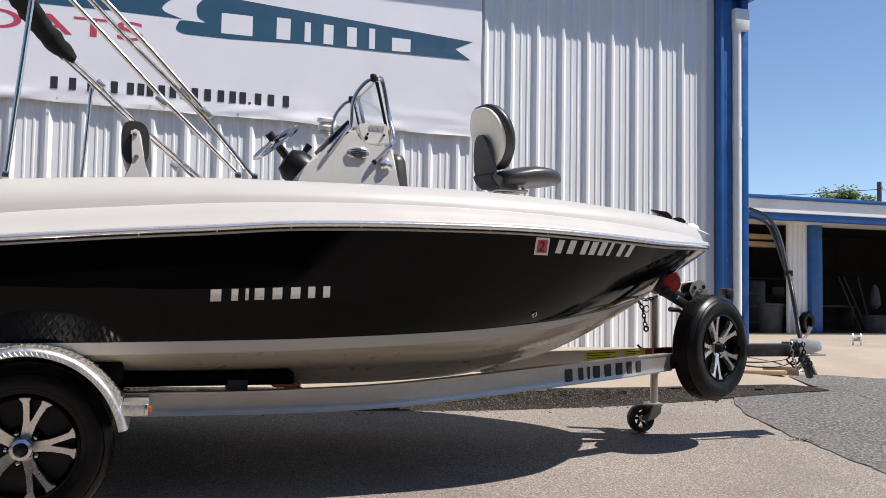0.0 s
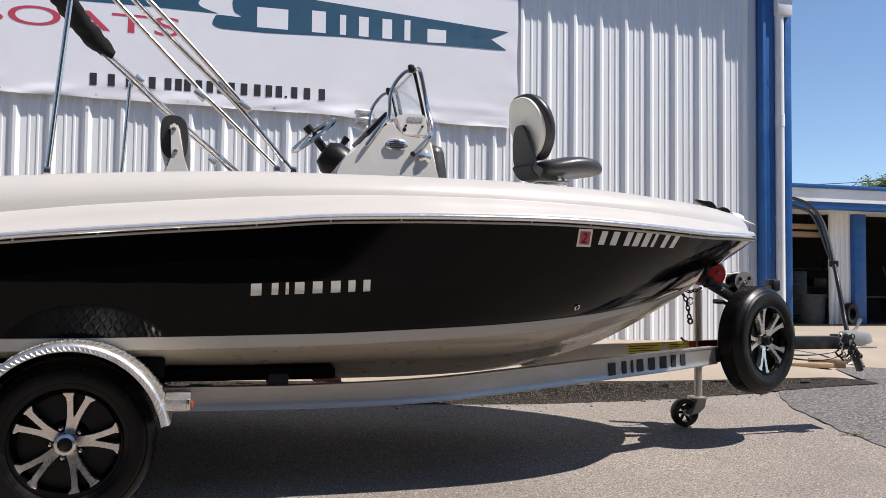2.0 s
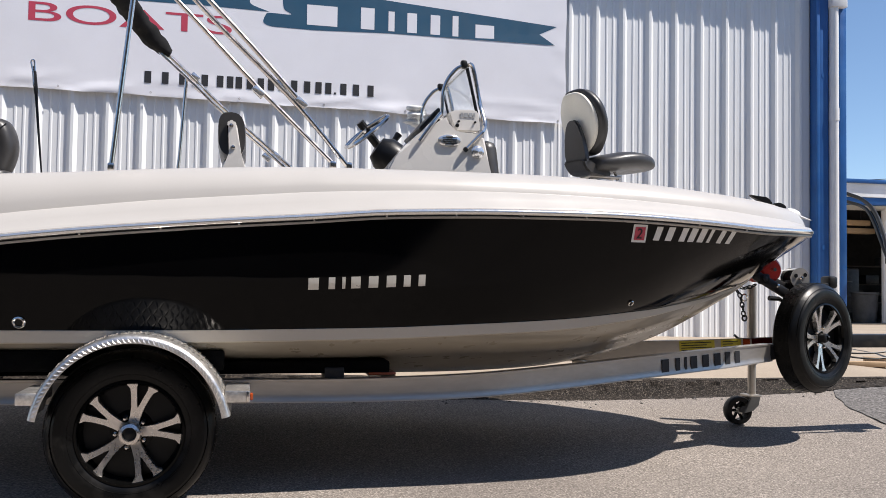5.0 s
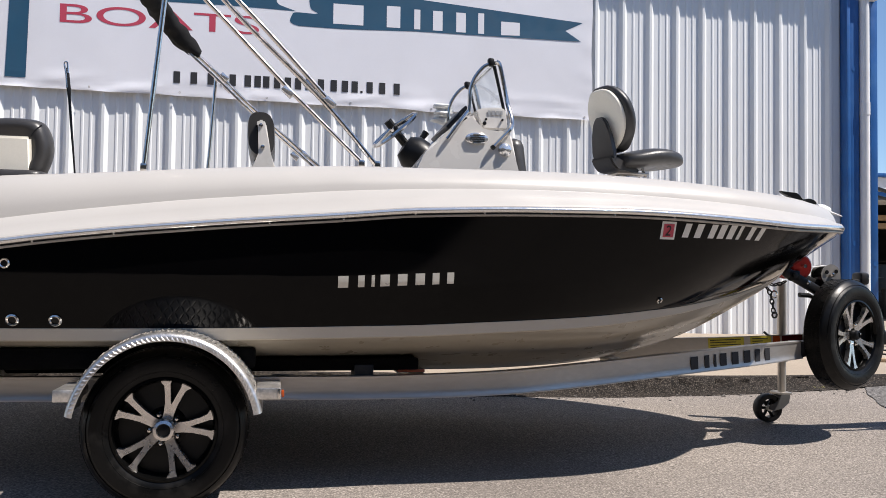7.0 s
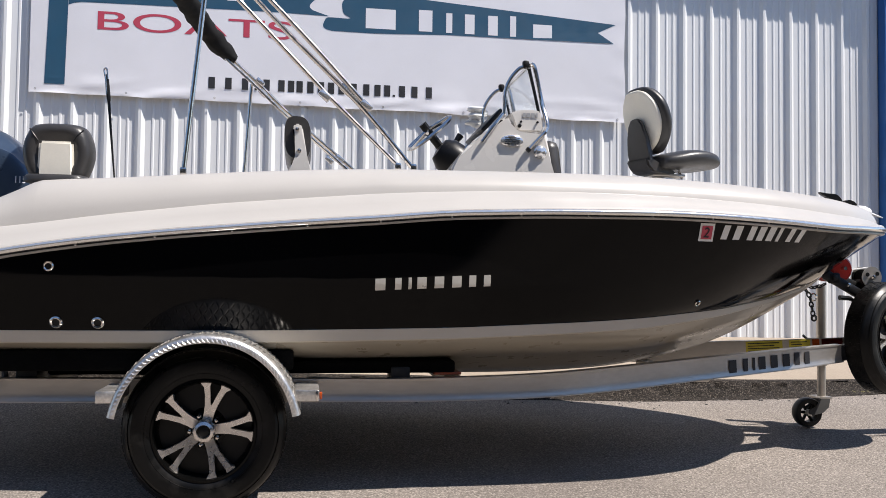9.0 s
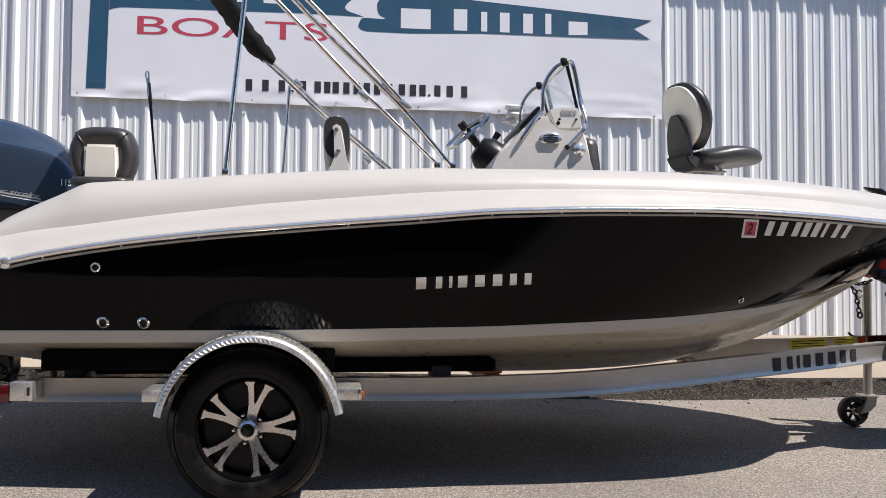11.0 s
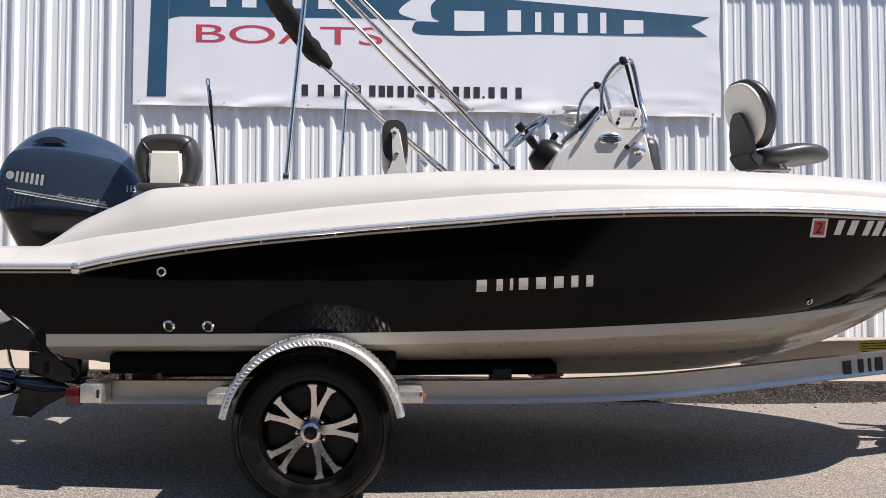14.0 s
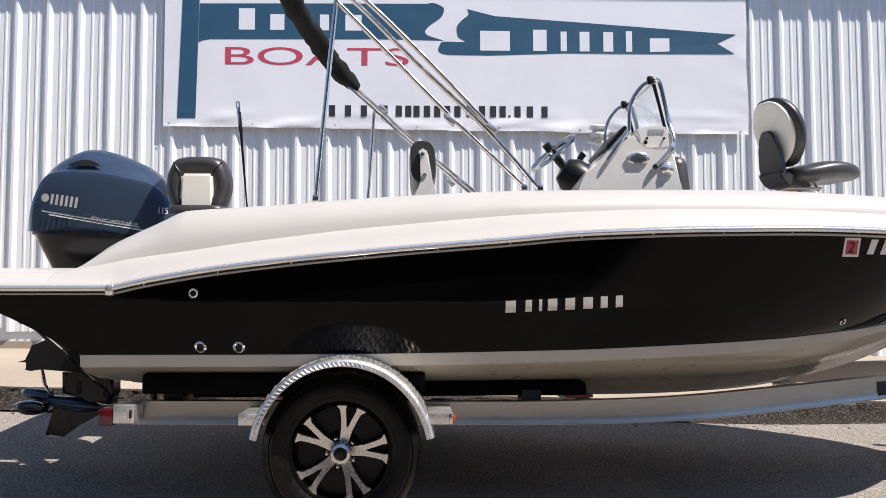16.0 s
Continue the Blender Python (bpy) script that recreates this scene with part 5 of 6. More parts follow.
part("gearcase", tube(bmesh.new(), smooth_path([(-7.869, YC, 0.433), (-7.723, YC, 0.413), (-7.577, YC, 0.393)], 10), [0.031 + 0.009 * math.sin(math.pi * min(1.0, i / 12) / 2) - 0.034 * max(0.0, (i - 11) / 9) ** 2 for i in range(21)], 24), M_COWL, mot, "navy torpedo gearcase", 60)
part("skeg", plate([(-7.841, 0.395), (-7.585, 0.378), (-7.595, 0.356), (-7.701, 0.297), (-7.786, 0.236), (-7.884, 0.247)], YC - 0.008, 0.016, 0.004), M_COWLLOW, mot, "black skeg fin", 40)
part("trim_rod", tube(bmesh.new(), [(x, YC - 0.03, z) for x, z in [(-7.524, 0.57), (-7.493, 0.568), (-7.421, 0.566), (-7.405, 0.561)]], [0.012, 0.016, 0.015, 0.006], 12), M_PLASTICBLACK, mot, "black tilt support bar")
part("trim_tab", plate([(-7.504, 0.453), (-7.448, 0.455), (-7.434, 0.448), (-7.493, 0.445)], YC - 0.05, 0.06, 0.003), M_PLASTICBLACK, mot)
HUB_A, HUB_B = Vector((-7.999, YC, 0.48)), Vector((-7.859, YC, 0.455))
prop = part("propeller", tube(bmesh.new(), [HUB_A, HUB_A.lerp(HUB_B, 0.06), HUB_A.lerp(HUB_B, 0.5), HUB_B], [0.022, 0.028, 0.031, 0.033], 24), M_COWL, mot, "navy and chrome propeller", 50)
part("prop_nut", lathe(bmesh.new(), [(0.0, 0.0), (0.016, 0.0), (0.016, 0.012), (0.008, 0.02), (0.0, 0.02)], HUB_A, HUB_A - HUB_B, 6), M_CHROME, prop)
BLADE = Vector((-7.936, YC - 0.05, 0.402))
rings = []
for k in range(7):
    t = k / 6
    rr = math.sin(math.pi * (0.04 + 0.92 * t)) ** 0.6
    rings.append([BLADE + Vector((0.092 * rr * math.cos(a) - 0.02 * (t - 0.5), 0.045 * (2 * t - 1), 0.040 * rr * math.sin(a) + 0.012 * (t - 0.5))) for a in (2 * math.pi * q / 28 for q in range(28))])
part("blade", skin(bmesh.new(), rings), M_COWLLOW, prop, "dark glossy propeller blade", 60)
part("blade_rim", tube(bmesh.new(), [BLADE + Vector((0.088 * math.cos(a), -0.03, 0.038 * math.sin(a))) for a in (radians(35 + 6 * q) for q in range(26))], 0.005, 8), M_CHROME, prop, "bright worn blade edge")
upper = smooth_path([(x, YC - 0.03, z) for x, z in [(-7.901, 0.617), (-7.893, 0.578), (-7.882, 0.527), (-7.853, 0.475)]], 5)
part("blade", tube(bmesh.new(), upper, [0.006 + 0.005 * math.sin(math.pi * i / (len(upper) - 1)) for i in range(len(upper))], 8), M_CHROME, prop, "bright worn propeller blade edge")
for sgn in (-1, 1):
    part("clamp_bracket", slab(bmesh.new(), [(-7.52, 1.10), (-7.36, 1.10), (-7.34, 0.86), (-7.40, 0.70), (-7.50, 0.66), (-7.60, 0.70), (-7.62, 0.86)], 0.03, Matrix.Translation((0, YC + sgn * 0.13 - 0.015, 0))), M_BLACKSTEEL, mot, "black clamp bracket", 0)
part("hose", tube(bmesh.new(), smooth_path([(x, YC - 0.19, z) for x, z in [(-7.937, 0.899), (-7.923, 0.883), (-7.905, 0.869), (-7.865, 0.836), (-7.81, 0.793), (-7.724, 0.721), (-7.653, 0.641), (-7.573, 0.574), (-7.493, 0.513), (-7.475, 0.492), (-7.49, 0.477), (-7.502, 0.494), (-7.487, 0.509)]], 5), 0.0085, 8), M_PLASTICBLACK, mot, "black control hose")
part("hose_sleeve", tube(bmesh.new(), [(x, YC - 0.19, z) for x, z in [(-7.865, 0.836), (-7.81, 0.793), (-7.724, 0.721)]], [0.010, 0.016, 0.013], 10), M_PLASTICBLACK, mot)
part("hose_ring", tube(bmesh.new(), [(-7.93 + 0.021 * math.cos(k * math.pi / 8), YC - 0.2, 0.883 + 0.019 * math.sin(k * math.pi / 8)) for k in range(17)], 0.006, 8), M_PLASTICBLACK, mot, "black hose clip")


def on_cowl(bm, m):
    """Lays a flat print on the near side of the cowling."""
    placed(bm, m)
    for v_ in bm.verts:
        v_.co.y = YC - cowl_half(v_.co.x, v_.co.z) - 0.02 + v_.co.y * 0.3
    return bm


bars("maker_bar", [(0.0262 * k + 0.003, 0.0262 * k + 0.017) for k in range(6)], 0.0, 0.056, M_SILVERPRINT, cowl, lambda b: on_cowl(b, Matrix.Translation((-7.788, 0, 1.494)) @ Matrix.Rotation(radians(8.5), 4, "Y")))
part("maker_disc", on_cowl(lathe(bmesh.new(), [(0.022, 0), (0.0, 0.001)], (0, 0, 0), (0, -1, 0), 20), Matrix.Translation((-7.812, 0, 1.528))), M_SILVERPRINT, cowl, smooth=0)
part("series_lettering", on_cowl(lettering("four stroke", 0.022, 0.001, 0.35, 1.7), Matrix.Translation((-7.572, 0, 1.412)) @ Matrix.Rotation(radians(8), 4, "Y")), M_SILVERPRINT, cowl, smooth=0)
part("power_lettering", on_cowl(lettering("115", 0.034, 0.004, 0.0, 0.72), Matrix.Translation((-7.222, 0, 1.446))), M_WHITEPAINT, cowl, smooth=0)
for dz in (0.0, -0.02):
    part("trim_line", on_cowl(slab(bmesh.new(), [(i * 0.057, -0.003 - 0.0096 * i) for i in range(10)] + [(i * 0.057, 0.004 - 0.0096 * i) for i in reversed(range(10))], 0.001), Matrix.Translation((-7.83 + abs(dz) * 2, 0, 1.458 + dz))), M_SILVERPRINT if not dz else M_WHITEPAINT, cowl, smooth=0)

part("air_intake", on_cowl(strip((-7.712, -7.528, lambda x: 1.704 + 0.036 * max(0.0, 1 - abs((x + 7.628) / 0.09) ** 2.2)), lambda x: 1.704 - 0.003 * (x + 7.712) / 0.18, 20), Matrix()), M_PLASTICBLACK, cowl, "black air intake slot", 0)

# ---- wheels ----
def wheel_parts(parent, c, n, spin, width=1.0, cap=M_MACHINED):
    """Tyre, rim and five split spokes round the centre c, the outer face towards n."""
    c, n = Vector(c), Vector(n).normalized()
    up = Vector((0, 0, 1))
    side = up.cross(n).normalized()

    def P(r, a, h):
        return c + n * h + r * (math.cos(a) * side + math.sin(a) * up)

    def across(profile):
        return [(r, h * width if h < 0 else h) for r, h in profile]

    R = 0.338
    tyre = part("tyre", lathe(bmesh.new(), across([(0.205, 0.0), (0.22, 0.012), (0.26, 0.022), (0.292, 0.018), (0.312, 0.003), (0.326, -0.014), (0.334, -0.028), (R, -0.055), (R, -0.135), (0.335, -0.162), (0.31, -0.188), (0.26, -0.205), (0.205, -0.18)]),
                c, n, 64, True), M_RUBBER, parent, "black rubber trailer tyre", 30)
    for h in (-0.065, -0.095, -0.125):
        part("tread_groove", lathe(bmesh.new(), across([(R + 0.0005, h - 0.006), (R - 0.002, h - 0.004), (R - 0.002, h + 0.004), (R + 0.0005, h + 0.006)]), c, n, 48), M_PLASTICBLACK, tyre, smooth=60)
    bm = bmesh.new()
    for row, (h0, h1) in enumerate(((-0.036, -0.062), (-0.067, -0.092), (-0.098, -0.123), (-0.128, -0.155))):
        for k in range(56):
            a_, w_ = 2 * math.pi * (k + 0.5 * (row % 2)) / 56, 0.048
            sl = 0.012 if row in (1, 2) else 0.0
            q = [P(r_, a_ + d_, h_ * width) for r_ in (R - 0.007, R + 0.0014) for d_, h_ in ((-w_, h0), (w_, h0 - sl), (w_, h1 - sl * 0.4), (-w_, h1))]
            v_ = [bm.verts.new(p) for p in q]
            for f_ in ((4, 5, 6, 7), (0, 1, 5, 4), (1, 2, 6, 5), (2, 3, 7, 6), (3, 0, 4, 7)):
                bm.faces.new([v_[i] for i in f_])
    bmesh.ops.recalc_face_normals(bm, faces=list(bm.faces))
    tagged(part("tread_pattern", bm, M_RUBBER, tyre, smooth=0), kind="stuff")
    for r, h in ((0.236, 0.0155), (0.303, 0.0085)):
        part("sidewall_ring", lathe(bmesh.new(), [(r, h - 0.003), (r + 0.003, h + 0.0025), (r + 0.006, h - 0.006)], c, n, 48, True), M_RUBBER, tyre)
    rim = part("rim", lathe(bmesh.new(), [(0.212, 0.002), (0.214, 0.012), (0.205, 0.014), (0.198, 0.004), (0.192, -0.03), (0.185, -0.11), (0.19, -0.15)], c, n, 48, True), M_RIMBLACK, parent, "gloss black wheel rim", 40)
    part("rim_disc", lathe(bmesh.new(), [(0.19, -0.075), (0.12, -0.065), (0.05, -0.052), (0.0, -0.05), (0.0, -0.09), (0.19, -0.10)], c, n, 40, True), M_RIMBLACK, rim, smooth=40)
    for k in range(5):
        a0 = spin + 2 * math.pi * k / 5
        outline = []
        for r, d in ((0.042, -0.52), (0.07, -0.30), (0.105, -0.235), (0.150, -0.238), (0.180, -0.255), (0.197, -0.318), (0.201, -0.322), (0.201, -0.105), (0.186, -0.122), (0.150, -0.088), (0.115, -0.040), (0.104, 0.0)):
            outline.append((r, d))
        outline += [(r, -d) for r, d in reversed(outline[:-1])]
        bm = bmesh.new()
        dome = lambda r: 0.006 - 0.15 * max(0.0, 0.2 - r)
        top = [bm.verts.new(P(r, a0 + d, dome(r))) for r, d in outline]
        low = [bm.verts.new(P(r, a0 + d * 1.04, dome(r) - 0.026)) for r, d in outline]
        n_o = len(outline)
        for i in range(n_o):
            j = (i + 1) % n_o
            bm.faces.new((top[i], top[j], low[j], low[i]))
        bm.faces.new([top[i] for i in (0, 1, 2, 9, 10, 11, 12, 13, 20, 21, 22)])
        for f_ in ((2, 3, 8, 9), (3, 4, 8), (4, 5, 6, 7, 8), (20, 13, 14, 19), (19, 14, 18), (18, 14, 15, 16, 17)):
            bm.faces.new([top[i] for i in f_])
        part("spoke", bm, M_MACHINED, rim, "machined silver split spoke", 0)
        lug = P(0.062, a0 + math.pi / 5, -0.018)
        part("lug_nut", lathe(bmesh.new(), [(0.011, -0.04), (0.011, 0.008), (0.006, 0.014), (0, 0.015)], lug, n, 6), M_CHROME, rim)
    size = 1.0 if cap is M_MACHINED else 0.62
    part("hub_cap", lathe(bmesh.new(), [(0.044 * size, -0.05), (0.047 * size, 0.012 * size), (0.041 * size, 0.026 * size), (0.029 * size, 0.032 * size), (0.026 * size, 0.02 * size)], c, n, 28, True), cap, rim, "hub cap ring")
    part("hub_centre", lathe(bmesh.new(), [(0.028 * size, 0.018 * size), (0.02 * size, 0.022 * size), (0.0, 0.024 * size)], c, n, 20), M_PLASTICBLACK, rim)
    return tyre


# ---- trailer ----
WX, WY, FX = -6.17, -4.41, -6.158
tr = thing("boat_trailer", (-5.0, YC, 0.0), "aluminium channel boat trailer with diamond plate fenders", "trailer")
wheel_parts(tr, (WX, WY, 0.336), (0, -1, 0), radians(76.5))
wheel_parts(tr, (WX, 2 * YC - WY, 0.50), (0, 1, 0), radians(20))
BEAM = [(-7.12, 4.2, 0.482), (-5.6, 4.2, 0.470), (-5.1, 4.195, 0.470), (-4.6, 4.12, 0.475), (-4.1, 3.97, 0.494), (-3.7, 3.855, 0.516), (-3.3, 3.74, 0.537), (-2.95, 3.637, 0.555), (-2.62, 3.54, 0.574)]


def beam(line, h, w, sgn):
    """A channel beam along a line; its open side inboard."""
    pts = smooth_path([(x, YC + sgn * (y + YC), z) for x, y, z in line], 6)
    rings = []
    for i, p in enumerate(pts):
        d = pts[min(i + 1, len(pts) - 1)] - pts[max(i - 1, 0)]
        d.z = 0
        o = Vector((-d.y, d.x, 0)).normalized()
        if o.y * sgn < 0:
            o = -o
        H = h / 2 * (1.0 + 0.14 * max(0.0, min(1.0, (p.x + 5.4) / 1.2)) - 0.13 * max(0.0, min(1.0, (p.x + 3.0) / 0.4)))
        prof = [(0.008, -H), (0.008, -H + 0.006), (0.006, -H + 0.011), (0.002, -H + 0.026), (0, -H + 0.040), (0, H - 0.010), (0.004, H - 0.008), (0.004, H), (-w, H), (-w, H - 0.007), (-0.007, H - 0.007), (-0.007, -H + 0.007), (-w, -H + 0.007), (-w, -H)]
        rings.append([p + o * a + Vector((0, 0, b)) for a, b in prof])
    return skin(bmesh.new(), rings)


for sgn in (-1, 1):
    part("side_beam", beam(BEAM, 0.103, 0.055, sgn), M_ALU, tr, "bright aluminium channel side beam", 30)
    part("tongue_arm", beam([(-2.63, 3.543, 0.574), (-2.3, 3.45, 0.603), (-2.0, 3.385, 0.616)], 0.088, 0.05, sgn), M_BLACKSTEEL, tr, "black steel tongue arm", 30)
part("tongue", boxed((-2.35, YC - 0.045, 0.588), (-1.47, YC + 0.045, 0.672), 0.006), M_BLACKSTEEL, tr, "black square tongue tube")
for x in (-7.0, -5.0, -3.6):
    hw = 0.84 if x < -4 else 0.40
    part("cross_member", boxed((x - 0.04, YC - hw, 0.435), (x + 0.04, YC + hw, 0.485), 0.005), M_ALU, tr)
part("axle", boxed((WX - 0.035, -4.22, 0.33), (WX + 0.035, 2 * YC + 4.22, 0.40), 0.005), M_BLACKSTEEL, tr)
for sgn in (-1, 1):
    yb = YC + sgn * 0.74
    part("bunk", boxed((-7.05, YC + sgn * 0.915 - 0.045, 0.572), (-5.81, YC + sgn * 0.915 + 0.045, 0.66), 0.012), M_BUNK, tr, "black carpeted bunk board")
    part("bunk", boxed((-6.87, yb - 0.075, 0.54), (-5.06, yb + 0.075, 0.598), 0.012), M_BUNK, tr, "black carpeted bunk board")
    for x in (-6.95, -5.32):
        part("bunk_bracket", boxed((x - 0.045, yb - 0.09, 0.46), (x + 0.045, yb + 0.07, 0.57), 0.008), M_BLACKSTEEL, tr)
part("bunk_arm", tube(bmesh.new(), smooth_path([(x, YC - 0.8, z) for x, z in [(-7.045, 0.529), (-7.048, 0.584), (-7.036, 0.608), (-7.01, 0.614), (-6.98, 0.602)]], 4), 0.014, 8), M_DIMGREY, tr, "bent grey bunk support arm")
part("marker_tab", boxed((-5.16, YC - 0.81, 0.53), (-5.03, YC - 0.68, 0.544), 0.004), M_AMBER, tr, "orange plastic bunk cap")

# fenders of tread plate
for sgn in (-1, 1):
    yo, yi = (-4.52, -4.235) if sgn < 0 else (2 * YC + 4.235, 2 * YC + 4.52)
    zc = 0.335 + (0.12 if sgn > 0 else 0)
    angs = [radians(11 + 158 * k / 48) for k in range(49)]
    rings = []
    for a in angs:
        c, s_ = math.cos(a), math.sin(a)
        o_, i_ = (yo, yi) if sgn < 0 else (yi, yo)
        q_ = 1 if sgn < 0 else -1
        prof = [(0.372, o_ + 0.004 * q_), (0.372, o_), (0.386, o_ - 0.001 * q_), (0.397, o_ + 0.003 * q_), (0.4045, o_ + 0.012 * q_), (0.408, o_ + 0.026 * q_), (0.4085, o_ + 0.05 * q_), (0.4085, i_), (0.404, i_), (0.403, o_ + 0.02 * q_), (0.386, o_ + 0.005 * q_)]
        rings.append([(FX + r * c * 0.955, y, zc + r * s_) for r, y in prof])
    fender = part("fender", skin(bmesh.new(), rings), M_TREAD, tr, "bright diamond plate fender", 50)
    bm = bmesh.new()
    for i in range(46):
        a = radians(12 + 156 * (i + 0.5) / 46)
        for j in range(7):
            y = min(yo, yi) + 0.05 + 0.036 * j
            if y > max(yo, yi) - 0.01:
                continue
            flip = 1 if (i + j) % 2 else -1
            c, s_ = math.cos(a), math.sin(a)
            rad, tan = Vector((c * 0.955, 0, s_)), Vector((-s_ * 0.955, 0, c))
            ctr_ = Vector((FX, y, zc)) + rad * 0.4085
            l_ = (tan * 0.010 + Vector((0, flip * 0.022, 0)))
            w_ = (tan * -0.0065 + Vector((0, flip * 0.003, 0)))
            q = [ctr_ - l_, ctr_ + w_ + rad * 0.0055, ctr_ + l_, ctr_ - w_ + rad * 0.001]
            bm.faces.new([bm.verts.new(p) for p in q])
    tagged(part("plate_pattern", bm, M_TREAD, fender, smooth=0), kind="stuff")
    bm = bmesh.new()
    for i in range(52):
        a = radians(13 + 154 * (i + 0.5) / 52)
        c, s_ = math.cos(a), math.sin(a)
        yy = yo - 0.0045 if sgn < 0 else yi + 0.0045
        rad, tan = Vector((c * 0.955, 0, s_)), Vector((-s_ * 0.955, 0, c))
        ctr_ = Vector((FX, yy - (0.001 if sgn < 0 else -0.001), zc)) + rad * 0.384
        out_ = Vector((0, 0.0035 if sgn < 0 else -0.0035, 0))
        l_, w_ = rad * 0.0105 + tan * 0.008, rad * -0.002 + tan * 0.0055
        bm.faces.new([bm.verts.new(p) for p in (ctr_ - l_, ctr_ + w_ - out_, ctr_ + l_, ctr_ - w_)])
    tagged(part("edge_pattern", bm, M_TREAD, fender, smooth=0), kind="stuff")
    ys = sorted((yo + (0.02 if sgn < 0 else 0.2), yi - (0.0 if sgn < 0 else 0.02)))
    for x0, x1 in ((-5.80, -5.70), (-6.585, -6.505)):
        part("fender_bracket", boxed((x0, ys[0], 0.466), (x1, ys[1], 0.514), 0.004), M_TREAD, tr, "aluminium fender bracket box")
part("side_marker", boxed((-5.70, -4.49, 0.472), (-5.688, -4.46, 0.502), 0.004), M_AMBER, tr, "amber side marker lamp")
part("marker_holder", boxed((-5.713, -4.505, 0.468), (-5.704, -4.445, 0.512), 0.003), M_CHROME, tr)
# tail lamps
for sgn in (-1, 1):
    y0, y1 = sorted((YC + sgn * 0.88, YC + sgn * 1.0))
    lamp = part("tail_lamp", boxed((-7.156, y0, 0.452), (-7.065, y1, 0.532), 0.005), M_TREAD, tr, "aluminium tail lamp box")
    part("red_lens", boxed((-7.219, y0 + 0.004, 0.442), (-7.155, y1 - 0.004, 0.516), 0.008), M_REDLENS, lamp, "red tail lamp lens")
    part("lamp_bracket", boxed((-7.085, y0 - 0.008, 0.475), (-7.075, y0 + 0.004, 0.51), 0.002), M_BLACKSTEEL, lamp)

bm_dir = Matrix.Translation((-3.495, -3.8005, 0.488)) @ Matrix.Rotation(math.atan2(0.1165, 0.4), 4, "Z") @ Matrix.Rotation(radians(-3.2), 4, "Y")
bars("maker_bar", [(0.65 * a, 0.65 * b) for a, b in NAME], 0.0, 0.07, M_INK, tr, lambda b: placed(b, bm_dir))
FAR_FACE = Matrix.Translation((-3.3, 2 * YC + 3.74 - 0.064, 0.537)) @ Matrix.Rotation(math.atan2(-0.2946, 1.0), 4, "Z") @ Matrix.Rotation(radians(-3.4), 4, "Y")
part("label_plate", placed(boxed((-0.6, -0.001, -0.052), (0.98, 0.003, 0.055)), FAR_FACE), M_ALU, tr, smooth=0)
for x0, x1, m in ((0.352, 0.575, M_YELLOW), (0.615, 0.742, M_YELLOW), (0.755, 0.797, M_AMBER), (0.81, 0.935, M_REDLENS)):
    lab_ = part("warning_label", placed(boxed((x0, -0.004, -0.026), (x1, -0.0015, 0.05)), FAR_FACE), m, tr, "yellow warning label" if m is M_YELLOW else "orange and red reflector", 0)
    if m is M_YELLOW:
        for k in range(4):
            part("print_bar", placed(boxed((x0 + 0.012, -0.0055, 0.034 - 0.016 * k), (x1 - 0.02 - 0.03 * (k % 2), -0.0042, 0.039 - 0.016 * k)), FAR_FACE), M_INK, lab_, smooth=0)

# jack
jk = (-2.41, -3.03)
part("jack_tube", tube(bmesh.new(), [(jk[0] + 0.01, jk[1], 0.56), (jk[0] + 0.01, jk[1], 0.97)], 0.03, 14), M_ALU, tr, "zinc plated jack tube")
jin = part("jack_leg", tube(bmesh.new(), [(jk[0] + 0.01, jk[1], 0.24), (jk[0] + 0.01, jk[1], 0.60)], 0.026, 14), M_ALU, tr, "zinc plated jack leg")
part("fork_crown", boxed((jk[0] - 0.045, jk[1] - 0.06, 0.235), (jk[0] + 0.045, jk[1] + 0.05, 0.252), 0.005), M_ALU, jin)
for dy in (-0.062, 0.024):
    bm = slab(bmesh.new(), [(jk[0] - 0.035, 0.24), (jk[0] + 0.03, 0.24), (jk[0] + 0.02, 0.185), (jk[0] - 0.02, 0.15), (jk[0] - 0.085, 0.135), (jk[0] - 0.12, 0.145), (jk[0] - 0.118, 0.168), (jk[0] - 0.07, 0.19)], 0.006, Matrix.Translation((0, jk[1] + dy, 0)))
    part("caster_fork", bm, M_DIMGREY, jin, "dull grey caster fork", 0)
cw = Vector((jk[0] - 0.108, jk[1] - 0.02, 0.15))
part("jack_clamp", boxed((jk[0] - 0.05, -3.20, 0.53), (jk[0] + 0.06, jk[1] + 0.04, 0.60), 0.006), M_BLACKSTEEL, tr)
cast = part("caster_wheel", lathe(bmesh.new(), [(0.062, -0.03), (0.088, -0.03), (0.094, -0.018), (0.094, 0.018), (0.088, 0.03), (0.062, 0.03)], cw, (0, -1, 0), 32, True), M_PLASTICBLACK, tr, "black plastic caster wheel")
for k in range(6):
    a = 2 * math.pi * k / 6
    part("caster_spoke", tube(bmesh.new(), [cw + Vector((0.015 * math.cos(a), 0, 0.015 * math.sin(a))), cw + Vector((0.065 * math.cos(a), 0, 0.065 * math.sin(a)))], 0.010, 6), M_PLASTICBLACK, cast)
part("caster_hub", lathe(bmesh.new(), [(0.0, -0.034), (0.02, -0.034), (0.02, 0.034), (0.0, 0.034)], cw, (0, -1, 0), 14), M_ALU, cast)
part("jack_collar", tube(bmesh.new(), [(jk[0] + 0.01, jk[1], 0.45), (jk[0] + 0.01, jk[1], 0.48)], 0.036, 14), M_ALU, tr)
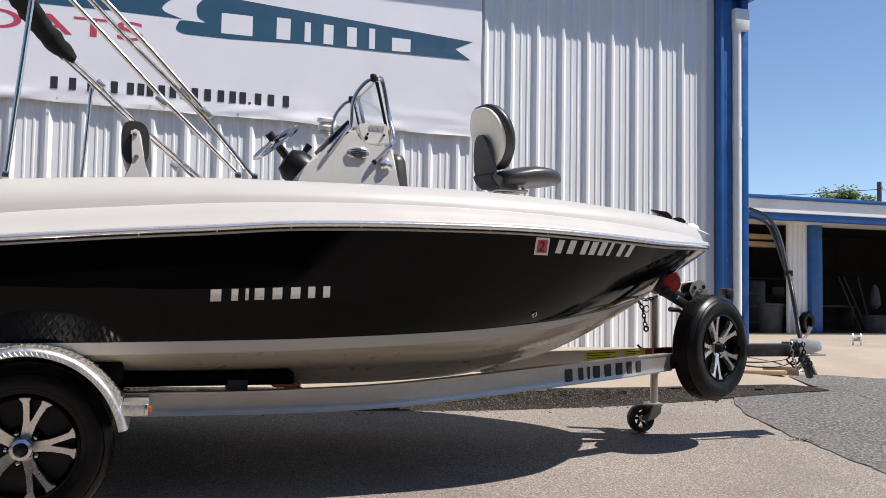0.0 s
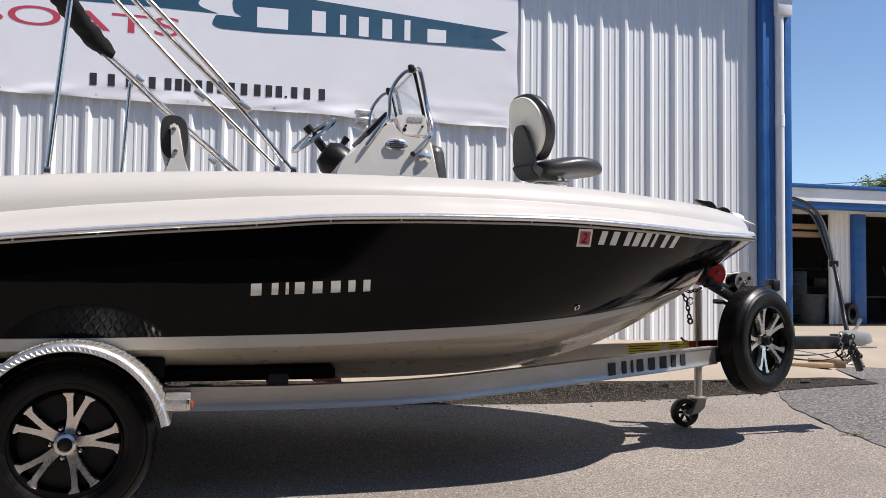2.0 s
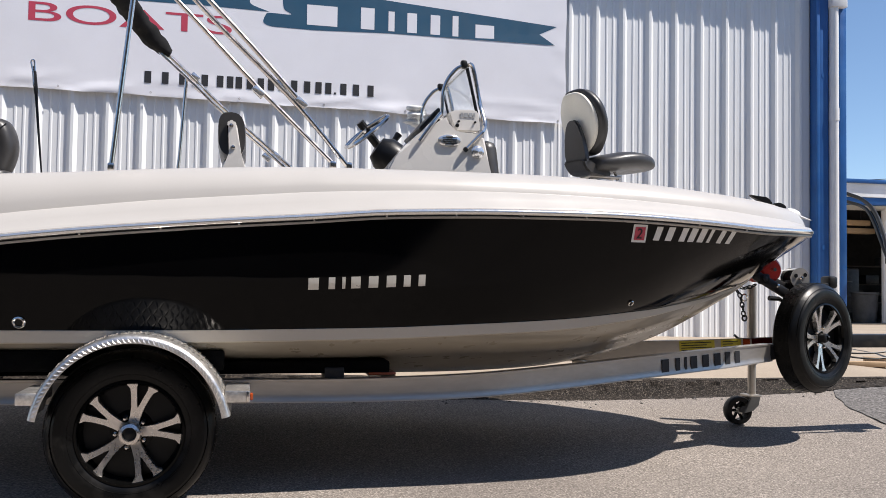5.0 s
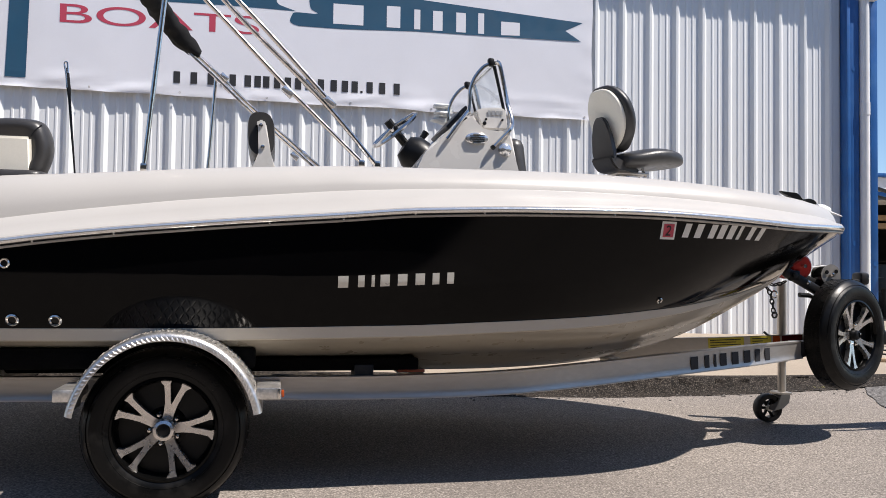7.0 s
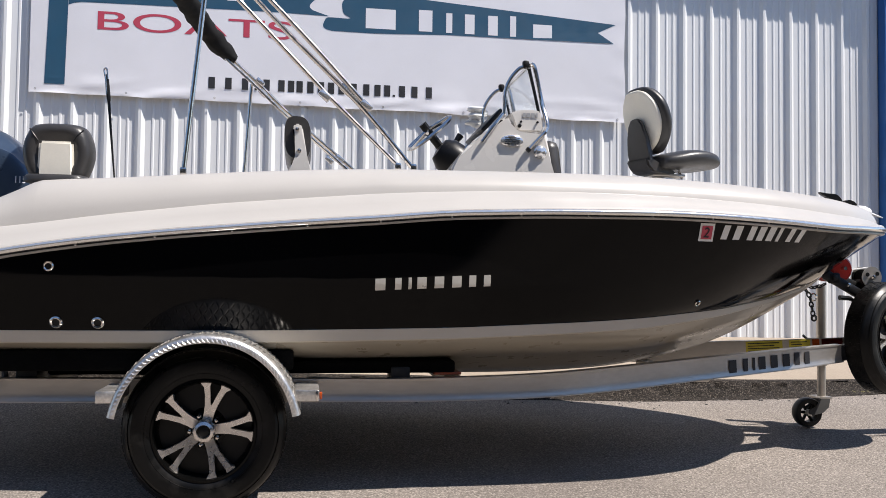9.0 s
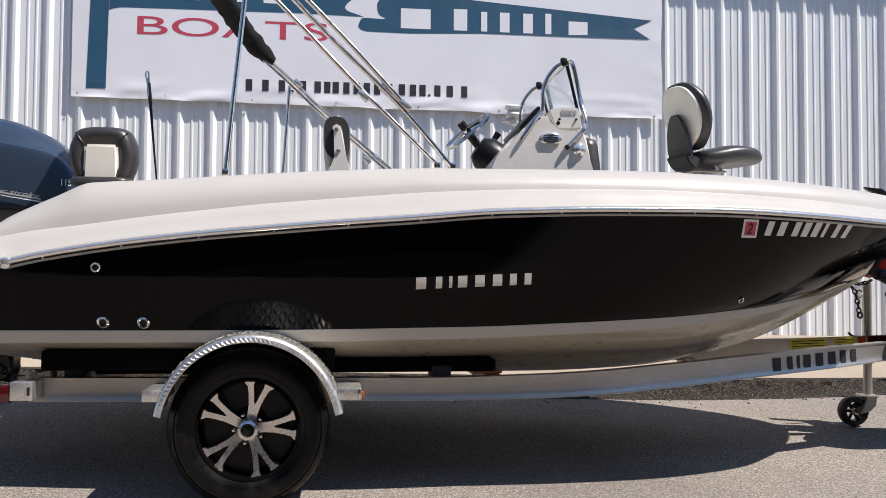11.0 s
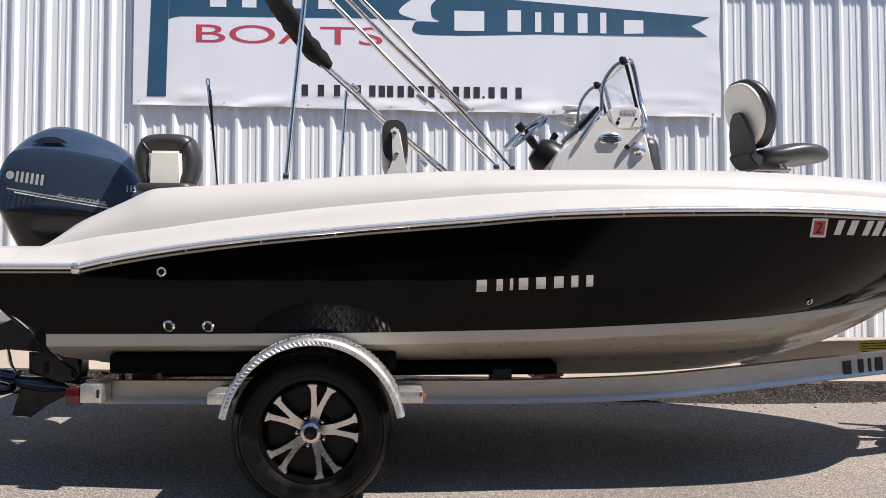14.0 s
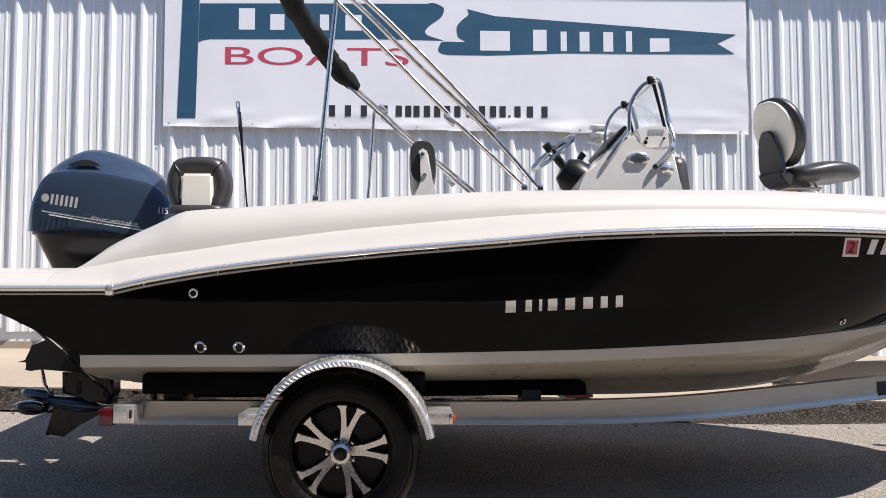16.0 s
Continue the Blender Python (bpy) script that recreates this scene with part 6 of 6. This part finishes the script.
part("jack_handle", tube(bmesh.new(), smooth_path([(jk[0], jk[1] - 0.03, 0.62), (jk[0] - 0.12, jk[1] - 0.06, 0.625), (jk[0] - 0.16, jk[1] - 0.06, 0.65)], 4), 0.008, 8), M_BLACKSTEEL, tr)

# winch post, bow roller and winch
part("winch_post", boxed((-2.16, YC - 0.04, 0.63), (-2.08, YC + 0.04, 1.0), 0.006), M_BLACKSTEEL, tr, "black winch post")
bm = box(bmesh.new(), (-2.62, YC - 0.035, 0.925), (-2.14, YC + 0.035, 0.99), 0.006, Matrix.Rotation(radians(24), 4, "Y"))
part("roller_arm", bm, M_BLACKSTEEL, tr, "black bow roller arm")
part("post_cap", boxed((-2.082, YC - 0.05, 0.965), (-2.022, YC + 0.05, 1.045), 0.018), M_BLACKSTEEL, tr)
for dy in (-0.07, 0.07):
    part("bow_roller", lathe(bmesh.new(), [(0.012, -0.03), (0.06, -0.03), (0.078, -0.012), (0.078, 0.012), (0.06, 0.03), (0.012, 0.03)], (-2.537, YC + dy, 1.077), (0, -1, 0), 28, True), M_REDROLL, tr, "red polyurethane bow roller")
part("bow_roller", lathe(bmesh.new(), [(0.012, -0.03), (0.04, -0.03), (0.055, 0.0), (0.04, 0.03), (0.012, 0.03)], (-2.62, YC - 0.02, 1.065), (0, -1, 0), 24, True), M_REDROLL, tr, "red polyurethane bow roller")
part("roller_bracket", boxed((-2.635, YC - 0.118, 0.985), (-2.56, YC - 0.09, 1.05), 0.012), M_PLASTICBLACK, tr)
part("roller_pin", tube(bmesh.new(), [(-2.537, YC - 0.13, 1.077), (-2.537, YC + 0.13, 1.077)], 0.012, 10), M_CHROME, tr)
for dy in (-0.05, 0.05):
    part("winch_drum_side", lathe(bmesh.new(), [(0.01, -0.004), (0.064, -0.004), (0.066, 0.004), (0.01, 0.004)], (-2.318, YC - 0.02 + dy, 1.026), (0, -1, 0), 28, True), M_ALU, tr, "zinc plated winch drum flange")
part("winch_drum", lathe(bmesh.new(), [(0.0, -0.045), (0.05, -0.045), (0.05, 0.045), (0.0, 0.045)], (-2.318, YC - 0.02, 1.026), (0, -1, 0), 20), M_CANVAS, tr, "winch strap on its drum")
part("winch_frame", boxed((-2.37, YC - 0.06, 0.93), (-2.25, YC + 0.06, 1.015), 0.006), M_BLACKSTEEL, tr)
part("winch_strap", boxed((-2.52, YC - 0.03, 1.07), (-2.30, YC + 0.02, 1.074), 0.0, Matrix.Rotation(radians(-8), 4, "Y")), M_WHITEPAINT, tr, "pale winch strap")
part("winch_arm", boxed((-2.68, YC - 0.115, 0.938), (-2.34, YC - 0.08, 0.998), 0.012, Matrix.Rotation(radians(28), 4, "Y")), M_BLACKSTEEL, tr, "black steel winch arm")
part("winch_handle", tube(bmesh.new(), [(-2.565, YC - 0.11, 0.90), (-2.50, YC - 0.11, 0.897), (-2.445, YC - 0.09, 0.878)], [0.015, 0.014, 0.01], 8), M_PLASTICBLACK, tr)


for k in range(3):
    a = 0.6 + 2 * math.pi * k / 3
    part("drum_hole", lathe(bmesh.new(), [(0.0, 0.0), (0.013, 0.0), (0.013, 0.002), (0.0, 0.002)], (-2.318 + 0.038 * math.cos(a), YC - 0.0785, 1.026 + 0.038 * math.sin(a)), (0, -1, 0), 12), M_PLASTICBLACK, tr)
part("drum_nut", lathe(bmesh.new(), [(0.014, 0.0), (0.014, 0.014), (0.006, 0.02), (0.0, 0.02)], (-2.318, YC - 0.076, 1.026), (0, -1, 0), 6), M_CHROME, tr)
part("arm_bolt", lathe(bmesh.new(), [(0.016, 0.0), (0.014, 0.01), (0.0, 0.014)], (-2.51, YC - 0.115, 0.975), (0, -1, 0), 6), M_CHROME, tr)
part("roller_bolt", lathe(bmesh.new(), [(0.02, 0.0), (0.018, 0.01), (0.0, 0.014)], (-2.60, YC - 0.118, 1.02), (0, -1, 0), 8), M_BLACKSTEEL, tr)


def chain(points, link, r):
    """Oval links along a line, each turned a quarter from the last."""
    pts = smooth_path(points, 10)
    bm = bmesh.new()
    total, last, k = 0.0, pts[0], 0
    for p in pts[1:]:
        total += (p - last).length
        if total >= link * 0.72:
            d = (p - last).normalized()
            s1 = d.orthogonal().normalized()
            s2 = d.cross(s1)
            sd = s1 if k % 2 else s2
            ring = [p + d * link * 0.55 * math.cos(a) + sd * link * 0.32 * math.sin(a) for a in (2 * math.pi * i / 8 for i in range(9))]
            tube(bm, ring, r, 5)
            total, k = 0.0, k + 1
        last = p
    return bm


part("safety_chain", chain([(-2.60, YC - 0.05, 0.985), (-2.70, YC - 0.06, 0.96), (-2.79, YC - 0.08, 0.975), (-2.755, YC - 0.09, 0.92), (-2.735, YC - 0.09, 0.85), (-2.725, YC - 0.09, 0.79)], 0.034, 0.0045), M_BLACKSTEEL, tr, "steel safety chain")
part("chain_hook", lathe(bmesh.new(), [(0.012, -0.006), (0.022, 0.0), (0.012, 0.006)], (-2.72, YC - 0.09, 0.775), (0, -1, 0), 12, True), M_BLACKSTEEL, tr)

# coupler
bm = bmesh.new()
rings = []
for x, w_, z0, z1 in ((-1.50, 0.05, 0.595, 0.70), (-1.44, 0.052, 0.60, 0.708), (-1.37, 0.05, 0.615, 0.70), (-1.32, 0.045, 0.625, 0.692), (-1.292, 0.03, 0.635, 0.672)):
    rings.append([(x, YC - w_, z0), (x, YC - w_, (z0 + z1) / 2), (x, YC - w_ * 0.7, z1), (x, YC + w_ * 0.7, z1), (x, YC + w_, (z0 + z1) / 2), (x, YC + w_, z0)])
part("coupler", skin(bm, rings), M_ALU, tr, "zinc plated ball coupler", 40)
part("coupler_lip", boxed((-1.47, YC - 0.06, 0.592), (-1.285, YC + 0.06, 0.604), 0.004), M_ALU, tr)
part("coupler_latch", tube(bmesh.new(), [(-1.42, YC, 0.70), (-1.39, YC, 0.73), (-1.36, YC, 0.785)], [0.012, 0.009, 0.014], 8), M_ALU, tr)
part("hitch_bracket", boxed((-1.565, YC - 0.05, 0.584), (-1.47, YC + 0.05, 0.684), 0.006), M_BLACKSTEEL, tr)
for k, dx in enumerate((0.0, 0.05, 0.10)):
    part("tow_chain", chain([(-1.58 + dx, YC - 0.06, 0.70), (-1.585 + dx, YC - 0.075, 0.61), (-1.54 + dx, YC - 0.08, 0.50 + 0.02 * k), (-1.50 + dx * 0.6, YC - 0.07, 0.56), (-1.48, YC - 0.06, 0.60)], 0.032, 0.0045), M_BLACKSTEEL if k else M_ALU, tr, "looped tow chain")
CABLES = (((-2.107, 0.576), (-1.93, 0.555), (-1.75, 0.558), (-1.612, 0.579)), ((-2.107, 0.561), (-1.93, 0.529), (-1.772, 0.52), (-1.658, 0.53), (-1.58, 0.556)))
for line in CABLES:
    end = Vector((line[-1][0], YC - 0.075, line[-1][1]))
    loop = [end + Vector((0.05 + 0.055 * math.cos(a), 0.004 * k, 0.045 * math.sin(a))) for k, a in enumerate((2.6, 1.6, 0.4, -0.9, -2.0, -3.0))]
    part("wiring_cable", tube(bmesh.new(), smooth_path([(x, YC - 0.07, z) for x, z in line] + [tuple(q) for q in loop], 6), 0.006, 6), M_PLASTICBLACK, tr, "black wiring cable")
part("tongue_foot", box(bmesh.new(), (-1.434, YC - 0.03, 0.43), (-1.404, YC + 0.01, 0.66), 0.004, Matrix.Rotation(radians(-22), 4, "Y")), M_BLACKSTEEL, tr)

# spare wheel on the tongue
sp = thing("spare_wheel", (-2.25, -3.53, 0.32), "spare trailer tyre with machined split-spoke rim bolted to the tongue", "spare wheel")
wheel_parts(sp, (-2.25, -3.53, 0.66), (0.39, -1, 0.0), radians(40), 0.76, M_PLASTICBLACK)
part("carrier", tube(bmesh.new(), [(-2.31, -3.40, 0.66), (-2.34, -3.34, 0.64)], 0.03, 10), M_BLACKSTEEL, sp)

# timber under the coupler
for x, y, l_, w_, h, a, name, lab in ((-0.17, -1.42, 0.5, 0.09, 0.035, -14, "timber_board", "flat weathered timber board on the apron"), (0.13, -1.36, 0.31, 0.1, 0.075, -32, "timber_block", "short cut timber block on the apron")):
    bz = slab_z(x, y)
    solo(name, box(bmesh.new(), (x - l_ / 2, y - w_ / 2, bz - 0.01), (x + l_ / 2, y + w_ / 2, bz + h), 0.004, Matrix.Rotation(radians(a), 4, "Z")), M_WOOD, (x, y, bz), lab, "timber")

# ---- black bent poles by the corner ----
rack = thing("bent_pole", (0.492, -1.415, 0.24), "black bent tube frame standing on the apron by the corner", "pole")
part("outer_tube", tube(bmesh.new(), smooth_path([(1.322, 0.5, 2.109), (1.352, 0.326, 2.035), (1.337, 0.152, 1.928), (1.278, -0.022, 1.781), (1.185, -0.196, 1.613), (1.075, -0.37, 1.446), (0.962, -0.545, 1.27), (0.851, -0.719, 1.072), (0.766, -0.893, 0.712), (0.645, -1.067, 0.549), (0.554, -1.241, 0.404), (0.492, -1.415, 0.24)], 5), 0.022, 12), M_POLE, rack)
part("inner_tube", tube(bmesh.new(), smooth_path([(1.321, 0.5, 2.013), (1.358, 0.333, 1.952), (1.318, 0.167, 1.869), (1.259, 0.0, 1.708), (1.173, -0.167, 1.552), (1.089, -0.333, 1.386), (1.009, -0.5, 1.226)], 5), 0.02, 12), M_POLE, rack)
part("clamp", box(bmesh.new(), (0.927, -0.58, 1.235), (0.997, -0.51, 1.305), 0.01), M_POLE, rack)

# ---- far workshop ----
shed = thing("workshop", (14, 10, 0), "low white workshop with blue trim and open bays", "building")
GY = 10.0
part("fascia_panel", boxed((2.0, GY - 0.25, 3.31), (40, GY, 3.665), 0.01), M_PANEL, shed, "white fascia", 0)
part("fascia_trim", boxed((2.0, GY - 0.32, 3.662), (40, GY + 0.2, 3.76), 0.01), M_BLUE, shed, "blue roof edge trim")
part("header_trim", boxed((2.0, GY - 0.22, 3.12), (40, GY - 0.02, 3.306), 0.01), M_BLUE, shed, "blue header trim")
part("soffit", boxed((2.0, GY - 0.02, 3.13), (40, GY + 1.2, 3.15)), M_PANEL, shed, "white soffit", 0)
part("shed_roof", boxed((2.0, GY + 0.2, 3.66), (40, GY + 10, 3.745)), M_PANEL, shed, smooth=0)
# inner faces coloured as dark as the shaded bay looks
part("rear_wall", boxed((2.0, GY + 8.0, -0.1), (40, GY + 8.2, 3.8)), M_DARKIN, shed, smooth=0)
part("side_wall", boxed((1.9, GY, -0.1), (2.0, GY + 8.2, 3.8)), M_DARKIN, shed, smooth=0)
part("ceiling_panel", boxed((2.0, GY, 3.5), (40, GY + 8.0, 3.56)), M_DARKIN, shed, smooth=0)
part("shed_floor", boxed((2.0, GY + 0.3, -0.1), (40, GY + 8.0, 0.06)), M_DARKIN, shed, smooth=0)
for x in (11.88, 20.6, 29.5):
    part("blue_post", boxed((x, GY + 0.7, 0.03), (x + 0.38, GY + 1.0, 3.13), 0.01), M_BLUE, shed, "blue bay post")
    bm = bmesh.new()
    for k in range(4):
        xa = x - 0.68 + 0.17 * k
        skin(bm, [[(xa, GY + 0.85, z), (xa + 0.03, GY + 0.81, z), (xa + 0.06, GY + 0.81, z), (xa + 0.09, GY + 0.85, z), (xa + 0.16, GY + 0.85, z), (xa + 0.16, GY + 0.92, z), (xa, GY + 0.92, z)] for z in (0.04, 3.13)])
    part("ribbed_panel", bm, M_PANEL, shed, "white ribbed panel beside the post", 0)
# a few worn things in the dark bays, in colours darkened for the shade there
rg = random.Random(11)


def shelf(x, y, w_, levels, label):
    t = thing("shelf_rack", (x, y, 0.06), label, "shelf", "workshop shelves")
    for xx in (x, x + w_):
        part("upright", boxed((xx, y, 0.06), (xx + 0.05, y + 0.05, 2.2)), M_DIMGREY, t, smooth=0)
        part("upright", boxed((xx, y + 0.5, 0.06), (xx + 0.05, y + 0.55, 2.2)), M_DIMGREY, t, smooth=0)
    for z in levels:
        part("board", boxed((x, y, z), (x + w_ + 0.05, y + 0.55, z + 0.03)), M_SHADEWOOD, t, smooth=0)


shelf(8.2, 14.5, 2.4, (0.5, 1.1, 1.7), "loaded timber shelf rack in the dark bay")
shelf(12.3, 14.8, 3.2, (0.5, 1.1, 1.7), "loaded timber shelf rack in the dark bay")
for x, y, z, w_, h, m in ((8.5, 14.6, 1.13, 0.5, 0.3, M_DIMGREY), (9.3, 14.6, 1.13, 0.4, 0.35, M_SHADEWOOD), (9.9, 14.6, 0.53, 0.5, 0.4, M_BLACKSTEEL), (12.7, 14.9, 1.13, 0.5, 0.35, M_DIMGREY),
                          (13.5, 14.9, 0.53, 0.6, 0.4, M_SHADEWOOD), (14.2, 14.9, 1.13, 0.5, 0.3, M_BLACKSTEEL), (14.9, 14.9, 1.73, 0.4, 0.3, M_DIMGREY)):
    solo("storage_box", boxed((x, y, z), (x + w_, y + 0.4, z + h), 0.02), m, (x, y, z), "worn storage box on the rack shelf", "box", "workshop boxes")
for x, y, r, h, m, lab in ((11.0, 11.3, 0.33, 0.82, M_DIMGREY, "grey plastic waste barrel in the bay"), (15.4, 11.9, 0.4, 0.5, M_DIMGREY, "grey plastic tub in the bay")):
    solo("barrel", lathe(bmesh.new(), [(r * 0.86, 0), (r * 0.95, h * 0.5), (r, h * 0.92), (r * 1.06, h * 0.93), (r * 1.06, h), (r * 0.96, h), (r * 0.9, h * 0.1)], (x, y, 0.06), (0, 0, 1), 24), m, (x, y, 0.06), lab, "barrel")
solo("old_tyre", lathe(bmesh.new(), [(0.16, -0.08), (0.27, -0.09), (0.31, -0.05), (0.31, 0.05), (0.27, 0.09), (0.16, 0.08)], (11.62, 10.62, 0.36), (0.35, -1, 0), 32, True), M_RUBBER, (11.62, 10.62, 0.05), "old black tyre leaning on the panel", "tyre")
for x0, x1, z in ((9.6, 11.2, 2.72), (9.9, 11.35, 2.50)):
    solo("timber_plank", boxed((x0, 11.3, z), (x1, 11.6, z + 0.15), 0.01), M_WOOD, (x0, 11.3, z), "pale timber plank on overhead hangers", "timber", "overhead timber")
    for x in (x0 + 0.2, x1 - 0.2):
        solo("hanger_rod", tube(bmesh.new(), [(x, 11.45, z + 0.15), (x, 11.45, 3.5)], 0.015, 6), M_BLACKSTEEL, (x, 11.45, z + 0.15), "thin steel hanger rod", "hanger", "overhead hangers")
for k, (x, lean) in enumerate(((14.75, 0.25), (15.0, 0.3), (15.15, -0.1))):
    solo("long_handle_tool", tube(bmesh.new(), [(x, 11.8, 0.06), (x - lean, 12.4, 1.75)], 0.022, 8), M_SHADEWOOD, (x, 11.8, 0.06), "long wooden tool handle leaning in the bay", "tool", "leaning tools")
solo("hanging_sack", lathe(bmesh.new(), [(0.02, 0.75), (0.09, 0.65), (0.15, 0.35), (0.16, 0.12), (0.05, 0.0)], (15.5, 12.0, 0.75), (0, 0, 1), 14), M_DIMGREY, (15.5, 12.0, 0.75), "pale sack hanging on the tool rack", "sack")
solo("work_bench", boxed((11.9, 12.2, 0.78), (15.0, 12.9, 0.84), 0.01), M_SHADEWOOD, (13.4, 12.5, 0.78), "long wooden workbench in the dark bay", "bench")
for x in (12.0, 13.4, 14.9):
    solo("bench_trestle", boxed((x - 0.05, 12.25, 0.06), (x + 0.05, 12.85, 0.78), 0.005), M_SHADEWOOD, (x, 12.5, 0.06), "timber trestle under the workbench", "trestle", "bench trestles")

bin_ = thing("tool_cabinet", (10.8, 11.9, 0.06), "tall black steel tool cabinet in the dark bay", "cabinet")
part("body", boxed((10.1, 11.9, 0.06), (11.35, 12.5, 1.55), 0.03), M_BLACKSTEEL, bin_)
for z in (0.3, 0.75, 1.15):
    part("drawer_pull", boxed((10.3, 11.86, z), (11.1, 11.9, z + 0.03), 0.005), M_DIMGREY, bin_)
# small white spool on the apron
zz = slab_z(4.0, 1.5)
spool = thing("cable_spool", (4.0, 1.5, zz), "small white plastic spool lying on the concrete", "spool")
SPOOL_AXIS = Vector((0.7, -0.71, 0.0))
for dx in (-0.05, 0.05):
    part("flange", lathe(bmesh.new(), [(0.0, -0.01), (0.085, -0.01), (0.088, 0.0), (0.085, 0.01), (0.0, 0.01)], Vector((4.0, 1.5, zz + 0.088)) + SPOOL_AXIS * dx, SPOOL_AXIS, 20), M_WHITEPAINT, spool)
part("core", tube(bmesh.new(), [Vector((4.0, 1.5, zz + 0.088)) - SPOOL_AXIS * 0.045, Vector((4.0, 1.5, zz + 0.088)) + SPOOL_AXIS * 0.045], 0.03, 12), M_GREYPLASTIC, spool)

# tree and utility pole beyond the workshop roof
tree = thing("tree", (42.7, 40.0, 0.0), "leafy green tree behind the workshop roof", "tree")
trunk = tube(bmesh.new(), smooth_path([(42.7, 40, 0), (42.8, 40, 2.5), (42.6, 40.1, 5.0), (42.7, 40, 7.2)], 5), [0.28 - 0.011 * i for i in range(16)], 10)
for k in range(9):
    a = 2.4 * k
    h = 3.6 + 0.4 * k
    tube(trunk, smooth_path([(42.7, 40, h), (42.7 + 0.8 * math.cos(a), 40 + 0.8 * math.sin(a), h + 0.7), (42.7 + 1.7 * math.cos(a), 40 + 1.7 * math.sin(a), h + 1.5)], 4), [0.09 - 0.009 * i for i in range(9)], 6)
part("trunk", trunk, M_BARK, tree)
rg = random.Random(3)
verts, faces = [], []
clumps = []
for k in range(60):
    d = Vector((rg.gauss(0, 1), rg.gauss(0, 1), rg.gauss(0, 0.75))).normalized() * rg.uniform(0.4, 1.0)
    clumps.append((Vector((42.7 + d.x * 2.5, 40 + d.y * 2.0, 7.75 + d.z * 2.0)), rg.uniform(0.35, 0.7)))
for c, r in clumps:
    for k in range(300):
        p = c + Vector((rg.gauss(0, r * 0.55), rg.gauss(0, r * 0.55), rg.gauss(0, r * 0.45)))
        a = Vector((rg.gauss(0, 1), rg.gauss(0, 1), rg.gauss(0, 1))).normalized() * 0.12
        b = a.orthogonal().normalized() * 0.07
        i = len(verts)
        verts += [p - a, p + b, p + a, p - b]
        faces.append((i, i + 1, i + 2, i + 3))
me = bpy.data.meshes.new("crown")
o = ORIGIN[tree.name]
me.from_pydata([tuple(true_place(v) - o) for v in verts], [], faces)
me.materials.append(M_LEAF)
crown = tagged(new("crown", me), "uneven leafy crown", kind="stuff")
crown.parent = tree
up = thing("utility_pole", (35.05, 30, 0), "weathered wooden utility pole with wires", "utility pole")
part("pole", tube(bmesh.new(), [(35.05, 30, 0), (35.05, 30, 8.15)], [0.17, 0.13], 10), M_BARK, up)
part("insulator", lathe(bmesh.new(), [(0.05, 0), (0.08, 0.05), (0.05, 0.12)], (35.25, 30, 7.75), (0, 0, 1), 8), M_GREYPLASTIC, up)
part("wire", tube(bmesh.new(), smooth_path([(35.05, 30, 7.7), (28, 31, 7.1), (18, 32, 6.9), (4, 34, 7.4)], 8), 0.02, 5), M_PLASTICBLACK, up)
part("wire", tube(bmesh.new(), smooth_path([(35.05, 30, 7.7), (45, 29, 7.3), (60, 28, 7.6)], 8), 0.02, 5), M_PLASTICBLACK, up)
